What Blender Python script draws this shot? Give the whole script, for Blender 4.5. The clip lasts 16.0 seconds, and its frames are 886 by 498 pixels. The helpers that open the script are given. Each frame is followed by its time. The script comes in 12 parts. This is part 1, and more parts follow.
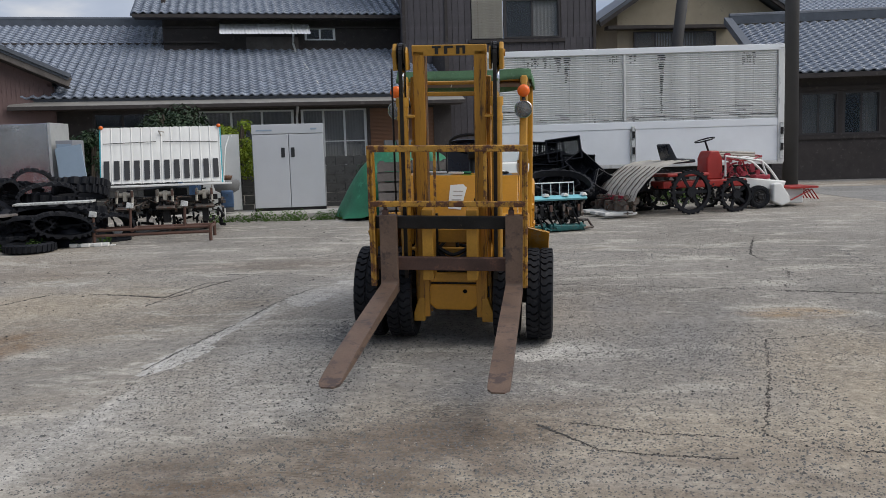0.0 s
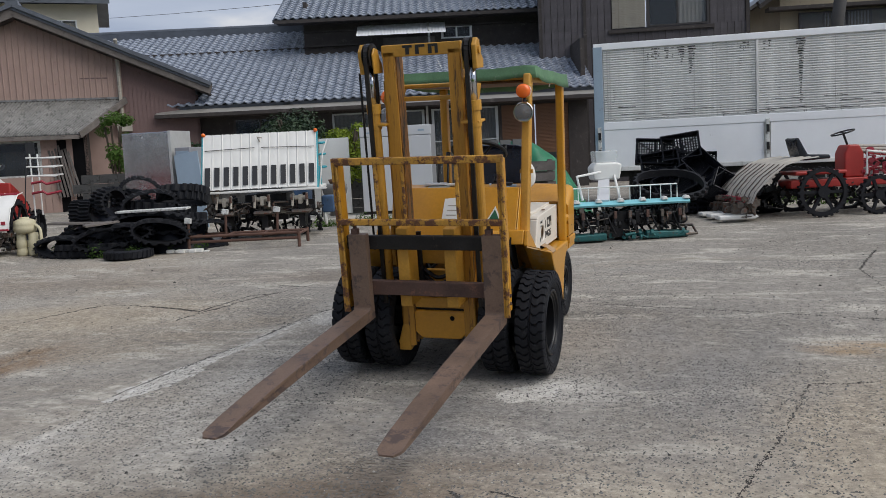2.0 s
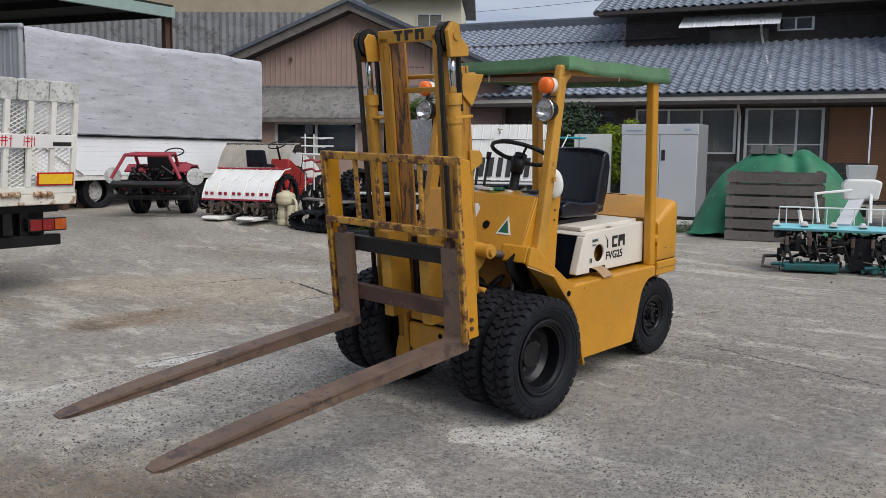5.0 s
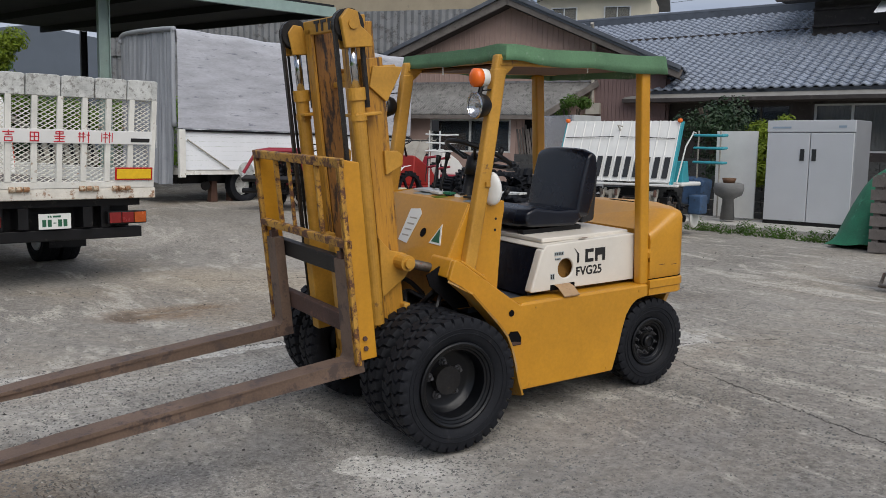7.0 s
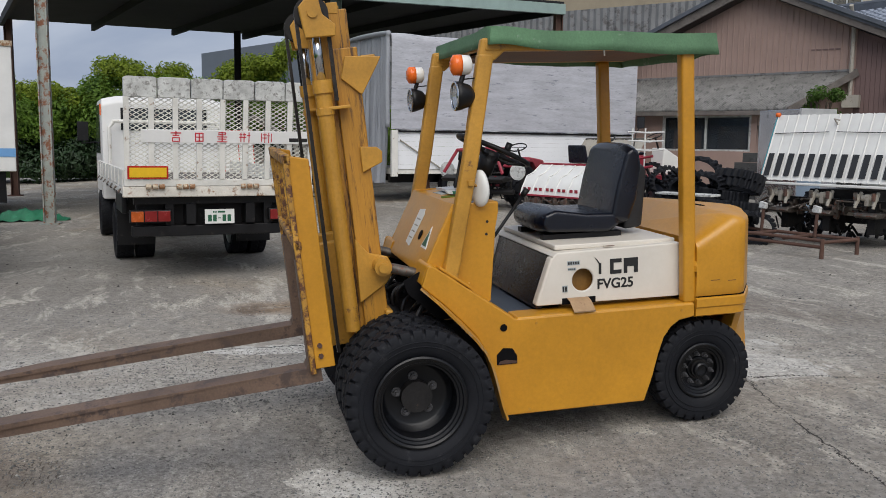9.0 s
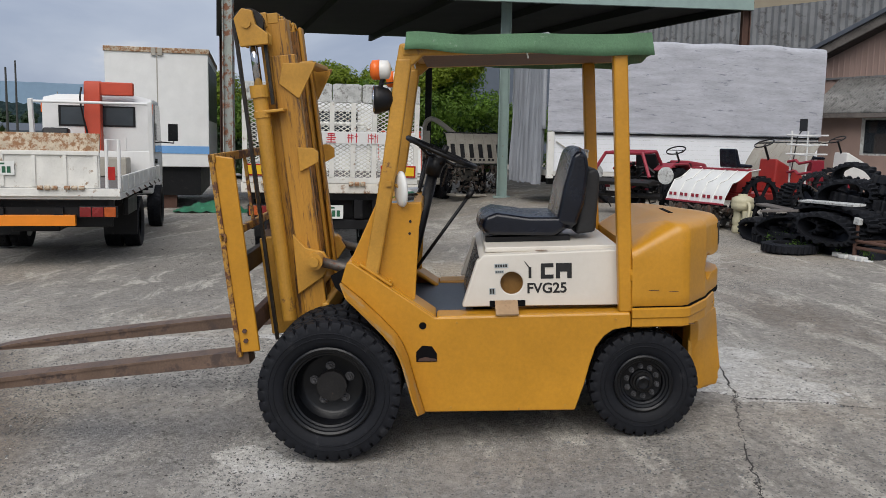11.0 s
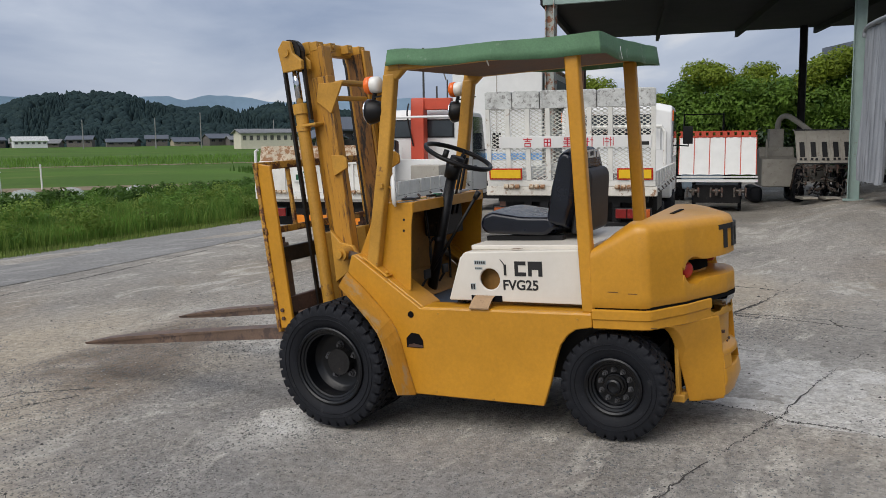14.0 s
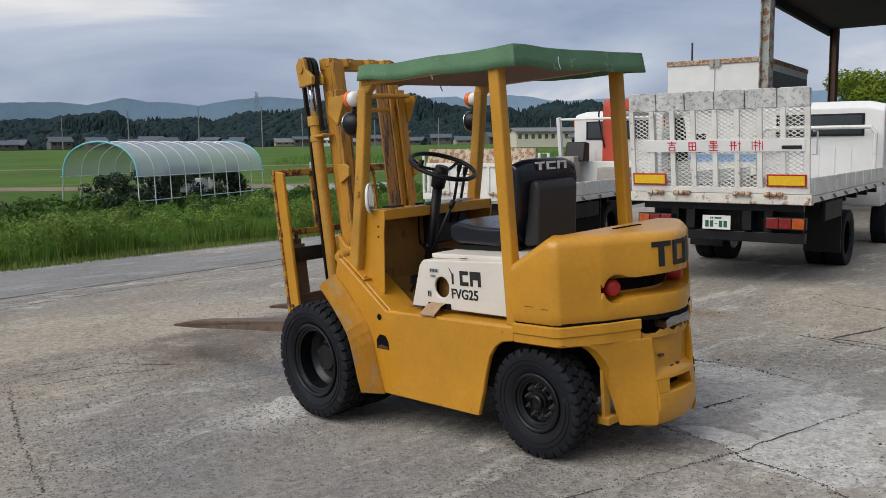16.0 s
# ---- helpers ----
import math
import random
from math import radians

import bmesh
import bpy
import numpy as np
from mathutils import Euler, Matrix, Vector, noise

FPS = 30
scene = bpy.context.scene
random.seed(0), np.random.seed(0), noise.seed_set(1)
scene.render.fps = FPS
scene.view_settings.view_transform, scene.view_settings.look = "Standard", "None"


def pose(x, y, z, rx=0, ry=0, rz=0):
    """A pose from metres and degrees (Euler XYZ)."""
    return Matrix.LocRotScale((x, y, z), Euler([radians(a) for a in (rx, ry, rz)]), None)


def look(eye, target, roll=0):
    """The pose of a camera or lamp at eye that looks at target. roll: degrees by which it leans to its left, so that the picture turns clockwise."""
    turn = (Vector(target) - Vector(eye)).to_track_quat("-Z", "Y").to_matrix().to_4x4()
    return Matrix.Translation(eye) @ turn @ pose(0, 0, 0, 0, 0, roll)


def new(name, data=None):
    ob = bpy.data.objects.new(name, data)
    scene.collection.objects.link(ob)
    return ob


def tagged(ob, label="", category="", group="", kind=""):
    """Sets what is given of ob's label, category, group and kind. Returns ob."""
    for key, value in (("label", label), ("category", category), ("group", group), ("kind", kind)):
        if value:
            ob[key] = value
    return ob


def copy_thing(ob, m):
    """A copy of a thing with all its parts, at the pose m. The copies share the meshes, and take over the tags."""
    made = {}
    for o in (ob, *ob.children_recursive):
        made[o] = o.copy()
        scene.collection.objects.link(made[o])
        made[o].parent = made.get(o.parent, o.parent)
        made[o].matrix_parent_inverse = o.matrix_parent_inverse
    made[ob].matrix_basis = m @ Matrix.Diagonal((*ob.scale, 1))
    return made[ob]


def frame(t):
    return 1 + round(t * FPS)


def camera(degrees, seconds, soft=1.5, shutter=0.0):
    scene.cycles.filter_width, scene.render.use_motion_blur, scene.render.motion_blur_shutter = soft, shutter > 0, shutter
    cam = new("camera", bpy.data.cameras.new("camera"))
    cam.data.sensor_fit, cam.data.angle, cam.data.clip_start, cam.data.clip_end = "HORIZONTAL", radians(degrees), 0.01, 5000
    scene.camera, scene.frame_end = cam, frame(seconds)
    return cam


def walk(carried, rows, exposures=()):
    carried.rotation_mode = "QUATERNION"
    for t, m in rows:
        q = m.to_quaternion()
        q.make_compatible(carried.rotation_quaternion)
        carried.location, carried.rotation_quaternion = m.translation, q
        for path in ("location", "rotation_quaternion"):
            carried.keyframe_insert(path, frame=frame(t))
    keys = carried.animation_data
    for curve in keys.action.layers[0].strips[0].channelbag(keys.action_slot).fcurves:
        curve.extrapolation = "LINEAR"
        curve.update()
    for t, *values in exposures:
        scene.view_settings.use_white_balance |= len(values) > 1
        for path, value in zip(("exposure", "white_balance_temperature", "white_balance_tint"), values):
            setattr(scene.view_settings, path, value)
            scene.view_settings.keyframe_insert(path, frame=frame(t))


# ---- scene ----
cam = camera(54.2, 16.0, soft=0.4)
METRES = 12.6
BASE = pose(0.743, -6.510, 1.454, 5.83, 1.34, 7.3)
ROWS = [
    (0.0, 0.0, 0.0, 0.0, -0.08, -12.2, 0.38),
    (0.5, 0.0209, 0.0186, 0.0005, 2.1, -12.66, 0.97),
    (1.0, 0.0497, 0.0325, -0.0003, 6.71, -12.58, 1.92),
    (1.5, 0.0762, 0.0468, -0.0003, 9.92, -12.32, 2.6),
    (2.0, 0.1014, 0.0653, 0.0001, 11.46, -12.24, 2.72),
    (2.5, 0.1327, 0.0759, -0.0012, 18.78, -12.05, 1.87),
    (3.0, 0.1606, 0.0895, -0.002, 21.33, -11.98, 1.1),
    (3.5, 0.1863, 0.1075, -0.0027, 24.37, -12.07, 0.69),
    (4.0, 0.2139, 0.1254, -0.0039, 28.98, -12.06, 1.26),
    (4.5, 0.2324, 0.1531, -0.0072, 32.81, -11.84, 1.56),
    (7.0, 0.3146, 0.2945, -0.0155, 50.23, -11.4, 2.55),
    (7.5, 0.3194, 0.3264, -0.0184, 52.95, -11.28, 2.87),
    (8.0, 0.3311, 0.3557, -0.0214, 56.91, -10.94, 3.29),
    (8.5, 0.3391, 0.3826, -0.0243, 63.24, -10.59, 3.86),
    (11.0, 0.3851, 0.5182, -0.0345, 83.39, -9.08, 4.44),
    (11.5, 0.3899, 0.547, -0.038, 88.5, -8.54, 4.51),
    (12.0, 0.3992, 0.5759, -0.0403, 91.62, -8.13, 4.77),
    (12.5, 0.4059, 0.6032, -0.0417, 96.56, -7.73, 5.3),
    (13.0, 0.4015, 0.6314, -0.0436, 99.97, -7.27, 5.78),
    (13.5, 0.3995, 0.6635, -0.0477, 103.78, -6.98, 5.81),
    (14.0, 0.3918, 0.6937, -0.051, 110.97, -6.11, 6.61),
    (14.5, 0.3778, 0.7234, -0.0514, 116.84, -5.42, 7.02),
    (15.0, 0.3693, 0.757, -0.054, 120.45, -5.08, 6.2),
    (15.5, 0.3508, 0.7844, -0.058, 124.22, -4.72, 5.9),
    (16.0, 0.3343, 0.8151, -0.0609, 129.34, -4.18, 6.09),
]
walk(cam, [(t, BASE @ pose(METRES * x, METRES * y, METRES * z, 90 + pitch, roll, yaw)) for t, x, y, z, yaw, pitch, roll in ROWS],
     [(0.0, 0.42), (1.0, 0.54), (2.0, 0.46), (2.5, 0.34), (3.0, 0.31), (3.5, 0.40), (4.0, 0.52), (4.5, 0.56), (7.0, 0.40), (8.0, 0.40), (11.0, 0.43), (13.0, 0.42), (14.0, 0.45), (16.0, 0.46)])

# ---- light: an overcast afternoon ----
SUN_ELEV, SUN_TURN = 48.0, 60.0
world = bpy.data.worlds.new("world")
scene.world = world
world.use_nodes = True
wn, wl = world.node_tree.nodes, world.node_tree.links
wn.clear()
w_out = wn.new("ShaderNodeOutputWorld")
w_sky = wn.new("ShaderNodeTexSky")
w_sky.sky_type = "NISHITA"
w_sky.sun_disc = False
w_sky.sun_elevation, w_sky.sun_rotation = radians(SUN_ELEV), radians(SUN_TURN)
w_sky.air_density, w_sky.dust_density = 1.0, 3.0
w_bg = wn.new("ShaderNodeBackground")
w_bg.inputs["Strength"].default_value = 0.06
wl.new(w_sky.outputs[0], w_bg.inputs[0])
w_co = wn.new("ShaderNodeTexCoord")
w_map = wn.new("ShaderNodeMapping")
w_map.inputs["Scale"].default_value = (1.0, 1.0, 3.2)
w_map.inputs["Location"].default_value = (0.35, 0.2, 0.1)
wl.new(w_co.outputs["Generated"], w_map.inputs[0])
w_n1 = wn.new("ShaderNodeTexNoise")
w_n1.inputs["Scale"].default_value = 2.6
w_n1.inputs["Detail"].default_value = 7.0
w_n1.inputs["Roughness"].default_value = 0.5
w_n1.inputs["Distortion"].default_value = 0.4
wl.new(w_map.outputs[0], w_n1.inputs["Vector"])
w_ramp = wn.new("ShaderNodeValToRGB")
for e, (p, c) in zip((w_ramp.color_ramp.elements[0], w_ramp.color_ramp.elements[1]), ((0.36, (0.37, 0.45, 0.63, 1)), (0.58, (0.63, 0.70, 0.85, 1)))):
    e.position, e.color = p, c
e = w_ramp.color_ramp.elements.new(0.69)
e.color = (1.15, 1.12, 1.08, 1)
wl.new(w_n1.outputs["Fac"], w_ramp.inputs[0])
w_cl = wn.new("ShaderNodeBackground")
w_cl.inputs["Strength"].default_value = 0.60
wl.new(w_ramp.outputs[0], w_cl.inputs[0])
w_mix = wn.new("ShaderNodeMixShader")
w_mix.inputs[0].default_value = 0.86
wl.new(w_bg.outputs[0], w_mix.inputs[1])
wl.new(w_cl.outputs[0], w_mix.inputs[2])
wl.new(w_mix.outputs[0], w_out.inputs[0])

sun_data = bpy.data.lights.new("sun", "SUN")
sun_data.energy, sun_data.angle, sun_data.color = 1.85, radians(55), (1.0, 0.955, 0.90)
sun = new("sun", sun_data)
sun.matrix_world = look((20, -4, 22), (0, 0, 0))
scene.view_settings.exposure = 0.46


# ---- building tools ----
rnd = random.Random(7)


def mat(name, col, rough=0.6, metal=0.0, var=0.25, scale=6.0, bump=0.15, dirt=None, dirt_at=0.62, fine=60.0, spec=0.5, rand=0.0, coat=0.0, sc=None):
    """A painted, worn or raw surface: colour that varies at two scales, dirt or rust in patches, fine relief."""
    m = bpy.data.materials.new(name)
    m.use_nodes = True
    n, l = m.node_tree.nodes, m.node_tree.links
    b = n["Principled BSDF"]
    co = n.new("ShaderNodeTexCoord")
    big = n.new("ShaderNodeTexNoise")
    big.inputs["Scale"].default_value, big.inputs["Detail"].default_value, big.inputs["Roughness"].default_value = scale, 6, 0.6
    small = n.new("ShaderNodeTexNoise")
    small.inputs["Scale"].default_value, small.inputs["Detail"].default_value, small.inputs["Roughness"].default_value = fine, 4, 0.7
    where = co.outputs["Object"]
    if sc:
        mp_ = n.new("ShaderNodeMapping")
        mp_.inputs["Scale"].default_value = sc
        l.new(where, mp_.inputs[0])
        where = mp_.outputs[0]
    l.new(where, big.inputs["Vector"])
    l.new(where, small.inputs["Vector"])
    ramp = n.new("ShaderNodeValToRGB")
    lo = [c * (1 - var) for c in col]
    hi = [min(1, c * (1 + var * 0.7)) for c in col]
    ramp.color_ramp.elements[0].position, ramp.color_ramp.elements[0].color = 0.3, (*lo, 1)
    ramp.color_ramp.elements[1].position, ramp.color_ramp.elements[1].color = 0.7, (*hi, 1)
    l.new(big.outputs["Fac"], ramp.inputs[0])
    mix = n.new("ShaderNodeMix")
    mix.data_type, mix.blend_type = "RGBA", "OVERLAY"
    mix.inputs[0].default_value = min(0.6, var * 1.2)
    l.new(ramp.outputs[0], mix.inputs[6])
    l.new(small.outputs["Fac"], mix.inputs[7])
    out = mix.outputs[2]
    if rand:
        info = n.new("ShaderNodeObjectInfo")
        hsv = n.new("ShaderNodeHueSaturation")
        mp = n.new("ShaderNodeMapRange")
        mp.inputs[3].default_value, mp.inputs[4].default_value = 1 - rand, 1 + rand
        l.new(info.outputs["Random"], mp.inputs[0])
        l.new(mp.outputs[0], hsv.inputs["Value"])
        l.new(out, hsv.inputs["Color"])
        out = hsv.outputs[0]
    if dirt:
        pat = n.new("ShaderNodeTexNoise")
        pat.inputs["Scale"].default_value, pat.inputs["Detail"].default_value, pat.inputs["Roughness"].default_value = scale * 2.3, 8, 0.72
        l.new(where, pat.inputs["Vector"])
        edge = n.new("ShaderNodeValToRGB")
        edge.color_ramp.elements[0].position, edge.color_ramp.elements[1].position = dirt_at - 0.03, dirt_at + 0.05
        l.new(pat.outputs["Fac"], edge.inputs[0])
        m2 = n.new("ShaderNodeMix")
        m2.data_type = "RGBA"
        l.new(edge.outputs[0], m2.inputs[0])
        l.new(out, m2.inputs[6])
        m2.inputs[7].default_value = (*dirt, 1)
        out = m2.outputs[2]
    l.new(out, b.inputs["Base Color"])
    rr = n.new("ShaderNodeMapRange")
    rr.inputs[3].default_value, rr.inputs[4].default_value = max(0.02, rough - 0.12), min(1, rough + 0.12)
    l.new(big.outputs["Fac"], rr.inputs[0])
    l.new(rr.outputs[0], b.inputs["Roughness"])
    b.inputs["Metallic"].default_value = metal
    b.inputs["Specular IOR Level"].default_value = spec
    b.inputs["Coat Weight"].default_value = coat
    if bump:
        bp = n.new("ShaderNodeBump")
        bp.inputs["Strength"].default_value, bp.inputs["Distance"].default_value = bump, 0.006
        l.new(small.outputs["Fac"], bp.inputs["Height"])
        l.new(bp.outputs[0], b.inputs["Normal"])
    return m


def glass(name, col, rough=0.03, alpha=0.35):
    m = bpy.data.materials.new(name)
    m.use_nodes = True
    n, l = m.node_tree.nodes, m.node_tree.links
    b = n["Principled BSDF"]
    b.inputs["Base Color"].default_value = (*col, 1)
    b.inputs["Roughness"].default_value = rough
    b.inputs["Alpha"].default_value = alpha
    return m


def P3(v):
    return Vector(v)


def box(bm, a, b, m=None):
    """An upright block between two opposite corners."""
    xs, ys, zs = (a[0], b[0]), (a[1], b[1]), (a[2], b[2])
    v = [bm.verts.new((xs[i], ys[j], zs[k])) for i in (0, 1) for j in (0, 1) for k in (0, 1)]
    fs = [bm.faces.new([v[i] for i in q]) for q in ((0, 1, 3, 2), (4, 6, 7, 5), (0, 4, 5, 1), (2, 3, 7, 6), (0, 2, 6, 4), (1, 5, 7, 3))]
    if m is not None:
        for w in v:
            w.co = m @ w.co
    return fs


def prism(bm, pts, axis, a, b, m=None):
    """A flat outline pushed along an axis from a to b. The outline gives the two other axes in order."""
    def at(p, d):
        q = list(p)
        q.insert(axis, d)
        return Vector(q) if m is None else m @ Vector(q)
    lo = [bm.verts.new(at(p, a)) for p in pts]
    hi = [bm.verts.new(at(p, b)) for p in pts]
    bm.faces.new(lo)
    bm.faces.new(hi[::-1])
    for i in range(len(pts)):
        j = (i + 1) % len(pts)
        bm.faces.new((lo[j], lo[i], hi[i], hi[j]))


def loft(bm, rings, cap=True, closed=True):
    """Skin over rings of equal length."""
    vs = [[bm.verts.new(p) for p in r] for r in rings]
    k = len(rings[0])
    for r0, r1 in zip(vs, vs[1:]):
        for i in range(k if closed else k - 1):
            j = (i + 1) % k
            bm.faces.new((r0[i], r0[j], r1[j], r1[i]))
    if cap and closed:
        bm.faces.new(vs[0][::-1])
        bm.faces.new(vs[-1])
    return vs


def frame_of(d):
    d = Vector(d).normalized()
    u = d.orthogonal().normalized()
    if abs(d.z) < 0.9:
        u = Vector((0, 0, 1)).cross(d).normalized()
    return u, d.cross(u)


def rod(bm, p, q, r, seg=10, r2=None):
    p, q = Vector(p), Vector(q)
    u, v = frame_of(q - p)
    r2 = r if r2 is None else r2
    ang = [2 * math.pi * i / seg for i in range(seg)]
    loft(bm, [[p + r * (u * math.cos(a) + v * math.sin(a)) for a in ang], [q + r2 * (u * math.cos(a) + v * math.sin(a)) for a in ang]])


def pipe(bm, pts, r, seg=8, shut=False):
    """A bent round bar through points."""
    pts = [Vector(p) for p in pts]
    rings = []
    n = len(pts)
    u = None
    for i, p in enumerate(pts):
        if shut:
            d = pts[(i + 1) % n] - pts[i - 1]
        else:
            d = pts[min(i + 1, n - 1)] - pts[max(i - 1, 0)]
        d.normalize()
        if u is None:
            u, v = frame_of(d)
        else:
            u = (u - d * u.dot(d)).normalized()
            v = d.cross(u)
        rings.append([p + r * (u * math.cos(2 * math.pi * k / seg) + v * math.sin(2 * math.pi * k / seg)) for k in range(seg)])
    if shut:
        rings.append(rings[0])
        loft(bm, rings, cap=False)
    else:
        loft(bm, rings)


def bar(bm, p, q, w, h, up=(0, 0, 1)):
    """A square bar from p to q, w wide and h high."""
    p, q = Vector(p), Vector(q)
    d = (q - p).normalized()
    s = d.cross(Vector(up))
    if s.length < 1e-4:
        s = d.cross(Vector((0, 1, 0)))
    s.normalize()
    t = s.cross(d)
    loft(bm, [[o + s * (w / 2 * i) + t * (h / 2 * j) for i, j in ((-1, -1), (1, -1), (1, 1), (-1, 1))] for o in (p, q)])


def lathe(bm, prof, axis=0, centre=(0, 0, 0), seg=32):
    """A profile of (along, radius) turned about an axis."""
    c = Vector(centre)
    rings = []
    for k in range(seg):
        a = 2 * math.pi * k / seg
        ring = []
        for s, r in prof:
            o = [r * math.cos(a), r * math.sin(a)]
            o.insert(axis, s)
            ring.append(c + Vector(o))
        rings.append(ring)
    rings.append(rings[0])
    loft(bm, rings, cap=False, closed=False)


def curve_pts(pts, n=6):
    """Points rounded into a smooth line."""
    out = []
    P = [Vector(p) for p in pts]
    for i in range(len(P) - 1):
        a, b, c, d = P[max(i - 1, 0)], P[i], P[i + 1], P[min(i + 2, len(P) - 1)]
        for k in range(n):
            t = k / n
            out.append(0.5 * (2 * b + (c - a) * t + (2 * a - 5 * b + 4 * c - d) * t * t + (3 * b - a - 3 * c + d) * t ** 3))
    return out + [P[-1]]


def finish(bm, name, material, smooth=False):
    bmesh.ops.remove_doubles(bm, verts=bm.verts, dist=0.00005)
    bmesh.ops.recalc_face_normals(bm, faces=bm.faces)
    me = bpy.data.meshes.new(name)
    bm.to_mesh(me)
    bm.free()
    me.materials.append(material)
    if smooth:
        for p in me.polygons:
            p.use_smooth = True
    return me


def round_edges(ob, w, seg=2):
    md = ob.modifiers.new("bevel", "BEVEL")
    md.width, md.segments, md.limit_method, md.angle_limit = w, seg, "ANGLE", radians(35)
    for p in ob.data.polygons:
        p.use_smooth = True
    wn_ = ob.modifiers.new("normals", "WEIGHTED_NORMAL")
    wn_.keep_sharp = True


def part(name, bm, material, parent, label="", smooth=False, bevel=0.0, seg=2):
    ob = new(name, finish(bm, name, material, smooth))
    ob.parent = parent
    if label:
        ob["label"] = label
    if bevel:
        round_edges(ob, bevel, seg)
    return ob


def share(name, me, parent, m):
    """One more object on a mesh that is there already."""
    ob = new(name, me)
    ob.parent = parent
    ob.matrix_basis = m
    return ob


def thing(name, m, label, category, group="", kind=""):
    ob = new(name)
    ob.empty_display_size = 0.2
    ob.matrix_world = m
    return tagged(ob, label, category, group, kind)


def solid(name, bm, material, label, category, m=None, group="", kind="", smooth=False, bevel=0.0):
    ob = new(name, finish(bm, name, material, smooth))
    if m is not None:
        ob.matrix_world = m
    if bevel:
        round_edges(ob, bevel)
    return tagged(ob, label, category, group, kind)


def B():
    return bmesh.new()


GY = (-400, -60, -8, -3, -0.5, 0.6, 1.6, 2.4, 4, 10, 16, 400)
GZ = (-0.3, -0.2, -0.10, -0.03, -0.012, 0.03, 0.112, 0.135, 0.165, 0.31, 0.40, 0.9)


def ground_z(x, y):
    z = float(np.interp(y, GY, GZ))
    fade = max(0.0, min(1.0, (-9.6 - y - 0.12 * x) / 3.0))
    # the yard climbs towards the shed, and the fields climb slowly to the hills
    west = max(0.0, min(1.0, (-7.8 - x) / 2.4)) * max(0.0, min(1.0, (y - 0.2) / 2.2))
    z += 0.18 * west * west * (3 - 2 * west)
    out = max(0.0, min(1.0, (math.hypot(x, y) - 70.0) / 340.0)) * max(0.0, min(1.0, (-y - 20.0) / 40.0))
    z += 2.5 * out
    return z - 0.12 * fade + 0.033 * math.exp(-((x + 0.75) / 0.6) ** 2 - ((y - 0.8) / 1.5) ** 2)


def on_ground(x, y, turn=0.0, up=0.0):
    return pose(x, y, ground_z(x, y) + up, 0, 0, turn)


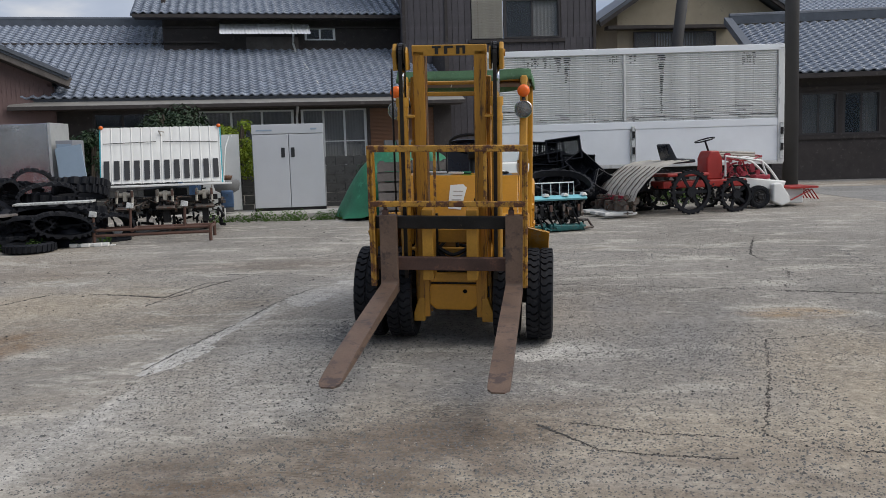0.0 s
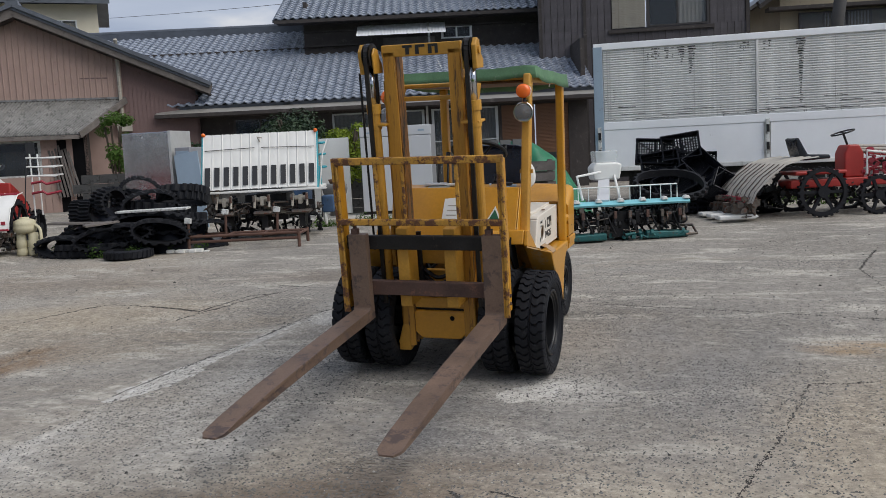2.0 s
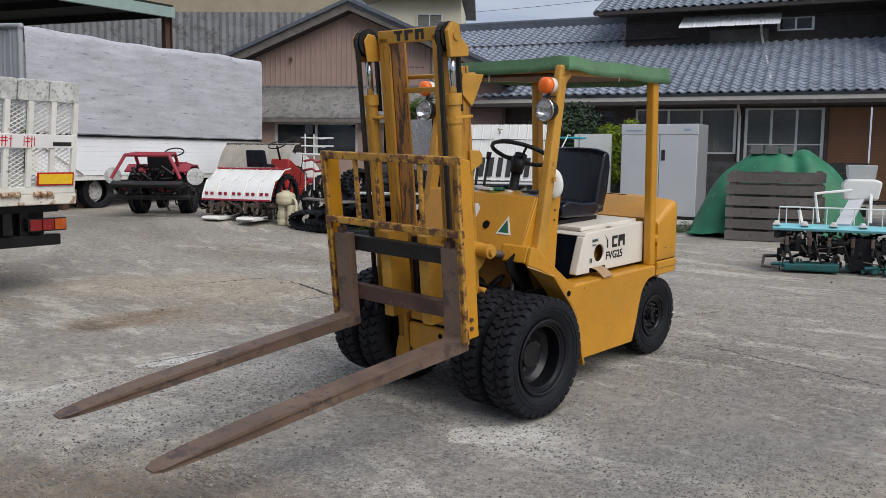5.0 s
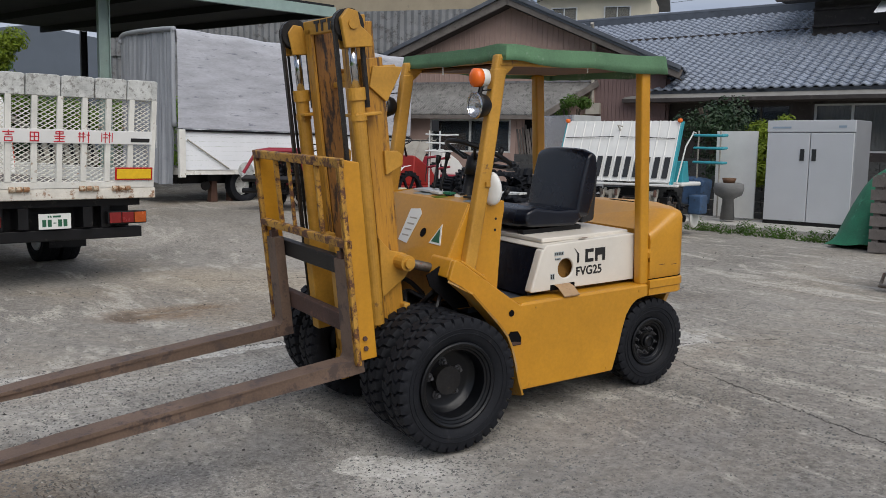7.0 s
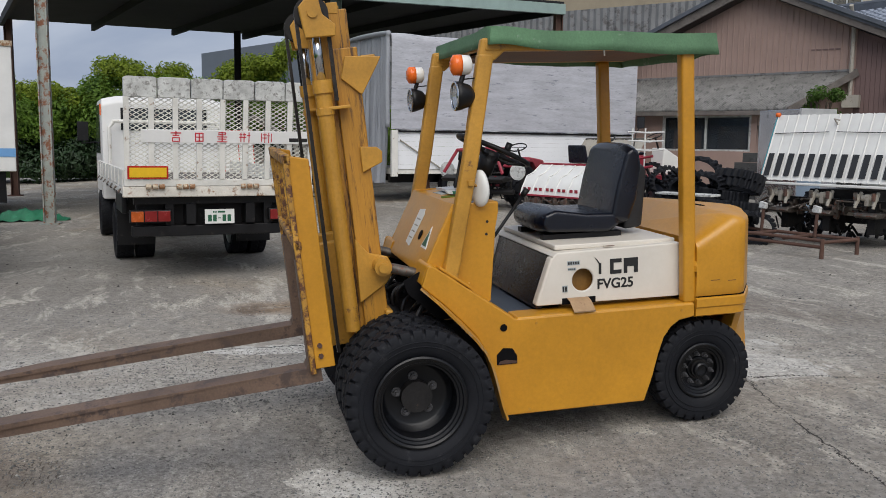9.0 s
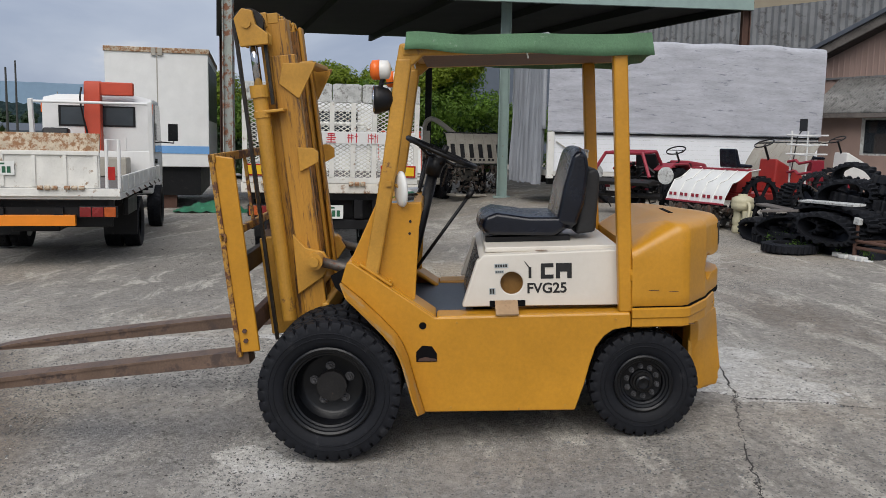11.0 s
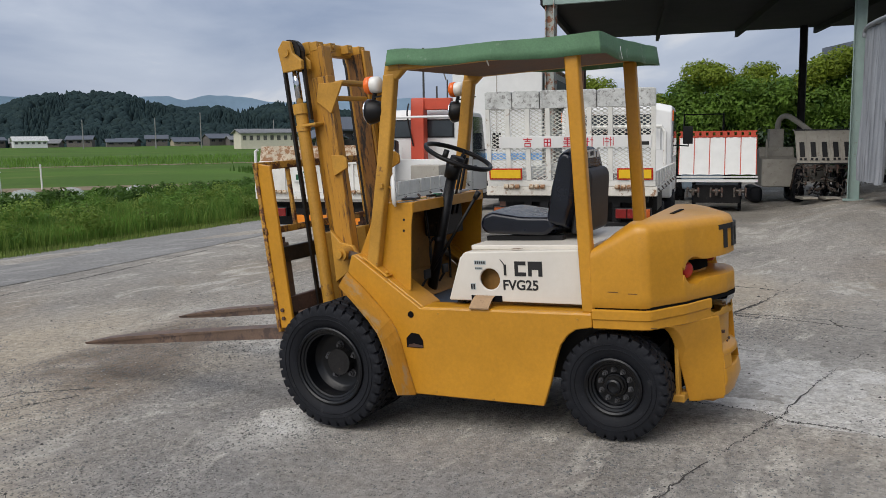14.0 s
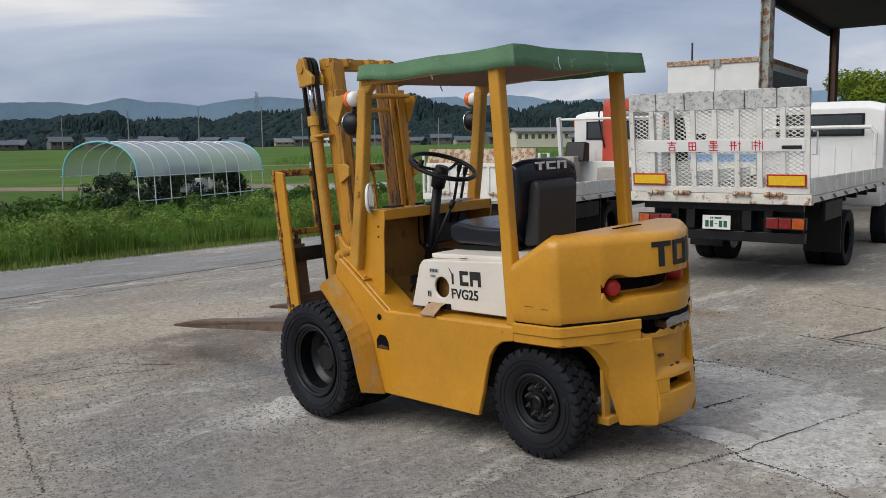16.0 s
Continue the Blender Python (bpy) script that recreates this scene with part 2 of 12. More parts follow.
def wheel(parent, centre, r, w, rim_r, tyre_m, rim_m, dish=0.5, side=1, lugs=26, lug=0.012, name="wheel", hub=0.05, bolts=6, cap=0.055, nut=0.0125, ring=0.0):
    """A wheel about the x axis: tyre moulded with open lugs, dished rim, hub and nuts. side: +1 shows its face to +x."""
    cx, cy, cz = centre
    h = w / 2
    deep = r - rim_r
    # stations across the tyre: place, radius, groove depth, slant of the groove in shares of a lug
    half = [(0.70, rim_r, 0, 0.0), (0.80, rim_r + 0.012, 0, 0.0), (0.93, rim_r + deep * 0.26, 0, 0.0), (1.0, rim_r + deep * 0.52, 0, 0.0), (1.0, r - lug * 2.9, 0, 0.0), (0.985, r - lug * 2.1, lug * 0.5, 0.0), (0.965, r - lug * 0.9, lug * 1.2, 0.0), (0.91, r - lug * 0.15, lug * 1.25, 0.0), (0.66, r, lug, 0.02), (0.50, r, lug, 0.36), (0.30, r, lug, 0.36), (0.11, r, lug, 0.05), (0.055, r - lug * 0.75, lug * 0.2, 0.0)]
    line = [(-u, q, g, z) for u, q, g, z in half] + [(u, q, g, z + 0.5) for u, q, g, z in half[::-1]]
    cuts = ((0.0, 0), (0.045, 1), (0.235, 1), (0.28, 0), (0.64, 0))
    bm = B()
    rows = []
    for u, q, g, z in line:
        row = []
        for k in range(lugs):
            for f, low in cuts:
                a = 2 * math.pi * (k + f + z) / lugs
                row.append(bm.verts.new((cx + u * h, cy + (q - g * low) * math.cos(a), cz + (q - g * low) * math.sin(a))))
        rows.append(row)
    n = len(rows[0])
    for ra, rb in zip(rows, rows[1:]):
        for i in range(n):
            j = (i + 1) % n
            bm.faces.new((ra[i], ra[j], rb[j], rb[i]))
    w_ob = part(name, bm, tyre_m, parent, "", smooth=True)
    w_ob.data.set_sharp_from_angle(angle=radians(32))
    for lift_, rr_ in ((0.0012, 0.40), (0.0012, 0.58)):
        bm = B()
        q = rim_r + deep * rr_
        pipe(bm, [(cx + side * (h * (0.968 + 0.03 * (rr_ > 0.5)) + lift_), cy + q * math.cos(2 * math.pi * k / 48), cz + q * math.sin(2 * math.pi * k / 48)) for k in range(48)], 0.0028, 5, True)
        part("sidewall_rib", bm, tyre_m, w_ob, smooth=True)
    bm = B()
    d = side * h
    xd = d * (1 - 2 * dish)
    prof = [(d * 0.70, rim_r + 0.004), (d * 0.86, rim_r + 0.002), (d * 0.90, rim_r - 0.006), (d * 0.84, rim_r - 0.016), (d * 0.74, rim_r - 0.019), (d * 0.70, rim_r - 0.030), (d * 0.62, rim_r - 0.034), (d * 0.58, rim_r - 0.043), (xd + (d * 0.58 - xd) * 0.30, rim_r - 0.046), (xd + (d * 0.58 - xd) * 0.06, rim_r * 0.70), (xd, rim_r * 0.64), (xd, hub * 1.55), (xd + side * 0.010, hub * 1.45), (xd + side * 0.012, hub * 1.05), (xd + side * cap, hub * 0.95), (xd + side * (cap + 0.005), hub * 0.72), (xd + side * (cap - 0.004), hub * 0.66), (xd + side * (cap - 0.008), 0.001)]
    lathe(bm, prof, 0, centre, 48)
    rim = part("rim", bm, rim_m, w_ob, "", smooth=True)
    rim.data.set_sharp_from_angle(angle=radians(30))
    x = cx + xd
    for k in range(bolts):
        a = 2 * math.pi * k / bolts + 0.4
        q = ring or max(hub * 1.45, rim_r * 0.47)
        nb = B()
        p = (cy + q * math.cos(a), cz + q * math.sin(a))
        rod(nb, (x, *p), (x + side * 0.006, *p), nut * 1.45, 12)
        rod(nb, (x + side * 0.005, *p), (x + side * 0.022, *p), nut, 6)
        rod(nb, (x + side * 0.02, *p), (x + side * 0.036, *p), nut * 0.55, 8)
        part("wheel_nut", nb, M_NUT, w_ob)
    return w_ob


def words(text, size, m, material, parent=None, name="lettering", depth=0.002, label=""):
    """Letters as a thin mesh in the local xy plane of m, from their lower left."""
    cu = bpy.data.curves.new(name, "FONT")
    cu.body, cu.size, cu.extrude, cu.offset = text, size, depth, size * 0.022
    tmp = bpy.data.objects.new(name, cu)
    scene.collection.objects.link(tmp)
    bpy.context.view_layer.update()
    me = bpy.data.meshes.new_from_object(tmp.evaluated_get(bpy.context.evaluated_depsgraph_get()))
    bpy.data.objects.remove(tmp)
    me.materials.clear()
    me.materials.append(material)
    ob = new(name, me)
    if parent:
        ob.parent = parent
    ob.matrix_basis = m
    if label:
        ob["label"] = label
    return ob


# ---- materials ----
M_YEL = mat("forklift_yellow", (0.525, 0.246, 0.017), 0.36, 0, 0.16, 2.2, 0.06, (0.30, 0.16, 0.05), 0.70, 45, coat=0.1)
M_YELW = mat("worn_yellow", (0.47, 0.24, 0.03), 0.5, 0, 0.22, 4, 0.15, (0.13, 0.062, 0.028), 0.65, 60)
M_YELR = mat("rusty_yellow", (0.46, 0.24, 0.035), 0.6, 0, 0.3, 7, 0.3, (0.10, 0.038, 0.018), 0.50, 70)
M_TANPL = mat("tan_sheet", (0.34, 0.22, 0.12), 0.6, 0, 0.2, 8, 0.2, (0.2, 0.12, 0.07), 0.6, 60)
M_YELD = mat("dusty_yellow", (0.50, 0.245, 0.028), 0.5, 0, 0.2, 3, 0.08, (0.40, 0.27, 0.13), 0.56, 30, sc=(2.0, 2.0, 0.8))
M_MAST = mat("greasy_yellow", (0.45, 0.215, 0.024), 0.45, 0, 0.25, 3, 0.12, (0.085, 0.04, 0.018), 0.56, 45, sc=(3.5, 3.5, 0.30))
M_YELG = mat("greased_yellow", (0.24, 0.105, 0.022), 0.45, 0, 0.3, 5, 0.2, (0.03, 0.018, 0.012), 0.52, 50, sc=(2, 2, 0.4))
M_MAT = mat("rubber_mat", (0.055, 0.068, 0.092), 0.45, 0, 0.3, 5, 0.2)
M_STICK = mat("faded_sticker", (0.36, 0.40, 0.40), 0.5, 0, 0.2, 20, 0.0)
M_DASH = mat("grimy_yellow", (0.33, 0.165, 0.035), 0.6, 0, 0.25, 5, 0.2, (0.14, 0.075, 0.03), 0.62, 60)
M_RUSTB = mat("brown_rust", (0.085, 0.047, 0.036), 0.75, 0.1, 0.35, 5, 0.3, (0.17, 0.085, 0.055), 0.58, 80)
M_FORK = mat("fork_steel", (0.16, 0.106, 0.077), 0.6, 0.25, 0.3, 4, 0.2, (0.085, 0.06, 0.052), 0.56, 90)
M_STEELD = mat("dark_steel", (0.022, 0.021, 0.021), 0.5, 0.5, 0.4, 8, 0.2, (0.09, 0.06, 0.045), 0.64, 80)
M_BLACK = mat("black_paint", (0.005, 0.005, 0.006), 0.45, 0, 0.4, 6, 0.1, (0.03, 0.027, 0.024), 0.62, 60, 0.35)
M_GREASE = mat("greased_chain", (0.018, 0.015, 0.013), 0.4, 0.3, 0.5, 20, 0.5)
M_TYRE = mat("tyre_rubber", (0.0062, 0.0072, 0.0105), 0.70, 0, 0.35, 5, 0.3, (0.026, 0.027, 0.030), 0.62, 90, 0.3)
M_RIM = mat("black_rim", (0.004, 0.0045, 0.006), 0.34, 0, 0.4, 8, 0.15, (0.045, 0.04, 0.036), 0.68, 60, 0.4)
M_NUT = mat("wheel_nut_steel", (0.10, 0.10, 0.105), 0.4, 0.5, 0.3, 20, 0.1)
M_CHROME = mat("chrome_rod", (0.55, 0.57, 0.6), 0.16, 1.0, 0.1, 6, 0.0)
M_VINYL = mat("black_vinyl", (0.005, 0.007, 0.014), 0.25, 0, 0.3, 6, 0.2, None, 0.6, 90, 0.5)
M_PLASTIC = mat("black_plastic", (0.02, 0.021, 0.023), 0.5, 0, 0.3, 8, 0.1)
M_WPANEL = mat("off_white_panel", (0.66, 0.62, 0.55), 0.45, 0, 0.07, 3, 0.05, (0.42, 0.32, 0.2), 0.70, 50)
M_GTARP = mat("green_canvas", (0.10, 0.21, 0.11), 0.75, 0, 0.22, 5, 0.35, (0.22, 0.30, 0.22), 0.62, 90)
M_WOODU = mat("brown_board", (0.14, 0.07, 0.035), 0.7, 0, 0.3, 6, 0.2)
M_ORANGE = mat("orange_lens", (0.85, 0.16, 0.02), 0.2, 0, 0.1, 10, 0.05)
M_REDL = mat("red_lens", (0.42, 0.02, 0.015), 0.2, 0, 0.15, 10, 0.05)
M_WLENS = mat("white_lens", (0.75, 0.74, 0.70), 0.25, 0, 0.08, 10, 0.02)
M_LAMPG = glass("lamp_cover_glass", (0.78, 0.80, 0.82), 0.06, 0.22)
M_WHITE = mat("white_paint", (0.74, 0.74, 0.72), 0.45, 0, 0.07, 2.5, 0.06, (0.40, 0.33, 0.26), 0.71, 45)
M_WHITEW = mat("worn_white_paint", (0.72, 0.71, 0.66), 0.5, 0, 0.16, 4, 0.15, (0.30, 0.20, 0.12), 0.63, 55)
M_WHITER = mat("rust_streaked_white", (0.66, 0.63, 0.56), 0.55, 0, 0.2, 4, 0.2, (0.27, 0.15, 0.08), 0.57, 55)
M_GALV = mat("galvanised_white", (0.58, 0.59, 0.57), 0.6, 0.1, 0.28, 7, 0.25, (0.27, 0.265, 0.25), 0.555, 60)
M_RUSTTOP = mat("rusted_sheet", (0.50, 0.42, 0.31), 0.75, 0, 0.3, 6, 0.3, (0.26, 0.13, 0.06), 0.50, 50)
M_MESH = mat("expanded_metal", (0.62, 0.61, 0.54), 0.6, 0.2, 0.2, 8, 0.2, (0.27, 0.15, 0.09), 0.6, 60)
M_ALU = mat("trailer_aluminium", (0.68, 0.68, 0.66), 0.5, 0.1, 0.25, 1.6, 0.1, (0.26, 0.255, 0.245), 0.60, 30, sc=(1.7, 1, 0.35))
M_TRW = mat("trailer_white", (0.82, 0.84, 0.86), 0.45, 0, 0.07, 1.2, 0.05, (0.42, 0.42, 0.41), 0.68, 30)
M_BLUEGREY = mat("blue_grey_paint", (0.28, 0.36, 0.44), 0.5, 0, 0.12, 2, 0.1, (0.2, 0.2, 0.2), 0.66)
M_STREAK = mat("black_mould", (0.035, 0.034, 0.033), 0.8, 0, 0.4, 7, 0.1)
M_TARP = mat("grey_tarpaulin", (0.30, 0.315, 0.34), 0.65, 0, 0.12, 1.6, 0.3, (0.24, 0.26, 0.28), 0.63, 35)
M_TARPL = mat("pale_tarpaulin", (0.45, 0.46, 0.50), 0.6, 0, 0.22, 2.6, 0.5, (0.20, 0.21, 0.25), 0.605, 26, sc=(0.45, 0.45, 2.6))
M_TILE = mat("glazed_roof_tile", (0.222, 0.25, 0.302), 0.28, 0, 0.22, 5, 0.12, (0.19, 0.20, 0.22), 0.66, 60, 0.7, rand=0.18)
M_TILE2 = mat("roof_tile_bed", (0.085, 0.097, 0.118), 0.45, 0, 0.25, 3, 0.12, (0.12, 0.17, 0.19), 0.66)
M_WOODD = mat("dark_timber", (0.045, 0.038, 0.036), 0.8, 0, 0.35, 3, 0.4, (0.09, 0.08, 0.075), 0.6, 50)
M_WOODG = mat("weathered_board", (0.135, 0.12, 0.11), 0.85, 0, 0.3, 4, 0.5, (0.08, 0.07, 0.065), 0.6, 60, rand=0.15)
M_WOODP = mat("purple_grey_board", (0.085, 0.078, 0.085), 0.85, 0, 0.25, 3, 0.4, (0.14, 0.13, 0.135), 0.62, 60, rand=0.12)
M_PINK = mat("faded_pink_siding", (0.335, 0.235, 0.20), 0.7, 0, 0.14, 2.0, 0.15, (0.24, 0.15, 0.12), 0.66, 40)
M_PINKD = mat("maroon_siding", (0.155, 0.10, 0.094), 0.75, 0, 0.2, 3, 0.25, (0.11, 0.065, 0.06), 0.6, 40)
M_SLATE = mat("cement_roofing", (0.20, 0.197, 0.19), 0.9, 0, 0.3, 3, 0.4, (0.10, 0.10, 0.095), 0.55, 40)
M_STRIP = mat("eave_sheet_metal", (0.275, 0.265, 0.245), 0.6, 0.2, 0.2, 4, 0.15, (0.20, 0.13, 0.08), 0.68)
M_SHUT = mat("brown_shutter", (0.20, 0.10, 0.055), 0.55, 0, 0.15, 3, 0.1, (0.13, 0.065, 0.035), 0.66)
M_SASH = mat("aluminium_sash", (0.62, 0.63, 0.62), 0.4, 0.4, 0.1, 6, 0.05)
M_SASHD = mat("dark_sash", (0.05, 0.045, 0.045), 0.5, 0.2, 0.2, 6, 0.05)
M_CURT = mat("pale_curtain", (0.66, 0.66, 0.63), 0.9, 0, 0.12, 12, 0.1)
M_PLASTER = mat("tan_plaster", (0.34, 0.29, 0.21), 0.9, 0, 0.12, 1.5, 0.2, (0.26, 0.22, 0.17), 0.62)
M_CREAM = mat("cream_wall", (0.62, 0.58, 0.46), 0.8, 0, 0.08, 1.5, 0.1)
M_BLOCK = mat("concrete_block", (0.15, 0.15, 0.148), 0.9, 0, 0.2, 5, 0.4, (0.13, 0.13, 0.125), 0.58, 60)
M_BLOCKD = mat("dark_weathered_block", (0.075, 0.076, 0.074), 0.9, 0, 0.3, 4, 0.4, (0.04, 0.04, 0.04), 0.55, 50)
M_TAILR = mat("dull_red_lens", (0.20, 0.015, 0.014), 0.25, 0, 0.2, 12, 0.05)
M_TAILO = mat("dull_amber_lens", (0.42, 0.085, 0.015), 0.25, 0, 0.2, 12, 0.05)
M_CORR = mat("grey_corrugated", (0.20, 0.205, 0.21), 0.7, 0.2, 0.25, 1.5, 0.2, (0.11, 0.105, 0.105), 0.56)
# near-black paint standing for shade inside rooms, holes, gaps and joints
M_SHADE = mat("painted_shade", (0.006, 0.006, 0.007), 0.95, 0, 0.3, 3, 0.1, spec=0.1)
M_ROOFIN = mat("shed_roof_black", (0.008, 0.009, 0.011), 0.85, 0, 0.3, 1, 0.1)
M_POSTG = mat("pale_green_post", (0.27, 0.36, 0.33), 0.55, 0, 0.12, 3, 0.1, (0.20, 0.16, 0.12), 0.68)
M_POSTR = mat("rusty_green_post", (0.33, 0.36, 0.33), 0.65, 0, 0.2, 3, 0.25, (0.22, 0.085, 0.04), 0.52)
M_RUSTP = mat("rusty_post", (0.095, 0.048, 0.034), 0.8, 0, 0.3, 3, 0.3, (0.09, 0.045, 0.03), 0.55)
M_RED = mat("tractor_red", (0.36, 0.026, 0.02), 0.45, 0, 0.2, 4, 0.1, (0.20, 0.03, 0.025), 0.64)
M_CRIM = mat("crimson_paint", (0.30, 0.022, 0.04), 0.5, 0, 0.2, 4, 0.1, (0.2, 0.05, 0.05), 0.64)
M_ORRED = mat("orange_red_paint", (0.52, 0.065, 0.028), 0.5, 0, 0.12, 3, 0.05, (0.4, 0.08, 0.04), 0.68)
M_TEAL = mat("teal_plastic", (0.03, 0.30, 0.36), 0.45, 0, 0.15, 4, 0.05)
M_TEALP = mat("pale_teal", (0.20, 0.52, 0.58), 0.5, 0, 0.12, 4, 0.05)
M_TEALD = mat("dark_teal_metal", (0.015, 0.10, 0.10), 0.5, 0.2, 0.3, 6, 0.2, (0.06, 0.05, 0.04), 0.6)
M_WPLAST = mat("white_plastic", (0.72, 0.72, 0.69), 0.4, 0, 0.06, 4, 0.03, (0.5, 0.46, 0.38), 0.70)
M_GPLAST = mat("faded_grey_plastic", (0.36, 0.335, 0.285), 0.6, 0, 0.15, 4, 0.1, (0.25, 0.22, 0.18), 0.6)
M_BOARD = mat("faded_beige_plastic", (0.46, 0.425, 0.365), 0.6, 0, 0.2, 5, 0.1, (0.30, 0.26, 0.21), 0.6, 40)
M_CREAMP = mat("cream_plastic", (0.50, 0.46, 0.31), 0.5, 0, 0.15, 6, 0.05)
M_MECH = mat("machine_metal", (0.13, 0.115, 0.10), 0.5, 0.6, 0.4, 10, 0.3, (0.13, 0.05, 0.03), 0.56, 70)
M_FRIDGE = mat("pale_grey_enamel", (0.52, 0.53, 0.55), 0.4, 0, 0.05, 1.5, 0.03, (0.42, 0.42, 0.42), 0.68)
M_FRIDGES = mat("grey_steel_side", (0.30, 0.31, 0.33), 0.5, 0.2, 0.1, 2, 0.05)
M_INOX = mat("brushed_steel", (0.48, 0.49, 0.50), 0.24, 0.95, 0.2, 3, 0.15, (0.25, 0.25, 0.25), 0.62)
M_GNET = mat("green_sheet", (0.02, 0.17, 0.085), 0.6, 0, 0.3, 3, 0.4, (0.04, 0.24, 0.13), 0.6, 60)
M_CRATE = mat("black_crate", (0.007, 0.0085, 0.014), 0.5, 0, 0.3, 5, 0.1, spec=0.3)
M_PLATE = mat("number_plate", (0.72, 0.73, 0.70), 0.4, 0, 0.05, 5, 0.0)
M_PLGREEN = mat("plate_green", (0.015, 0.10, 0.05), 0.5, 0, 0.1, 5, 0.0)
M_REDTXT = mat("red_lettering", (0.55, 0.02, 0.04), 0.5, 0, 0.1, 5, 0.0)
M_REFY = mat("yellow_reflector", (0.80, 0.50, 0.02), 0.35, 0, 0.08, 20, 0.05)
M_REFO = mat("orange_bumper", (0.80, 0.24, 0.01), 0.45, 0, 0.1, 4, 0.05)
M_DBLUE = mat("faded_dark_blue", (0.035, 0.075, 0.15), 0.5, 0, 0.35, 6, 0.2, (0.02, 0.025, 0.03), 0.58)
M_HALL = mat("slate_blue_sheet", (0.085, 0.105, 0.135), 0.6, 0.1, 0.12, 0.6, 0.1)
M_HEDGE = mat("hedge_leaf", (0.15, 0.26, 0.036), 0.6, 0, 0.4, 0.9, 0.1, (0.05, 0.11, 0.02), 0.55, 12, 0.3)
M_BLUE = mat("sky_blue_band", (0.16, 0.36, 0.66), 0.5, 0, 0.08, 2, 0.03)
M_BLACKTXT = mat("black_lettering", (0.012, 0.012, 0.012), 0.5, 0, 0.2, 5, 0.0)
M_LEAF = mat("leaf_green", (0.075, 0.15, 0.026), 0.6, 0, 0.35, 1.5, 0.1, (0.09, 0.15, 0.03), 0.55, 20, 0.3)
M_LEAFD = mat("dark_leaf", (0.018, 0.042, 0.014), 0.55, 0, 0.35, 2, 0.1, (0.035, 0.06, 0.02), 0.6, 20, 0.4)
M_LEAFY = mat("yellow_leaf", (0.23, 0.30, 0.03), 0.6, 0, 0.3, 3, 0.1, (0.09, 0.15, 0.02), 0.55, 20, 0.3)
M_GRASS = mat("grass_blade", (0.14, 0.26, 0.045), 0.65, 0, 0.35, 0.6, 0.1, (0.12, 0.17, 0.035), 0.58, 10, 0.3)
M_FIELD = mat("field_green", (0.072, 0.135, 0.022), 0.9, 0, 0.3, 0.06, 0.4, (0.11, 0.15, 0.035), 0.58, 3.0, 0.1)
M_SOIL = mat("field_soil", (0.24, 0.19, 0.13), 0.95, 0, 0.2, 0.5, 0.4, None, 0.6, 12, 0.1)
M_BARK = mat("bark", (0.07, 0.055, 0.04), 0.9, 0, 0.3, 6, 0.5)
# wood green lifted towards blue, so that the colour holds some haze
M_WOODHAZE = mat("hazy_far_wood", (0.042, 0.070, 0.074), 0.95, 0, 0.25, 0.05, 0.1, (0.052, 0.082, 0.080), 0.55, 0.6, 0.05)
# blue-grey of distant haze, painted as base colour
M_HILLHAZE = mat("hazy_far_hill", (0.28, 0.385, 0.535), 1.0, 0, 0.1, 0.004, 0.0, None, 0.6, 0.05, 0.0)
M_POLE = mat("concrete_pole", (0.23, 0.225, 0.22), 0.85, 0, 0.15, 3, 0.3, (0.17, 0.165, 0.16), 0.6, 60)
M_POLED = mat("dark_pole", (0.05, 0.048, 0.047), 0.7, 0, 0.2, 3, 0.2)
M_GREENH = glass("greenhouse_film", (0.80, 0.88, 0.94), 0.25, 0.42)
M_CABGLASS = mat("dark_cab_glass", (0.045, 0.055, 0.062), 0.08, 0, 0.2, 2, 0.0)
M_PANE = glass("window_glass", (0.05, 0.06, 0.07), 0.03, 0.42)
M_CLEARP = glass("clear_plastic", (0.72, 0.76, 0.76), 0.15, 0.35)
M_TUBE = mat("greenhouse_tube", (0.60, 0.62, 0.62), 0.4, 0.3, 0.1, 5, 0.0)


def leafy(m):
    """Let part of the light through thin leaves."""
    n, l = m.node_tree.nodes, m.node_tree.links
    b = n["Principled BSDF"]
    t = n.new("ShaderNodeBsdfTranslucent")
    l.new(b.inputs["Base Color"].links[0].from_socket, t.inputs[0])
    mx = n.new("ShaderNodeMixShader")
    mx.inputs[0].default_value = 0.42
    l.new(b.outputs[0], mx.inputs[1])
    l.new(t.outputs[0], mx.inputs[2])
    l.new(mx.outputs[0], n["Material Output"].inputs[0])


for m_ in (M_LEAF, M_LEAFY, M_HEDGE, M_GRASS, M_WOODHAZE):
    leafy(m_)


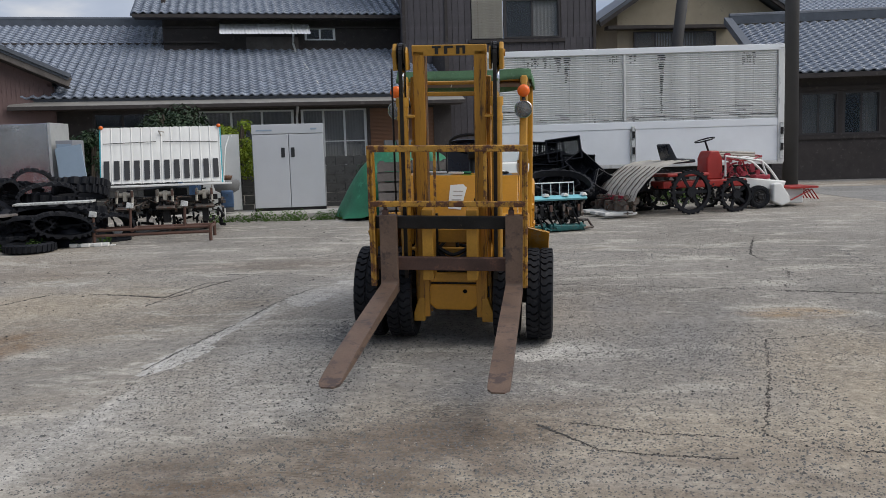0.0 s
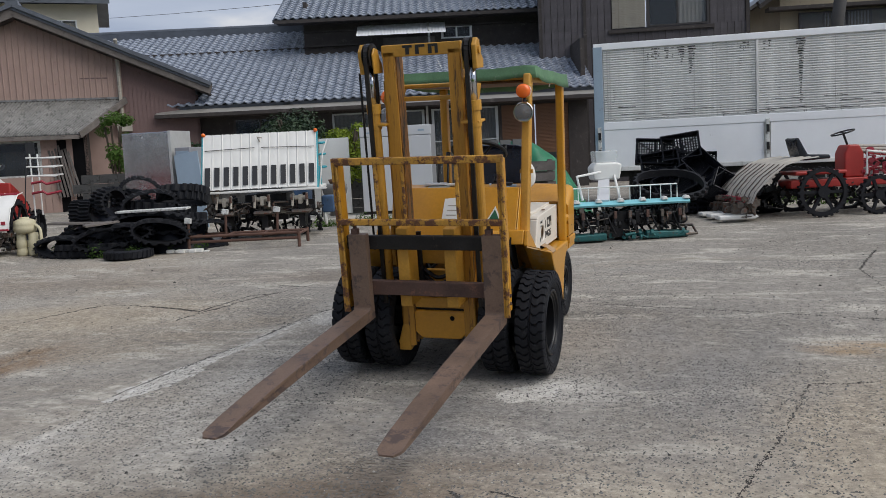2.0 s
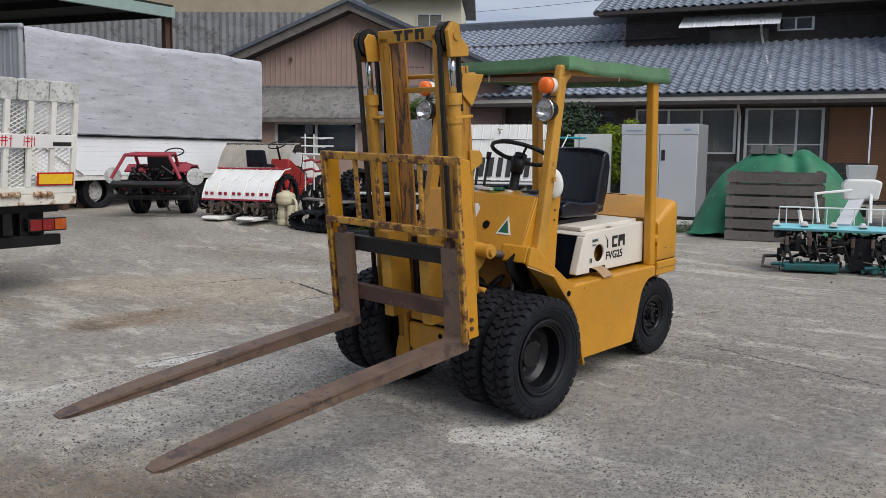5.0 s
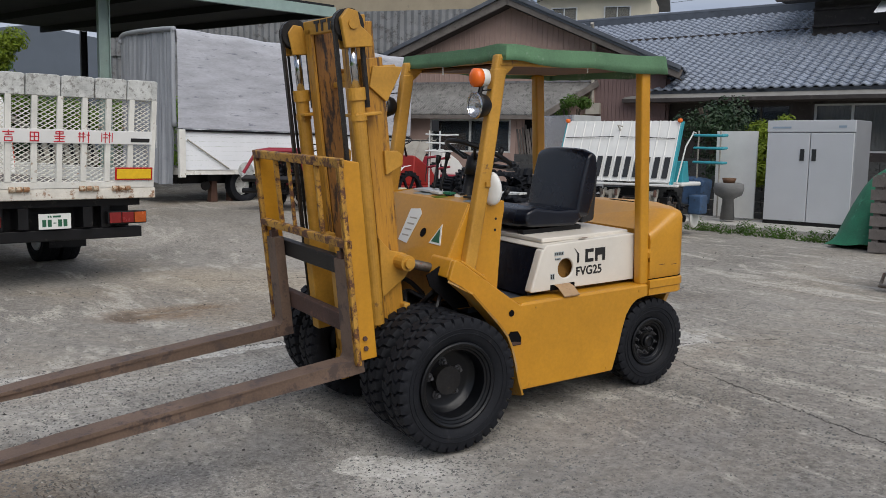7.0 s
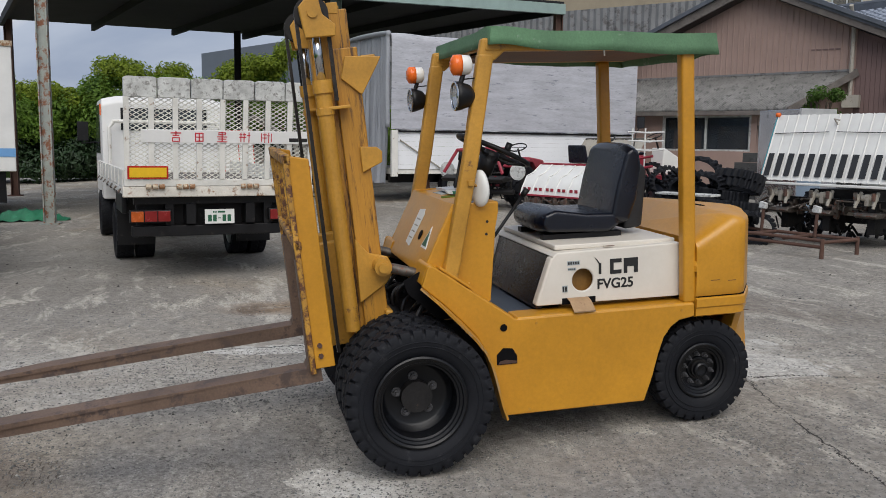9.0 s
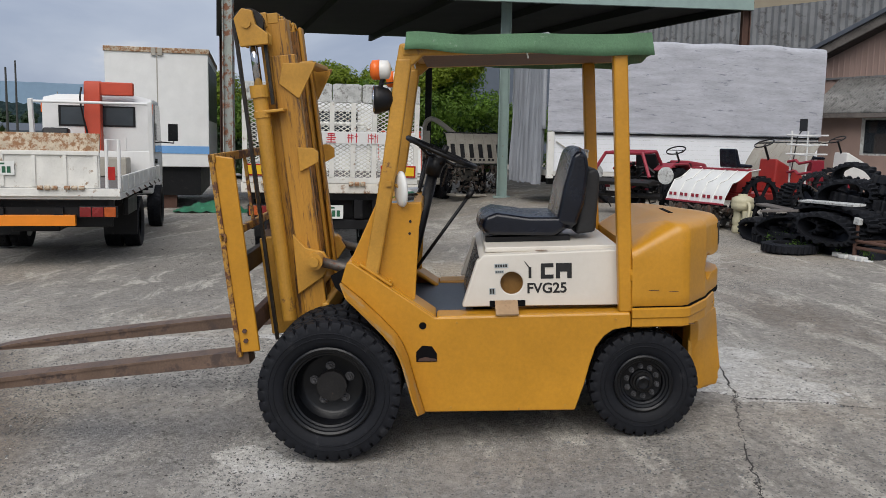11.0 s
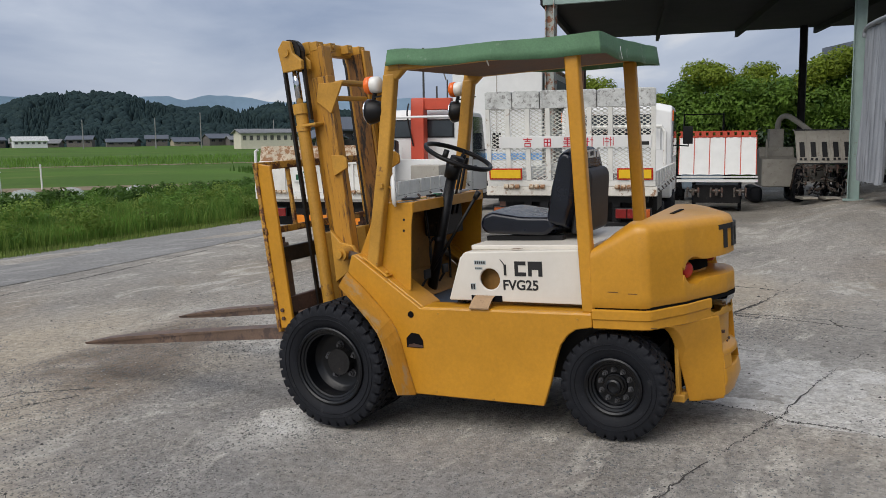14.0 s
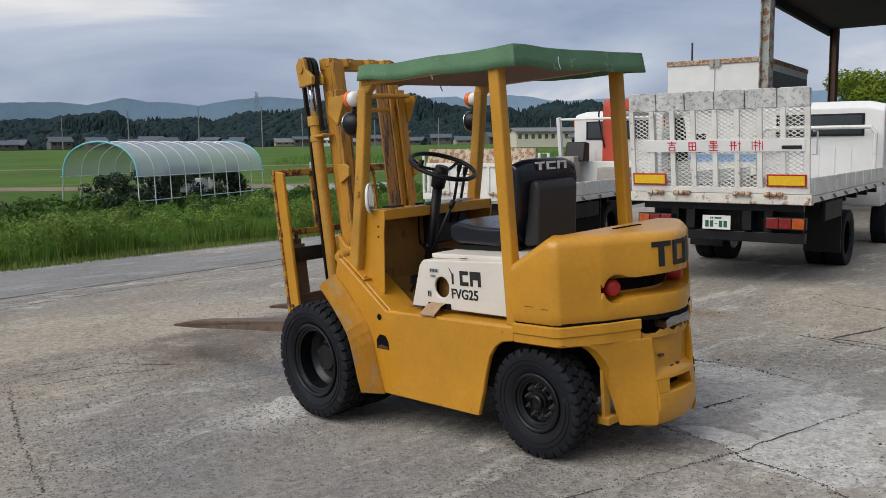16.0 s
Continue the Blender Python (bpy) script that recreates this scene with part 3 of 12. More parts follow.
def ground_material(name, base, dark, pale, grit, soil, stains_shade=(), cement=()):
    m = bpy.data.materials.new(name)
    m.use_nodes = True
    n, l = m.node_tree.nodes, m.node_tree.links
    b = n["Principled BSDF"]
    co = n.new("ShaderNodeTexCoord")

    def noise_at(s, d=6, r=0.6, dist=0.0):
        t = n.new("ShaderNodeTexNoise")
        t.inputs["Scale"].default_value, t.inputs["Detail"].default_value, t.inputs["Roughness"].default_value, t.inputs["Distortion"].default_value = s, d, r, dist
        l.new(co.outputs["Object"], t.inputs["Vector"])
        return t.outputs["Fac"]

    def ramp(src, p0, p1, c0=(0, 0, 0, 1), c1=(1, 1, 1, 1)):
        r = n.new("ShaderNodeValToRGB")
        r.color_ramp.elements[0].position, r.color_ramp.elements[0].color = p0, c0
        r.color_ramp.elements[1].position, r.color_ramp.elements[1].color = p1, c1
        l.new(src, r.inputs[0])
        return r.outputs[0]

    def blend(f, a, c, kind="MIX", fixed=None):
        q = n.new("ShaderNodeMix")
        q.data_type, q.blend_type = "RGBA", kind
        if fixed is None:
            l.new(f, q.inputs[0])
        else:
            q.inputs[0].default_value = fixed
        l.new(a, q.inputs[6])
        if isinstance(c, tuple):
            q.inputs[7].default_value = (*c, 1)
        else:
            l.new(c, q.inputs[7])
        return q.outputs[2]

    def swept(turn, sx, sy):
        mp = n.new("ShaderNodeMapping")
        mp.inputs["Rotation"].default_value = (0, 0, radians(turn))
        mp.inputs["Scale"].default_value = (sx, sy, 1)
        l.new(co.outputs["Object"], mp.inputs[0])
        t = n.new("ShaderNodeTexNoise")
        t.inputs["Scale"].default_value, t.inputs["Detail"].default_value, t.inputs["Roughness"].default_value, t.inputs["Distortion"].default_value = 1.0, 9, 0.68, 0.7
        l.new(mp.outputs[0], t.inputs["Vector"])
        return t.outputs["Fac"]

    def product(a, d_):
        q = n.new("ShaderNodeMath")
        q.operation = "MULTIPLY"
        l.new(a, q.inputs[0])
        if isinstance(d_, float):
            q.inputs[1].default_value = d_
        else:
            l.new(d_, q.inputs[1])
        return q.outputs[0]

    c = ramp(noise_at(0.26, 7, 0.6, 0.9), 0.34, 0.66, (*dark, 1), (*base, 1))
    c = blend(product(ramp(noise_at(0.19, 6, 0.6, 1.2), 0.50, 0.70), 0.8), c, soil)
    c = blend(product(ramp(swept(20, 0.9, 2.6), 0.535, 0.60), 0.8), c, pale)
    c = blend(product(ramp(swept(-35, 1.2, 3.4), 0.55, 0.62), 0.7), c, dark)
    grain = ramp(noise_at(0.55, 8, 0.7, 0.6), 0.44, 0.60, (0.12, 0.12, 0.12, 1), (1, 1, 1, 1))
    for x_, y_, a_, b_, turn, col, amount in stains_shade:
        mp = n.new("ShaderNodeMapping")
        mp.vector_type = "TEXTURE"
        mp.inputs["Location"].default_value = (x_, y_, 0)
        mp.inputs["Rotation"].default_value = (0, 0, radians(turn))
        mp.inputs["Scale"].default_value = (a_, b_, 4)
        l.new(co.outputs["Object"], mp.inputs[0])
        gr_ = n.new("ShaderNodeTexGradient")
        gr_.gradient_type = "SPHERICAL"
        l.new(mp.outputs[0], gr_.inputs[0])
        c = blend(product(product(ramp(gr_.outputs["Fac"], 0.0, 0.55), ramp(swept(turn, 1.1 / a_, 1.1 / b_), 0.30, 0.58)), amount), c, col)
    for x_, y_, a_, b_, turn, amount in cement:
        mp = n.new("ShaderNodeMapping")
        mp.vector_type = "TEXTURE"
        mp.inputs["Location"].default_value = (x_, y_, 0)
        mp.inputs["Rotation"].default_value = (0, 0, radians(turn))
        mp.inputs["Scale"].default_value = (a_ * 1.6, b_ * 1.6, 4)
        l.new(co.outputs["Object"], mp.inputs[0])
        gr_ = n.new("ShaderNodeTexGradient")
        gr_.gradient_type = "SPHERICAL"
        l.new(mp.outputs[0], gr_.inputs[0])
        edge = n.new("ShaderNodeMath")
        edge.operation = "MULTIPLY_ADD"
        l.new(noise_at(4.2, 9, 0.62, 0.4), edge.inputs[0])
        edge.inputs[1].default_value = 1.15
        l.new(gr_.outputs["Fac"], edge.inputs[2])
        c = blend(product(ramp(edge.outputs[0], 0.90, 0.935), amount), c, ramp(noise_at(3.1, 8, 0.7), 0.35, 0.65, (0.49, 0.472, 0.435, 1), (0.64, 0.622, 0.58, 1)))
    gr = noise_at(44, 4, 0.8)
    mid = noise_at(17, 6, 0.75)
    c = blend(product(grain, grit), c, blend(None, c, ramp(gr, 0.34, 0.62, (0.52, 0.515, 0.51, 1), (1.17, 1.165, 1.15, 1)), "MULTIPLY", 1.0))
    c = blend(None, c, ramp(mid, 0.30, 0.70), "OVERLAY", grit * 0.42)
    cell = n.new("ShaderNodeTexVoronoi")
    cell.inputs["Scale"].default_value = 62
    l.new(co.outputs["Object"], cell.inputs["Vector"])
    tone = n.new("ShaderNodeSeparateColor")
    l.new(cell.outputs["Color"], tone.inputs[0])
    c = blend(product(grain, grit), c, blend(None, c, ramp(tone.outputs[0], 0.0, 1.0, (0.78, 0.775, 0.77, 1), (1.20, 1.195, 1.19, 1)), "MULTIPLY", 1.0))
    sp = n.new("ShaderNodeTexVoronoi")
    sp.inputs["Scale"].default_value = 34
    sp.inputs["Randomness"].default_value = 1.0
    l.new(co.outputs["Object"], sp.inputs["Vector"])
    spots = ramp(sp.outputs["Distance"], 0.16, 0.30, (1, 1, 1, 1), (0, 0, 0, 1))
    zone = ramp(noise_at(1.9, 10, 0.82, 0.4), 0.475, 0.57)
    pits = product(product(spots, zone), 0.85)
    c = blend(pits, c, tuple(v * 0.36 for v in dark))
    big = n.new("ShaderNodeTexVoronoi")
    big.inputs["Scale"].default_value = 13
    l.new(co.outputs["Object"], big.inputs["Vector"])
    chips = product(product(ramp(big.outputs["Distance"], 0.10, 0.17, (1, 1, 1, 1), (0, 0, 0, 1)), ramp(noise_at(0.8, 9, 0.8, 0.6), 0.50, 0.60)), 0.8)
    c = blend(chips, c, tuple(v * 0.30 for v in dark))
    l.new(c, b.inputs["Base Color"])
    b.inputs["Roughness"].default_value = 0.88
    b.inputs["Specular IOR Level"].default_value = 0.3
    bp = n.new("ShaderNodeBump")
    bp.inputs["Strength"].default_value, bp.inputs["Distance"].default_value = 0.75, 0.012
    l.new(gr, bp.inputs["Height"])
    b2 = n.new("ShaderNodeBump")
    b2.inputs["Strength"].default_value, b2.inputs["Distance"].default_value = 0.5, 0.04
    dip = n.new("ShaderNodeMath")
    dip.operation = "SUBTRACT"
    l.new(mid, dip.inputs[0])
    l.new(pits, dip.inputs[1])
    l.new(dip.outputs[0], b2.inputs["Height"])
    l.new(bp.outputs[0], b2.inputs["Normal"])
    l.new(b2.outputs[0], b.inputs["Normal"])
    return m


TAN, UMBER, OCHRE, CHALK = (0.42, 0.36, 0.275), (0.17, 0.128, 0.094), (0.36, 0.25, 0.14), (0.56, 0.54, 0.50)
YARD_STAINS_SHADE = (
    # the first three darken ground by shed and trucks, shade painted in
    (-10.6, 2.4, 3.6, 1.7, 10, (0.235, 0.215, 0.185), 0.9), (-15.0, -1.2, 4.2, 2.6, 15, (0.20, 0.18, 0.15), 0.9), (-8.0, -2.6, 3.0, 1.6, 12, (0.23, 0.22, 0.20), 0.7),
    (0.9, -3.2, 4.0, 1.9, 8, TAN, 1.0), (-0.55, -2.6, 1.7, 0.55, 25, UMBER, 0.9), (0.3, -2.0, 1.1, 0.5, 30, UMBER, 0.7), (0.2, -2.7, 0.7, 0.35, 20, UMBER, 0.8),
    (-3.72, -0.22, 0.42, 0.85, -8, (0.255, 0.185, 0.125), 1.0), (-3.72, -0.62, 0.34, 0.26, 0, (0.15, 0.11, 0.08), 0.9), (2.7, 0.84, 0.55, 0.22, 0, OCHRE, 0.9),
    (2.7, -1.4, 1.7, 2.2, 0, TAN, 0.9), (1.6, -2.6, 1.2, 0.5, 15, UMBER, 0.5), (-2.6, 3.6, 2.0, 0.7, 20, UMBER, 0.45), (-4.6, 1.0, 2.5, 1.0, 30, TAN, 0.7), (-1.2, -0.9, 0.7, 1.6, 10, CHALK, 0.5), (-1.9, -2.3, 0.55, 1.6, 0, CHALK, 0.4),
    (0.3, -1.0, 1.1, 0.7, 0, (0.27, 0.265, 0.26), 0.7), (1.6, 0.4, 1.1, 2.2, 10, (0.25, 0.245, 0.24), 0.6),
    (-1.66, 1.4, 0.22, 1.4, -20, CHALK, 0.5), (-1.92, -2.2, 0.14, 1.3, 2, CHALK, 0.5), (-1.0, 2.3, 1.4, 0.9, 50, CHALK, 0.6), (0.75, -0.3, 0.6, 0.4, 0, CHALK, 0.7), (-6.0, 3.0, 3.0, 1.2, 30, UMBER, 0.35))
CEMENT = ((-1.62, 1.45, 0.20, 0.30, 10, 0.55), (-0.36, 2.12, 0.10, 0.22, 0, 0.9), (-0.42, 2.72, 0.22, 0.14, 20, 0.9), (-0.95, 2.34, 0.50, 0.28, 15, 1.0), (-0.27, 2.52, 0.17, 0.36, -8, 1.0), (-0.55, 2.36, 0.36, 0.13, 8, 1.0), (-1.2, 2.62, 0.20, 0.12, 0, 0.9), (-0.93, 2.93, 0.10, 0.06, 20, 0.8),
          (-2.05, -0.42, 0.13, 0.50, -7, 1.0), (-1.97, 0.5, 0.06, 0.75, -8, 0.8), (0.62, -0.37, 0.22, 0.13, 40, 0.95), (0.74, -0.22, 0.14, 0.08, 10, 0.9), (-1.97, -1.75, 0.05, 0.40, 0, 0.4))
M_YARD = ground_material("yard_concrete", (0.395, 0.366, 0.321), (0.245, 0.229, 0.204), (0.505, 0.473, 0.414), 0.85, (0.325, 0.272, 0.205), YARD_STAINS_SHADE, CEMENT)
M_PATCH = ground_material("pale_cement", (0.56, 0.54, 0.49), (0.42, 0.40, 0.365), (0.62, 0.60, 0.55), 0.55, (0.48, 0.45, 0.39))
M_ROAD = ground_material("road_asphalt", (0.295, 0.287, 0.273), (0.235, 0.23, 0.22), (0.34, 0.33, 0.312), 0.6, (0.25, 0.24, 0.225))
M_GRIT = mat("dark_gravel", (0.15, 0.145, 0.135), 0.9, 0, 0.5, 9, 0.2)
M_CRACK = mat("dark_joint", (0.05, 0.046, 0.042), 0.9, 0, 0.4, 8, 0.2)


# ---- ground ----
def steps(*runs):
    out = []
    for a, b, s in runs:
        n = max(1, round((b - a) / s))
        out += [a + (b - a) * i / n for i in range(n)]
    return out + [runs[-1][1]]


def sheet(name, xs, ys, zf, material, inside=None, pick=None):
    me = bpy.data.meshes.new(name)
    verts = [(x, y, zf(x, y)) for y in ys for x in xs]
    k = len(xs)
    faces = []
    for j in range(len(ys) - 1):
        for i in range(k - 1):
            if inside is None or inside((xs[i] + xs[i + 1]) / 2, (ys[j] + ys[j + 1]) / 2):
                faces.append((j * k + i, j * k + i + 1, (j + 1) * k + i + 1, (j + 1) * k + i))
    me.from_pydata(verts, [], faces)
    for q in (material if isinstance(material, (list, tuple)) else [material]):
        me.materials.append(q)
    if pick:
        for p in me.polygons:
            p.material_index = pick(p.center.x, p.center.y)
    for p in me.polygons:
        p.use_smooth = True
    return new(name, me)


def verge_y(x):
    """The line along which yard and lane meet the grass."""
    return -9.1 + 0.135 * x - 0.003 * x * x if x > -14 else -9.1 - 0.135 * 14 - 0.588 + 0.2 * (x + 14)


def ground_pick(x, y):
    edge = verge_y(max(min(x, 30), -60))
    if y < edge:
        return 1
    return 0


gx = steps((-3000, -300, 300), (-300, -60, 30), (-60, -20, 2), (-20, 12, 0.5), (12, 60, 3), (60, 300, 30), (300, 3000, 300))
gy = steps((-3000, -300, 300), (-300, -60, 30), (-60, -16, 2), (-16, 14, 0.25), (14, 40, 2), (40, 300, 30), (300, 3000, 300))
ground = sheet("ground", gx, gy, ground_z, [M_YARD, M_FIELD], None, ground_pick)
tagged(ground, "worn grey concrete yard beside green fields", "ground", kind="structure")


def ribbon(name, line, w, up, material, label, category, kind="structure"):
    """A strip that lies on the ground along a line, w wide."""
    bm = B()
    line = [Vector((p[0], p[1], 0)) for p in line]
    rows = []
    for i, p in enumerate(line):
        d = (line[min(i + 1, len(line) - 1)] - line[max(i - 1, 0)]).normalized()
        s = Vector((-d.y, d.x, 0))
        ww = w[i] if isinstance(w, (list, tuple)) else w
        rows.append([bm.verts.new((q.x, q.y, ground_z(q.x, q.y) + up)) for q in (p - s * ww / 2, p, p + s * ww / 2)])
    for a, b in zip(rows, rows[1:]):
        for k in (0, 1):
            bm.faces.new((a[k], a[k + 1], b[k + 1], b[k]))
    return solid(name, bm, material, label, category, kind=kind)


ribbon("road", [(x, verge_y(x) + 1.25) for x in np.arange(-60, 24.1, 0.5)], 2.5, 0.006, M_ROAD, "narrow grey asphalt lane beside the grass verge", "road")
ribbon("road", [(9.5, 6.0), (9.2, 9.0), (8.6, 12.0), (8.2, 14.0), (8.5, 18.0), (9.5, 24.0), (10, 40.0)], 4.4, 0.006, M_ROAD, "grey asphalt lane that curves past the yard", "road")


# ---- the forklift: forks towards -y, wheels on the sloping yard ----
lift = thing("forklift", pose(0, 0, 0, 2.6, 0, 0), "old yellow counterbalance forklift with green canvas roof, parked on concrete", "forklift")
lift.matrix_world = Matrix.Translation((0.6, 0, ground_z(0, 0) + 0.012)) @ pose(0, 0, 0, 0, 1.45, 0) @ Matrix.Translation((-0.6, 0, 0)) @ pose(0, 0, 0, 2.6, 0, 0)

# chassis
bm = B()
box(bm, (-0.36, 0.02, 0.28), (0.36, 1.55, 0.62))
box(bm, (-0.24, -0.12, 0.27), (0.24, 0.06, 0.52))
part("chassis", bm, M_STEELD, lift, "greasy dark chassis")
bm = B()
prism(bm, [(-0.22, 0.30), (-0.16, 0.245), (0.11, 0.245), (0.17, 0.30), (0.17, 0.44), (-0.22, 0.44)], 1, -0.15, -0.12)
part("front_plate", bm, M_YEL, lift, bevel=0.014)
bm = B()
prism(bm, [(-0.21, 0.455), (0.16, 0.455), (0.16, 0.53), (-0.21, 0.53)], 1, -0.145, -0.12)
part("front_plate", bm, M_YELW, lift, bevel=0.01)
# black disc on the solid plate, painted for the shade in a hole
bm = B()
rod(bm, (0.06, -0.154, 0.39), (0.06, -0.149, 0.39), 0.016, 12)
part("plate_hole", bm, M_SHADE, lift)
bm = B()
prism(bm, [(-0.36, 0.60), (0.30, 0.60), (0.30, 0.70), (-0.36, 0.70)], 1, -0.04, 0.0)
part("front_plate", bm, M_YELW, lift, bevel=0.012)
bm = B()
rod(bm, (-0.6, 0.04, 0.345), (0.6, 0.04, 0.345), 0.075, 14)
part("front_axle", bm, M_STEELD, lift)
bm = B()
rod(bm, (-0.46, 1.59, 0.29), (0.46, 1.59, 0.29), 0.05, 12)
box(bm, (-0.3, 1.52, 0.24), (0.3, 1.68, 0.36))
part("rear_axle", bm, M_STEELD, lift)


CX = -0.026


def bpart(*a, **k):
    """A part of the body, which stands a little off the middle of the axles."""
    ob = part(*a, **k)
    ob.matrix_basis = pose(CX, 0, 0)
    return ob


def side_panel(s):
    """One side of the body: flat flank, broad flare along the front wheel arch and sloping fender top."""
    bm = B()
    crease = [(0.096, 0.846), (0.20, 0.755), (0.29, 0.663), (0.358, 0.587), (0.390, 0.532), (0.412, 0.475), (0.430, 0.40), (0.455, 0.30), (0.490, 0.176)]
    flank = crease[::-1] + [(0.129, 0.944), (0.150, 0.946), (0.553, 0.658), (1.515, 0.660), (1.515, 0.592), (1.43, 0.578), (1.385, 0.548), (1.345, 0.495), (1.315, 0.41), (1.285, 0.30), (1.24, 0.172)]
    prism(bm, flank, 0, s * 0.522, s * 0.552)
    panel = bpart("side_panel", bm, M_YEL, lift, bevel=0.008)
    # the flare stands out over the wheel
    rim = [(0.142, 0.80), (0.236, 0.70), (0.312, 0.617), (0.365, 0.548), (0.388, 0.497), (0.404, 0.445), (0.420, 0.38), (0.441, 0.29), (0.466, 0.212)]
    bm = B()
    rings = []
    for k, ((a, b), (c, d)) in enumerate(zip(crease, rim)):
        x = 0.70 + 0.006 * (k == 0)
        rings.append([Vector((s * 0.546, a, b)), Vector((s * 0.560, a, b - 0.001)), Vector((s * (0.560 + (x - 0.560) * 0.55), a + (c - a) * 0.50, b + (d - b) * 0.50)), Vector((s * x, c, d)), Vector((s * (x - 0.004), c - 0.008, d - 0.006)), Vector((s * 0.546, a - 0.008, b - 0.010))])
    loft(bm, rings)
    bpart("wheel_flare", bm, M_YELD, panel, "dusty yellow flare over the wheel", smooth=False).matrix_basis = pose(0, 0, 0)
    return panel


for s in (1, -1):
    side_panel(s)
    # fender top, from the nose down to the step
    bm = B()
    prism(bm, [(0.096, 0.850), (0.129, 0.944), (0.150, 0.948), (0.556, 0.661), (0.556, 0.630), (0.150, 0.915), (0.118, 0.850)], 0, s * 0.325, s * 0.521)
    bpart("fender", bm, M_YEL, lift, bevel=0.01)
    # sill under the hood
    bm = B()
    box(bm, (s * 0.40, 0.56, 0.60), (s * 0.55, 1.515, 0.666))
    bpart("sill", bm, M_YEL, lift, bevel=0.012)
    # openings in the flank, black plates for their shade, with a metal lip inside the larger one
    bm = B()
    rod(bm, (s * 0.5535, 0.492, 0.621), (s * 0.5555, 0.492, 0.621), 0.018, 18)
    bpart("flank_hole", bm, M_SHADE, lift)
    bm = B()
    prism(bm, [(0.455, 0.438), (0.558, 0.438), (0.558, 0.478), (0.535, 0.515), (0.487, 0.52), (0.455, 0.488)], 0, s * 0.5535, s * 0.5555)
    ob = bpart("flank_opening", bm, M_SHADE, lift)
    bm = B()
    prism(bm, [(0.462, 0.441), (0.555, 0.441), (0.555, 0.452), (0.50, 0.462), (0.47, 0.455)], 0, s * 0.556, s * 0.5566)
    part("opening_floor", bm, M_RUSTB, ob, "rusty ledge inside the opening")
    # seams and small screws on the flank
    for (y, z) in ((0.62, 0.20), (1.19, 0.20), (0.96, 0.185), (1.44, 0.632), (0.66, 0.632)):
        bm = B()
        rod(bm, (s * 0.5525, y, z), (s * 0.556, y, z), 0.006, 8)
        bpart("screw", bm, M_YELW, lift)

# floor plate, cowl with dash shelf
bm = B()
box(bm, (-0.42, 0.30, 0.62), (0.42, 0.74, 0.652))
bpart("floor_plate", bm, M_MAT, lift, "dark blue-grey rubber floor mat")
bm = B()
prism(bm, [(0.112, 0.885), (0.128, 0.875), (0.305, 1.215), (0.275, 1.222)], 0, -0.435, 0.435)
prism(bm, [(0.275, 1.21), (0.50, 1.225), (0.50, 1.165), (0.488, 1.165), (0.488, 1.195), (0.275, 1.18)], 0, -0.435, 0.435)
part("cowl", bm, M_YEL, lift, bevel=0.008)
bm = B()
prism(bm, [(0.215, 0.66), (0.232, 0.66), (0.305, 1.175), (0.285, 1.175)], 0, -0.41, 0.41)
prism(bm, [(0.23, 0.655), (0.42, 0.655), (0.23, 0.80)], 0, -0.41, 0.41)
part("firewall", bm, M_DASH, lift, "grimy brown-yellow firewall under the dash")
bm = B()
box(bm, (-0.30, 0.30, 0.98), (-0.02, 0.42, 1.16))
part("valve_box", bm, M_STEELD, lift, "black box under the dash", bevel=0.01)
for k, (x0, z0, x1, z1) in enumerate(((-0.2, 1.15, 0.02, 0.75), (0.06, 1.15, 0.03, 0.72), (-0.05, 1.1, -0.2, 0.7))):
    bm = B()
    pipe(bm, curve_pts([(x0, 0.36, z0), (x0 + 0.03, 0.39, z0 - 0.15), (x1 - 0.04, 0.34, (z0 + z1) / 2), (x1, 0.36, z1)]), 0.007, 6)
    part("cable", bm, M_BLACK, lift)
for s in (1, -1):
    bm = B()
    prism(bm, [(0.118, 0.90), (0.155, 0.90), (0.41, 0.72), (0.455, 0.74), (0.485, 1.10), (0.50, 1.175), (0.50, 1.223), (0.28, 1.223)], 0, s * 0.437, s * 0.447)
    part("cowl_side", bm, M_YEL, lift, bevel=0.006)
    for k, (y, z) in enumerate(((0.437, 1.07), (0.442, 1.13))):
        bm = B()
        rod(bm, (s * 0.448, y, z), (s * 0.450, y, z), 0.007, 8)
        part("bolt", bm, M_STEELD, lift)
# gauges and switches set in the dash shelf
for x, y, r_, m_ in ((0.02, 0.43, 0.034, M_BLACK), (0.11, 0.43, 0.026, M_WLENS), (-0.08, 0.43, 0.026, M_WLENS), (0.18, 0.45, 0.012, M_CHROME)):
    bm = B()
    rod(bm, (x, y, 1.215), (x, y + 0.002, 1.232), r_, 18)
    part("gauge", bm, m_, lift)
for x, y, w_, d_, turn, m_, lab in ((0.33, 0.40, 0.10, 0.11, 8, M_BLUEGREY, "faded blue instruction sticker"), (0.02, 0.36, 0.085, 0.07, -12, M_LEAFY, "yellow-green paper note"), (-0.18, 0.40, 0.16, 0.10, 4, M_STICK, "worn grey sticker")):
    bm = B()
    box(bm, (-w_ / 2, -d_ / 2, 0), (w_ / 2, d_ / 2, 0.003))
    part("dash_sticker", bm, m_, lift, lab).matrix_basis = pose(x, y, 1.2245 + 0.0667 * (y - 0.5), 3.8, 0, turn)
PANEL = pose(0, 0.112, 0.885, -25.8, 0, 0)
bm = B()
prism(bm, [(-0.10, 0.10), (0.0, 0.09), (0.04, 0.27), (0.01, 0.30), (-0.09, 0.29)], 1, -0.004, -0.001)
ob = part("paper_notice", bm, M_WPLAST, lift, "torn white paper notice")
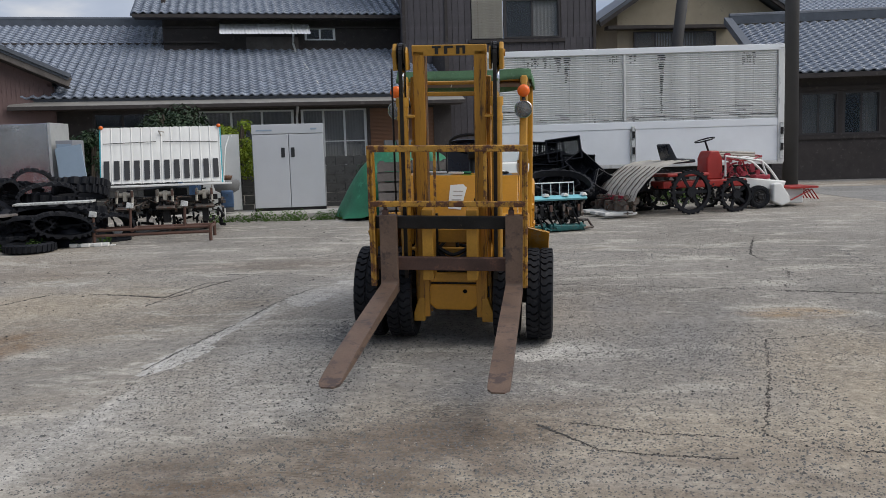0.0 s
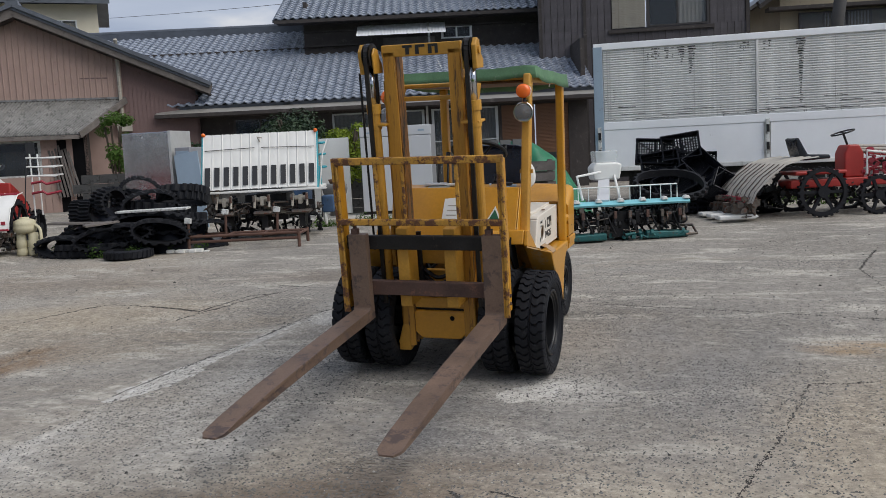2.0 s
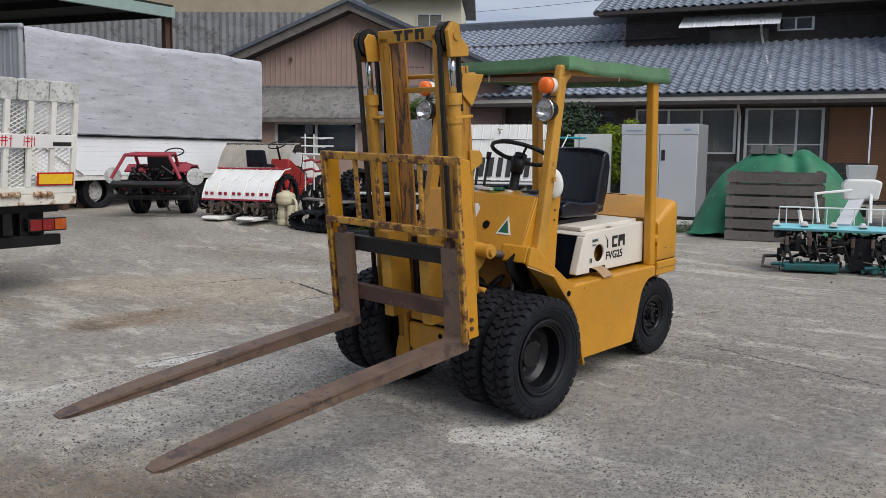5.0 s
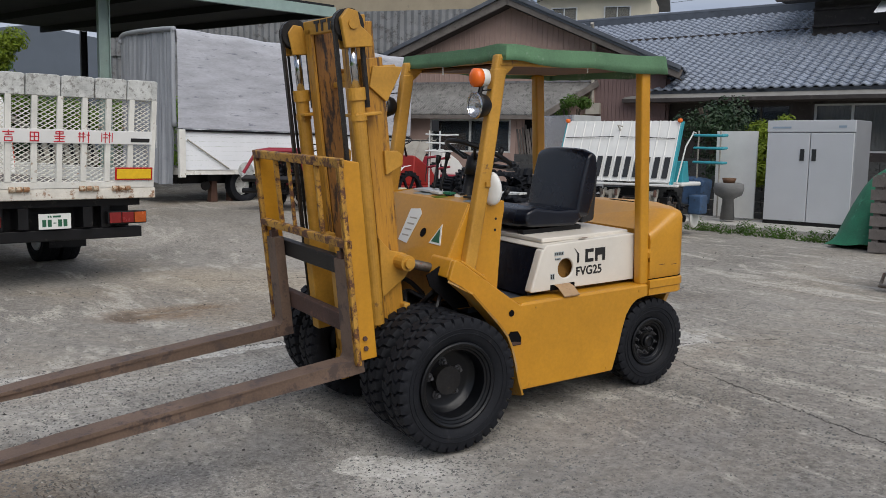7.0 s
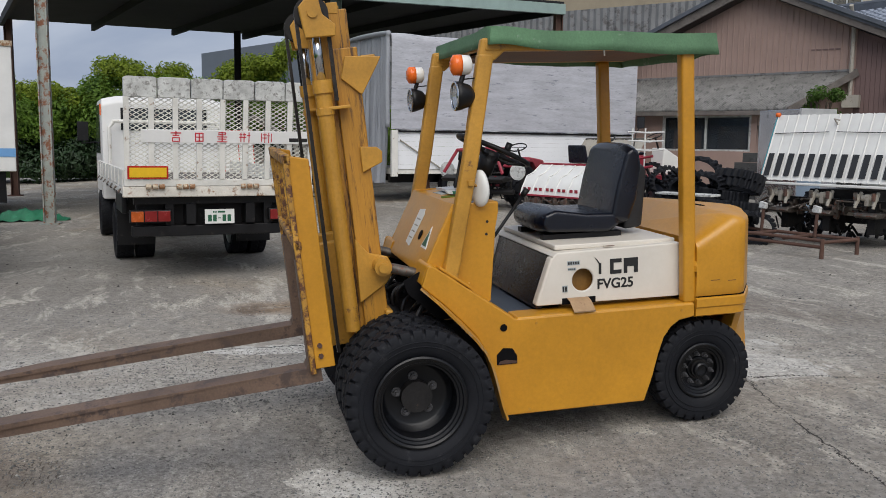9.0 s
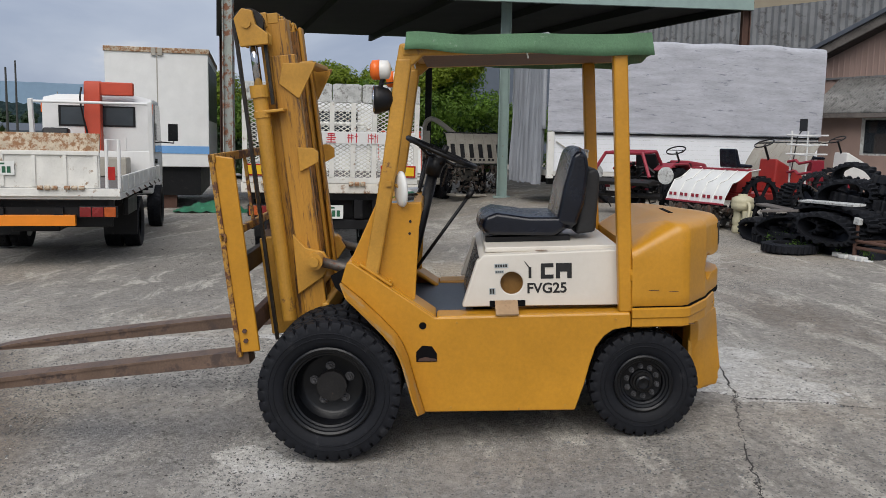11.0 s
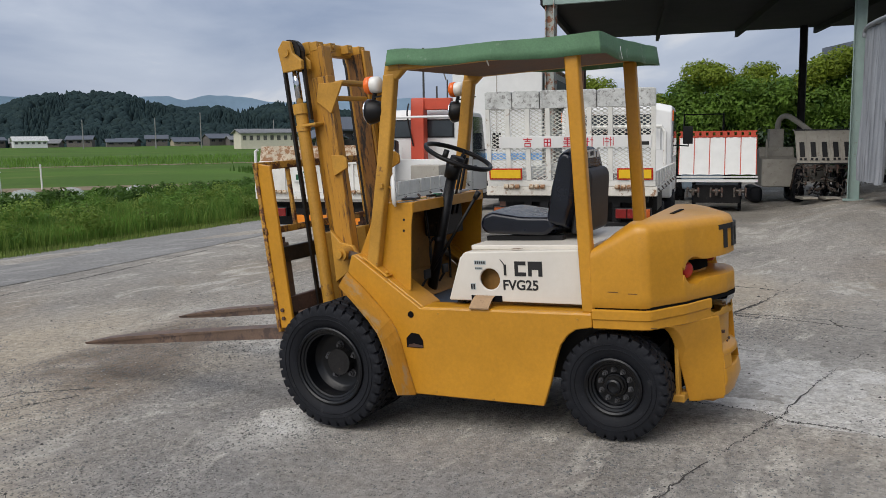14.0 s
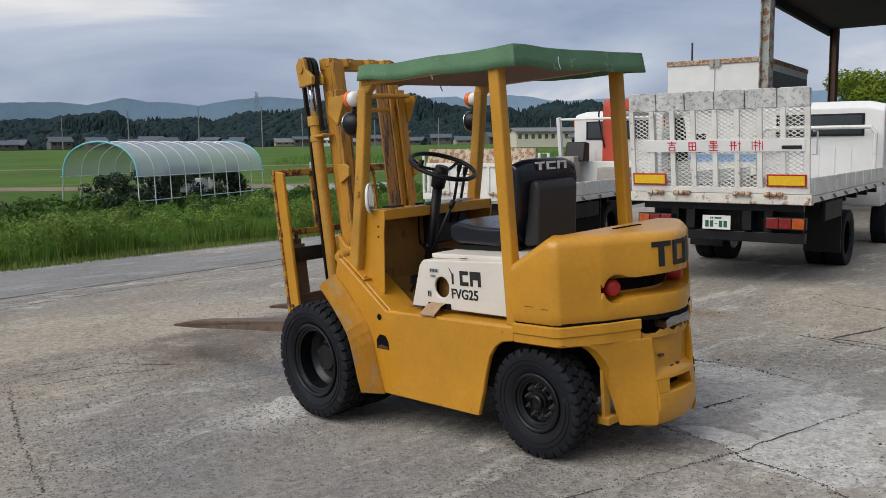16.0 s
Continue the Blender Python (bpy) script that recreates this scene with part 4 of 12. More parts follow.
ob.matrix_basis = PANEL
for k in range(4):
    bm = B()
    box(bm, (-0.075 + 0.004 * k, -0.0055, 0.13 + 0.035 * k), (-0.005 + 0.006 * k, -0.0042, 0.138 + 0.035 * k))
    part("printed_bar", bm, M_GPLAST, ob)
bm = B()
prism(bm, [(0.22, 0.12), (0.335, 0.12), (0.28, 0.235)], 1, -0.004, -0.001)
ob = part("warning_badge", bm, M_WPLAST, lift, "white and green triangular sticker")
ob.matrix_basis = PANEL
bm = B()
prism(bm, [(0.238, 0.131), (0.317, 0.131), (0.279, 0.212)], 1, -0.0055, -0.0042)
part("badge_mark", bm, M_PLGREEN, ob)
# the hole's shade is a flat black disc on the panel
bm = B()
rod(bm, (0.125, -0.004, 0.17), (0.125, -0.001, 0.17), 0.026, 20)
ob = part("panel_hole", bm, M_SHADE, lift)
ob.matrix_basis = PANEL
# hoses and pipes in the open space behind the mast
hq = random.Random(14)
for k in range(9):
    bm = B()
    x0 = -0.38 + 0.095 * k
    pipe(bm, curve_pts([(x0, 0.10 + hq.uniform(0, 0.05), 0.50), (x0 + hq.uniform(-0.1, 0.1), 0.08, 0.62 + hq.uniform(-0.05, 0.08)), (x0 + hq.uniform(-0.15, 0.15), 0.16, 0.72 + hq.uniform(-0.04, 0.08)), (x0 + hq.uniform(-0.2, 0.2), 0.26, 0.60)]), hq.uniform(0.009, 0.016), 7)
    part("hose", bm, M_BLACK, lift)
# black sheet on each side, painted for the shade of the open cavity
for s in (1, -1):
    bm = B()
    prism(bm, [(0.03, 0.86), (0.11, 0.90), (0.20, 0.84), (0.30, 0.66), (0.20, 0.66), (0.05, 0.80)], 0, s * 0.405, s * 0.412)
    part("splash_flap", bm, M_SHADE, lift, "black sheet for the shade in the open cavity")
# papers and bits on the shelf
for k, (x, y, a, b, c, m_) in enumerate(((0.30, 0.41, 0.10, 0.08, 12, M_PLASTIC), (0.12, 0.44, 0.05, 0.03, -20, M_STEELD), (0.02, 0.42, 0.07, 0.045, 10, M_GNET), (-0.06, 0.40, 0.12, 0.05, -8, M_WPLAST), (-0.22, 0.43, 0.16, 0.10, 4, M_FRIDGE))):
    bm = B()
    box(bm, (-a / 2, -b / 2, 0), (a / 2, b / 2, 0.012))
    ob = part("shelf_item", bm, m_, lift)
    ob.matrix_basis = pose(x, y, 1.222 + (y - 0.31) * 0.06, 0, 0, c)
# pedals, levers and column
for x in (0.16, -0.06):
    bm = B()
    box(bm, (x - 0.035, 0.395, 0.755), (x + 0.035, 0.41, 0.81))
    bar(bm, (x, 0.40, 0.76), (x, 0.34, 0.68), 0.014, 0.014)
    part("pedal", bm, M_PLASTIC, lift, bevel=0.006)
bm = B()
rod(bm, (0.06, 0.37, 0.68), (0.06, 0.555, 1.36), 0.032, 14, 0.03)
rod(bm, (0.06, 0.545, 1.33), (0.06, 0.578, 1.425), 0.042, 14, 0.048)
rod(bm, (0.10, 0.45, 0.98), (-0.0, 0.44, 0.95), 0.022, 10)
part("steering_column", bm, M_BLACK, lift, smooth=True)
bm = B()
c0 = Vector((0.06, 0.60, 1.45))
ax = Vector((0, 0.42, 0.91)).normalized()
u0, v0 = frame_of(ax)
pipe(bm, [c0 + 0.195 * (u0 * math.cos(2 * math.pi * k / 36) + v0 * math.sin(2 * math.pi * k / 36)) for k in range(36)], 0.0135, 8, True)
for k in range(3):
    a = 2 * math.pi * k / 3 + 0.5
    pipe(bm, [c0 - 0.03 * ax, c0 - 0.035 * ax + 0.1 * (u0 * math.cos(a) + v0 * math.sin(a)), c0 + 0.19 * (u0 * math.cos(a) + v0 * math.sin(a))], 0.009, 6)
rod(bm, c0 - 0.06 * ax, c0 - 0.005 * ax, 0.045, 16, 0.04)
rod(bm, c0 + 0.19 * u0 * 0.7 - 0.19 * v0 * 0.7, c0 + 0.19 * u0 * 0.7 - 0.19 * v0 * 0.7 + 0.05 * ax, 0.016, 10)
part("steering_wheel", bm, M_BLACK, lift, smooth=True)
for a, b in (((-0.20, 0.43, 1.10), (-0.22, 0.50, 1.40)), ((-0.14, 0.43, 1.10), (-0.15, 0.52, 1.42)), ((0.12, 0.42, 0.80), (0.14, 0.735, 1.22))):
    bm = B()
    rod(bm, a, b, 0.009, 8)
    d = (Vector(b) - Vector(a)).normalized()
    rod(bm, Vector(b) - d * 0.01, Vector(b) + d * 0.035, 0.014, 10, 0.017)
    part("lever", bm, M_BLACK, lift, smooth=True)

# engine hood
def panel_with_hole(bm, outline, c, r, x0, x1):
    """A flat panel across x with a round hole: rings of faces between the hole and the outline, on both sides."""
    angs = sorted([2 * math.pi * k / 36 for k in range(36)] + [math.atan2(z - c[1], y - c[0]) % (2 * math.pi) for y, z in outline])
    def far(a):
        d = (math.cos(a), math.sin(a))
        best = 9.0
        for (y0, z0), (y1, z1) in zip(outline, outline[1:] + outline[:1]):
            ey, ez = y1 - y0, z1 - z0
            den = d[0] * ez - d[1] * ey
            if abs(den) > 1e-9:
                t = ((y0 - c[0]) * ez - (z0 - c[1]) * ey) / den
                q = ((y0 - c[0]) * d[1] - (z0 - c[1]) * d[0]) / den
                if t > 0 and -1e-6 <= q <= 1 + 1e-6:
                    best = min(best, t)
        return best
    rings = []
    for x, rr in ((x0, None), (x0, r), (x1, r), (x1, None)):
        rings.append([Vector((x, c[0] + (far(a) if rr is None else rr) * math.cos(a), c[1] + (far(a) if rr is None else rr) * math.sin(a))) for a in angs])
    loft(bm, rings + [rings[0]], cap=False)


HOLE = (0.938, 0.808)
bm = B()
shell = [(0.69, 0.692), (1.475, 0.688), (1.475, 0.955), (0.80, 0.945), (0.772, 0.925)]
for s in (1, -1):
    panel_with_hole(bm, shell, HOLE, 0.056, s * 0.452, s * 0.470)
prism(bm, [(0.775, 0.932), (0.80, 0.952), (1.475, 0.966), (1.475, 0.945), (0.80, 0.925)], 0, -0.4695, 0.4695)
box(bm, (-0.41, 0.81, 0.955), (0.41, 1.475, 0.982))
hood = bpart("engine_hood", bm, M_WPANEL, lift, "scuffed off-white engine hood", bevel=0.007)
for s in (1, -1):
    bm = B()
    prism(bm, [(0.686, 0.692), (0.768, 0.930), (0.80, 0.930), (0.72, 0.692)], 0, s * 0.405, s * 0.4695)
    bpart("hood_corner", bm, M_WPANEL, lift, bevel=0.012)
bm = B()
prism(bm, [(0.706, 0.665), (0.784, 0.925), (0.81, 0.92), (0.74, 0.665)], 0, -0.41, 0.41)
bpart("hood_front", bm, M_VINYL, lift, "black padded hood front")
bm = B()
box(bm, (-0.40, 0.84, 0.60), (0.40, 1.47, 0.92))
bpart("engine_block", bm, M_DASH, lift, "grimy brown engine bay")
for s in (1, -1):
    bm = B()
    # black plate laid on the hood side for the shade of a gap
    box(bm, (s * 0.4705, 0.826, 0.690), (s * 0.4715, 1.005, 0.722))
    part("hood_notch", bm, M_SHADE, hood, "black plate for the shaded gap under the hood edge")
    bm = B()
    loft(bm, [[Vector((s * x, y, z)) for y in (0.852, 0.965)] + [Vector((s * (x + 0.004), y, z)) for y in (0.965, 0.852)] for x, z in ((0.468, 0.722), (0.505, 0.712), (0.56, 0.672), (0.558, 0.665))])
    bpart("hood_catch", bm, M_TANPL, lift, "bent tan sheet-metal catch")
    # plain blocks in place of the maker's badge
    for k, (y0, y1) in enumerate(((1.022, 1.036), (1.083, 1.146), (1.158, 1.236))):
        bm = B()
        if k == 0:
            box(bm, (s * 0.4712, y0, 0.832), (s * 0.4722, y1, 0.888))
        elif k == 1:
            box(bm, (s * 0.4712, y0, 0.885), (s * 0.4722, y1, 0.905))
            box(bm, (s * 0.4712, y0, 0.828), (s * 0.4722, y1, 0.848))
            box(bm, (s * 0.4712, y0, 0.848), (s * 0.4722, y0 + 0.02, 0.885))
        else:
            prism(bm, [(y0, 0.828), (y0 + 0.02, 0.828), (y0 + 0.02, 0.862), (y0 + 0.056, 0.862), (y0 + 0.056, 0.828), (y1, 0.828), (y1, 0.905), (y0, 0.905)], 0, s * 0.4712, s * 0.4722)
        part("badge_block", bm, M_BLACKTXT, hood)
    bm = B()
    prism(bm, [(1.0, 0.918), (1.006, 0.915), (1.028, 0.888), (1.022, 0.885)], 0, s * 0.4712, s * 0.4722)
    part("badge_scrap", bm, M_BLACKTXT, hood, "torn scrap of the first badge letter")
    for (y0, y1, z0, z1, d_) in ((0.853, 0.922, 0.886, 0.908, 5), (0.856, 0.900, 0.860, 0.874, 4), (0.826, 0.856, 0.752, 0.786, 2)):
        bm = B()
        box(bm, (s * 0.4712, y0, z0), (s * 0.4722, y1, z1))
        st = part("hood_sticker", bm, M_STICK, hood, "small faded sticker")
        for q in range(d_):
            bm = B()
            f = y0 + (y1 - y0) * (0.06 + 0.90 * q / d_)
            box(bm, (s * 0.4724, f, z0 + 0.004), (s * 0.4728, f + (y1 - y0) * 0.62 / d_, z1 - 0.004))
            part("printed_bar", bm, M_BLACKTXT, st)
# oval lifting hole and scuffs on the hood top
bm = B()
lathe(bm, [(0.0, 0.0), (0.0, 0.03)], 2, (0, 0, 0), 20)
ob = part("hood_slot", bm, M_WOODU, hood, "oval finger hole in the hood top")
ob.matrix_basis = Matrix.Translation((0.441, 1.09, 0.9665)) @ Matrix.Diagonal((0.5, 1.1, 1, 1))
words("FVG25", 0.0715, Matrix(((0, 0, 1, 0.4713), (1, 0, 0, 1.012), (0, 1, 0, 0.757), (0, 0, 0, 1))), M_BLACKTXT, hood, "model_number", 0.001)
words("FVG25", 0.0715, Matrix(((0, 0, -1, -0.4713), (-1, 0, 0, 1.24), (0, 1, 0, 0.757), (0, 0, 0, 1))), M_BLACKTXT, hood, "model_number", 0.001)

# seat
def spart(*a, **k):
    """A part of the seat, let down onto the hood."""
    ob = part(*a, **k)
    ob.matrix_basis = pose(0, 0, -0.042)
    return ob
seat_bm = B()
def pad(bm, prof, x0, x1, puff=0.02):
    """An upholstered pad: a side outline pushed across with a slight swell."""
    k = 7
    rings = []
    for i in range(k):
        f = i / (k - 1)
        x = x0 + (x1 - x0) * f
        e = 1 - abs(2 * f - 1) ** 4 * 0.14
        cy = sum(p[0] for p in prof) / len(prof)
        cz = sum(p[1] for p in prof) / len(prof)
        rings.append([Vector((x, cy + (p[0] - cy) * e, cz + (p[1] - cz) * e)) for p in prof])
    loft(bm, rings)
cush = [(0.775, 1.10), (0.81, 1.06), (1.20, 1.045), (1.27, 1.09), (1.24, 1.155), (1.05, 1.16), (0.86, 1.19), (0.79, 1.165)]
pad(seat_bm, cush, -0.245, 0.245)
cushion = spart("seat_cushion", seat_bm, M_VINYL, lift, "creased black vinyl seat", smooth=False, bevel=0.02, seg=3)
bm = B()
back = [(1.17, 1.09), (1.285, 1.07), (1.335, 1.20), (1.365, 1.40), (1.35, 1.49), (1.31, 1.515), (1.27, 1.49), (1.215, 1.30)]
pad(bm, back, -0.245, 0.245)
spart("seat_back", bm, M_VINYL, lift, "black vinyl backrest", bevel=0.025, seg=3)
bm = B()
prism(bm, [(1.29, 1.05), (1.40, 1.06), (1.425, 1.36), (1.40, 1.40), (1.345, 1.38)], 0, -0.15, 0.17)
spart("document_box", bm, M_PLASTIC, lift, "black plastic box behind the seat", bevel=0.02)
for k, (x0, x1) in enumerate(((0.125, 0.055), (0.035, -0.035), (-0.055, -0.125))):
    bm = B()
    if k == 0:
        box(bm, (x1, 1.366, 1.478), (x0, 1.372, 1.488))
        box(bm, ((x0 + x1) / 2 - 0.008, 1.366, 1.445), ((x0 + x1) / 2 + 0.008, 1.372, 1.478))
    else:
        box(bm, (x1, 1.366, 1.478), (x0, 1.372, 1.488))
        box(bm, (x0 - 0.014, 1.366, 1.445), (x0, 1.372, 1.478))
        if k == 1:
            box(bm, (x1, 1.366, 1.445), (x0 - 0.014, 1.372, 1.455))
        else:
            box(bm, (x1, 1.366, 1.445), (x1 + 0.014, 1.372, 1.478))
    ob = spart("badge_block", bm, M_WPLAST, lift, "white printed badge block")
for q in range(4):
    bm = B()
    pipe(bm, curve_pts([(-0.15, 1.222 + 0.022 * q, 1.27 + 0.055 * q), (0, 1.214 + 0.022 * q, 1.27 + 0.055 * q), (0.15, 1.222 + 0.022 * q, 1.27 + 0.055 * q)], 4), 0.0035, 5)
    spart("seam", bm, M_PLASTIC, lift)
for x in (-0.175, 0.175):
    bm = B()
    box(bm, (x - 0.025, 0.82, 1.022), (x + 0.025, 1.26, 1.05))
    spart("seat_rail", bm, M_BLACK, lift)

# counterweight: a casting with broad slanting corners; slot with lamps, torn opening, cover and bumper at the back
FR = 1.52
HALF = [(0.555, FR), (0.555, 1.765), (0.541, 1.80), (0.372, 1.928), (0.305, 1.960), (0.235, 1.997), (0.15, 2.048), (0.10, 2.070), (0.0, 2.090)]
side_line = []
for (a, b), (c, d) in zip(HALF, HALF[1:]):
    n_ = max(1, round(math.hypot(c - a, d - b) / 0.014))
    side_line += [(a + (c - a) * q / n_, b + (d - b) * q / n_) for q in range(n_)]
RIM = side_line + [HALF[-1]] + [(-x, y) for x, y in side_line[::-1]]


def inward(x, y, d):
    """A point of the outline moved in by d, the front edge staying where it is."""
    f = min(1.0, (y - FR) / 0.12)
    ax = abs(x)
    k = 1 - d / 0.5
    return (x * k, FR + (y - FR) * (1 - f * d / 0.5))


def slot_span(x):
    """Lower and upper edge of the lamp slot at x: round ends about the lamps, a narrower gap between."""
    a = abs(x)
    if a >= 0.373:
        return 0.842, 0.842
    if a > 0.262:
        q = math.sqrt(max(0.0, 0.068 ** 2 - (a - 0.305) ** 2))
        return 0.842 - q, 0.842 + q
    f = min(1.0, (0.262 - a) / 0.05)
    f = f * f * (3 - 2 * f)
    return 0.790 + 0.008 * f, 0.894 - 0.008 * f + 0.010 * math.sin(min(1.0, (0.262 - a) / 0.262) * 1.4)


def slotted(x, y, lo, hi, gap):
    d = min(0.14, gap * 2.6)
    sunk = (x * (1 - d * 0.25), y - d)
    col = [((x * 0.992, y - 0.004), 0.694), ((x, y), 0.702), ((x, y), 0.745), ((x, y), lo - 0.010), (inward(x, y, 0.003), lo), (sunk, lo + min(0.006, gap * 0.2)), (sunk, hi - min(0.006, gap * 0.2)), (inward(x, y, 0.003), hi), ((x, y), hi + 0.010), ((x, y), 0.93)]
    return col


def body_column(x, y):
    """Heights and outline of the casting at one place of its rim, from the seam up to the top."""
    lo, hi = slot_span(x)
    gap = hi - lo
    if gap < 0.004:
        col = [((x * 0.992, y - 0.004), 0.694), ((x, y), 0.702)] + [((x, y), 0.745 + 0.026 * k) for k in range(8)]
    else:
        col = slotted(x, y, lo, hi, gap)
    f = (y - FR) / 0.565
    top = 0.955 + (1.075 - 0.955) * min(1.0, f / 0.40) - 0.010 * max(0.0, (f - 0.55) / 0.45)
    return [(p, z + (0.018 * max(0.0, f - 0.5) if z < 0.74 else 0.0)) for p, z in col] + [((x, y), top - 0.026), (inward(x, y, 0.004), top - 0.006), (inward(x, y, 0.014), top + 0.010), (inward(x, y, 0.032), top + 0.020), (inward(x, y, 0.10), top + 0.028)]


cols = [body_column(x, y) for x, y in RIM + [(-0.30, FR), (0.0, FR), (0.30, FR)]]
bm = B()
loft(bm, [[Vector((c[k][0][0], c[k][0][1], c[k][1])) for c in cols] for k in range(len(cols[0]))])
body = bpart("counterweight_body", bm, M_YEL, lift, smooth=True)
body.data.set_sharp_from_angle(angle=radians(42))


def tier(bm, levels):
    loft(bm, [[Vector((x, y, z)) for x, y in pl] for z, pl in levels])


def belt_plan(d):
    """The belt under the seam, open at the back where the metal is torn out."""
    out = []
    for x, y in RIM:
        q = 0.13 if abs(x) < 0.205 else 0.0
        px, py = inward(x, y, d)
        out.append((px, py - q))
    return out + [(-0.30, FR), (0.0, FR), (0.30, FR)]


bm = B()
loft(bm, [[Vector((x, y, z + 0.018 * max(0.0, (y - FR) / 0.565 - 0.5) * (1 if k > 1 else 0))) for x, y in belt_plan(d)] for k, (d, z) in enumerate(((0.012, 0.586), (0.0, 0.594), (0.0, 0.632), (-0.007, 0.640), (-0.007, 0.680), (0.0, 0.686)))])
belt = bpart("counterweight_belt", bm, M_YEL, lift, smooth=True)
belt.data.set_sharp_from_angle(angle=radians(38))
bm = B()
tier(bm, [(0.682, [(x * 0.985, FR + 0.01 + (y - FR) * 0.985) for x, y in RIM]), (0.700, [(x * 0.985, FR + 0.01 + (y - FR) * 0.985) for x, y in RIM])])
bpart("seam", bm, M_SHADE, lift, "dark joint between the castings")


def back_y(x):
    """The bowed back of the counterweight at x."""
    return float(np.interp(abs(x), [p[0] for p in HALF[::-1]], [p[1] for p in HALF[::-1]]))


def bowed_strip(bm, x0, x1, lo, hi, off, deep=0.02, n=18):
    """A strip along the bowed back between two heights, which may change along it."""
    rings = []
    for k in range(n + 1):
        x = x0 + (x1 - x0) * k / n
        y = back_y(x) + off
        rings.append([Vector((x, y, lo(k / n))), Vector((x, y, hi(k / n))), Vector((x, y - deep, hi(k / n))), Vector((x, y - deep, lo(k / n)))])
    loft(bm, rings)


# black strip along the slot's back wall, shade put into its colour
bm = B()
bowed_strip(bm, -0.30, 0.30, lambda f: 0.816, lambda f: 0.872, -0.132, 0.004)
bpart("rear_slot", bm, M_SHADE, lift)
# black block in the top paints the shade of the lifting slot
bm = B()
box(bm, (-0.11, 1.80, 1.085), (0.11, 1.822, 1.1045))
bpart("lifting_slot", bm, M_SHADE, lift)
LEG = [(0.475, 1.848, 0.596), (0.43, 1.872, 0.583), (0.395, 1.885, 0.556), (0.36, 1.895, 0.515), (0.325, 1.903, 0.455), (0.295, 1.914, 0.37), (0.270, 1.926, 0.28), (0.254, 1.937, 0.205), (0.249, 1.944, 0.172)]
for s in (1, -1):
    bm = B()
    rings = []
    for k, (x, y, z) in enumerate(LEG):
        f = k / (len(LEG) - 1)
        tuck = 0.014 if k == len(LEG) - 1 else 0.0
        lip = 0.040
        xm, ym = x - 0.5 * (x - 0.165), y + 0.5 * (2.043 - y) + 0.004
        rings.append([Vector((s * (x + 0.012), y - lip, z)), Vector((s * x, y + 0.006, z)), Vector((s * xm, ym - tuck, z)), Vector((s * (0.172 - 0.004 * f), 2.040 + 0.028 * f - tuck, z)), Vector((s * 0.160, 2.040 + 0.028 * f - tuck, z)), Vector((s * 0.155, y - 0.02, z)), Vector((s * (x - 0.06), y - lip - 0.02, z))])
    loft(bm, rings)
    bpart("counterweight_leg", bm, M_YEL, lift, bevel=0.010)
    # brace and foot plate behind the rear wheel
    bm = B()
    box(bm, (s * 0.285, 1.855, 0.215), (s * 0.335, 1.875, 0.60))
    bpart("brace", bm, M_YELW, lift, bevel=0.004)
    bm = B()
    box(bm, (s * 0.22, 1.80, 0.185), (s * 0.34, 1.90, 0.225))
    bpart("foot_plate", bm, M_YELW, lift, bevel=0.006)
    bm = B()
    lathe(bm, [(0.0, 0.0), (-0.002, 0.02), (-0.010, 0.036), (-0.02, 0.041), (-0.08, 0.041)], 1, (0, 0, 0), 20)
    ob = part("tail_lamp", bm, M_REDL, lift, "round red tail lamp", smooth=True)
    ob.matrix_basis = pose(CX + s * 0.297, 1.935, 0.842, 0, 0, -s * 28)


def rear_plan(d, half=0.158):
    h = [(half, 1.90), (half, 2.028 + d), (0.08, 2.052 + d), (0.0, 2.058 + d)]
    return h + [(-x, y) for x, y in h[::-1][1:]]


bm = B()
tier(bm, [(0.150, rear_plan(-0.03, 0.166)), (0.175, rear_plan(0.016, 0.166)), (0.262, rear_plan(0.046, 0.166)), (0.330, rear_plan(0.038, 0.166))])
bpart("bumper_bottom", bm, M_YEL, lift, bevel=0.012)
# recess coloured black for the shade inside it
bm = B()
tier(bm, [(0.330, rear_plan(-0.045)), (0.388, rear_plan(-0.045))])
bpart("bumper_recess", bm, M_SHADE, lift)
for s in (1, -1):
    bm = B()
    tier(bm, [(0.328, [(s * 0.166, 1.90), (s * 0.166, 2.066), (s * 0.098, 2.086), (s * 0.11, 1.90)]), (0.390, [(s * 0.166, 1.90), (s * 0.166, 2.058), (s * 0.088, 2.080), (s * 0.10, 1.90)])])
    bpart("bumper_cheek", bm, M_YEL, lift)
bm = B()
tier(bm, [(0.388, rear_plan(0.034, 0.166)), (0.412, rear_plan(0.026, 0.166)), (0.438, rear_plan(-0.012, 0.164)), (0.586, rear_plan(-0.008, 0.164)), (0.596, rear_plan(-0.016, 0.16))])
bpart("rear_cover", bm, M_YEL, lift, bevel=0.008)
for x, z in ((0.02, 0.432), (-0.03, 0.436), (0.10, 0.50)):
    bm = B()
    box(bm, (x - 0.014, 2.035, z - 0.006), (x + 0.014, 2.054, z + 0.006))
    bpart("rust_scar", bm, M_RUSTB, lift)
tq = random.Random(9)
tear = [tq.uniform(-0.012, 0.012) for _ in range(40)]
# black strip before the yellow wall paints the shade of the tear
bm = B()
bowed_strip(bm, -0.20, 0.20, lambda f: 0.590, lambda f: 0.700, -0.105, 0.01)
bpart("rear_gap", bm, M_SHADE, lift, "torn dark opening")
bm = B()
bowed_strip(bm, -0.196, 0.196, lambda f: 0.592, lambda f: 0.622 + 1.3 * tear[int(f * 18)], -0.012, 0.006)
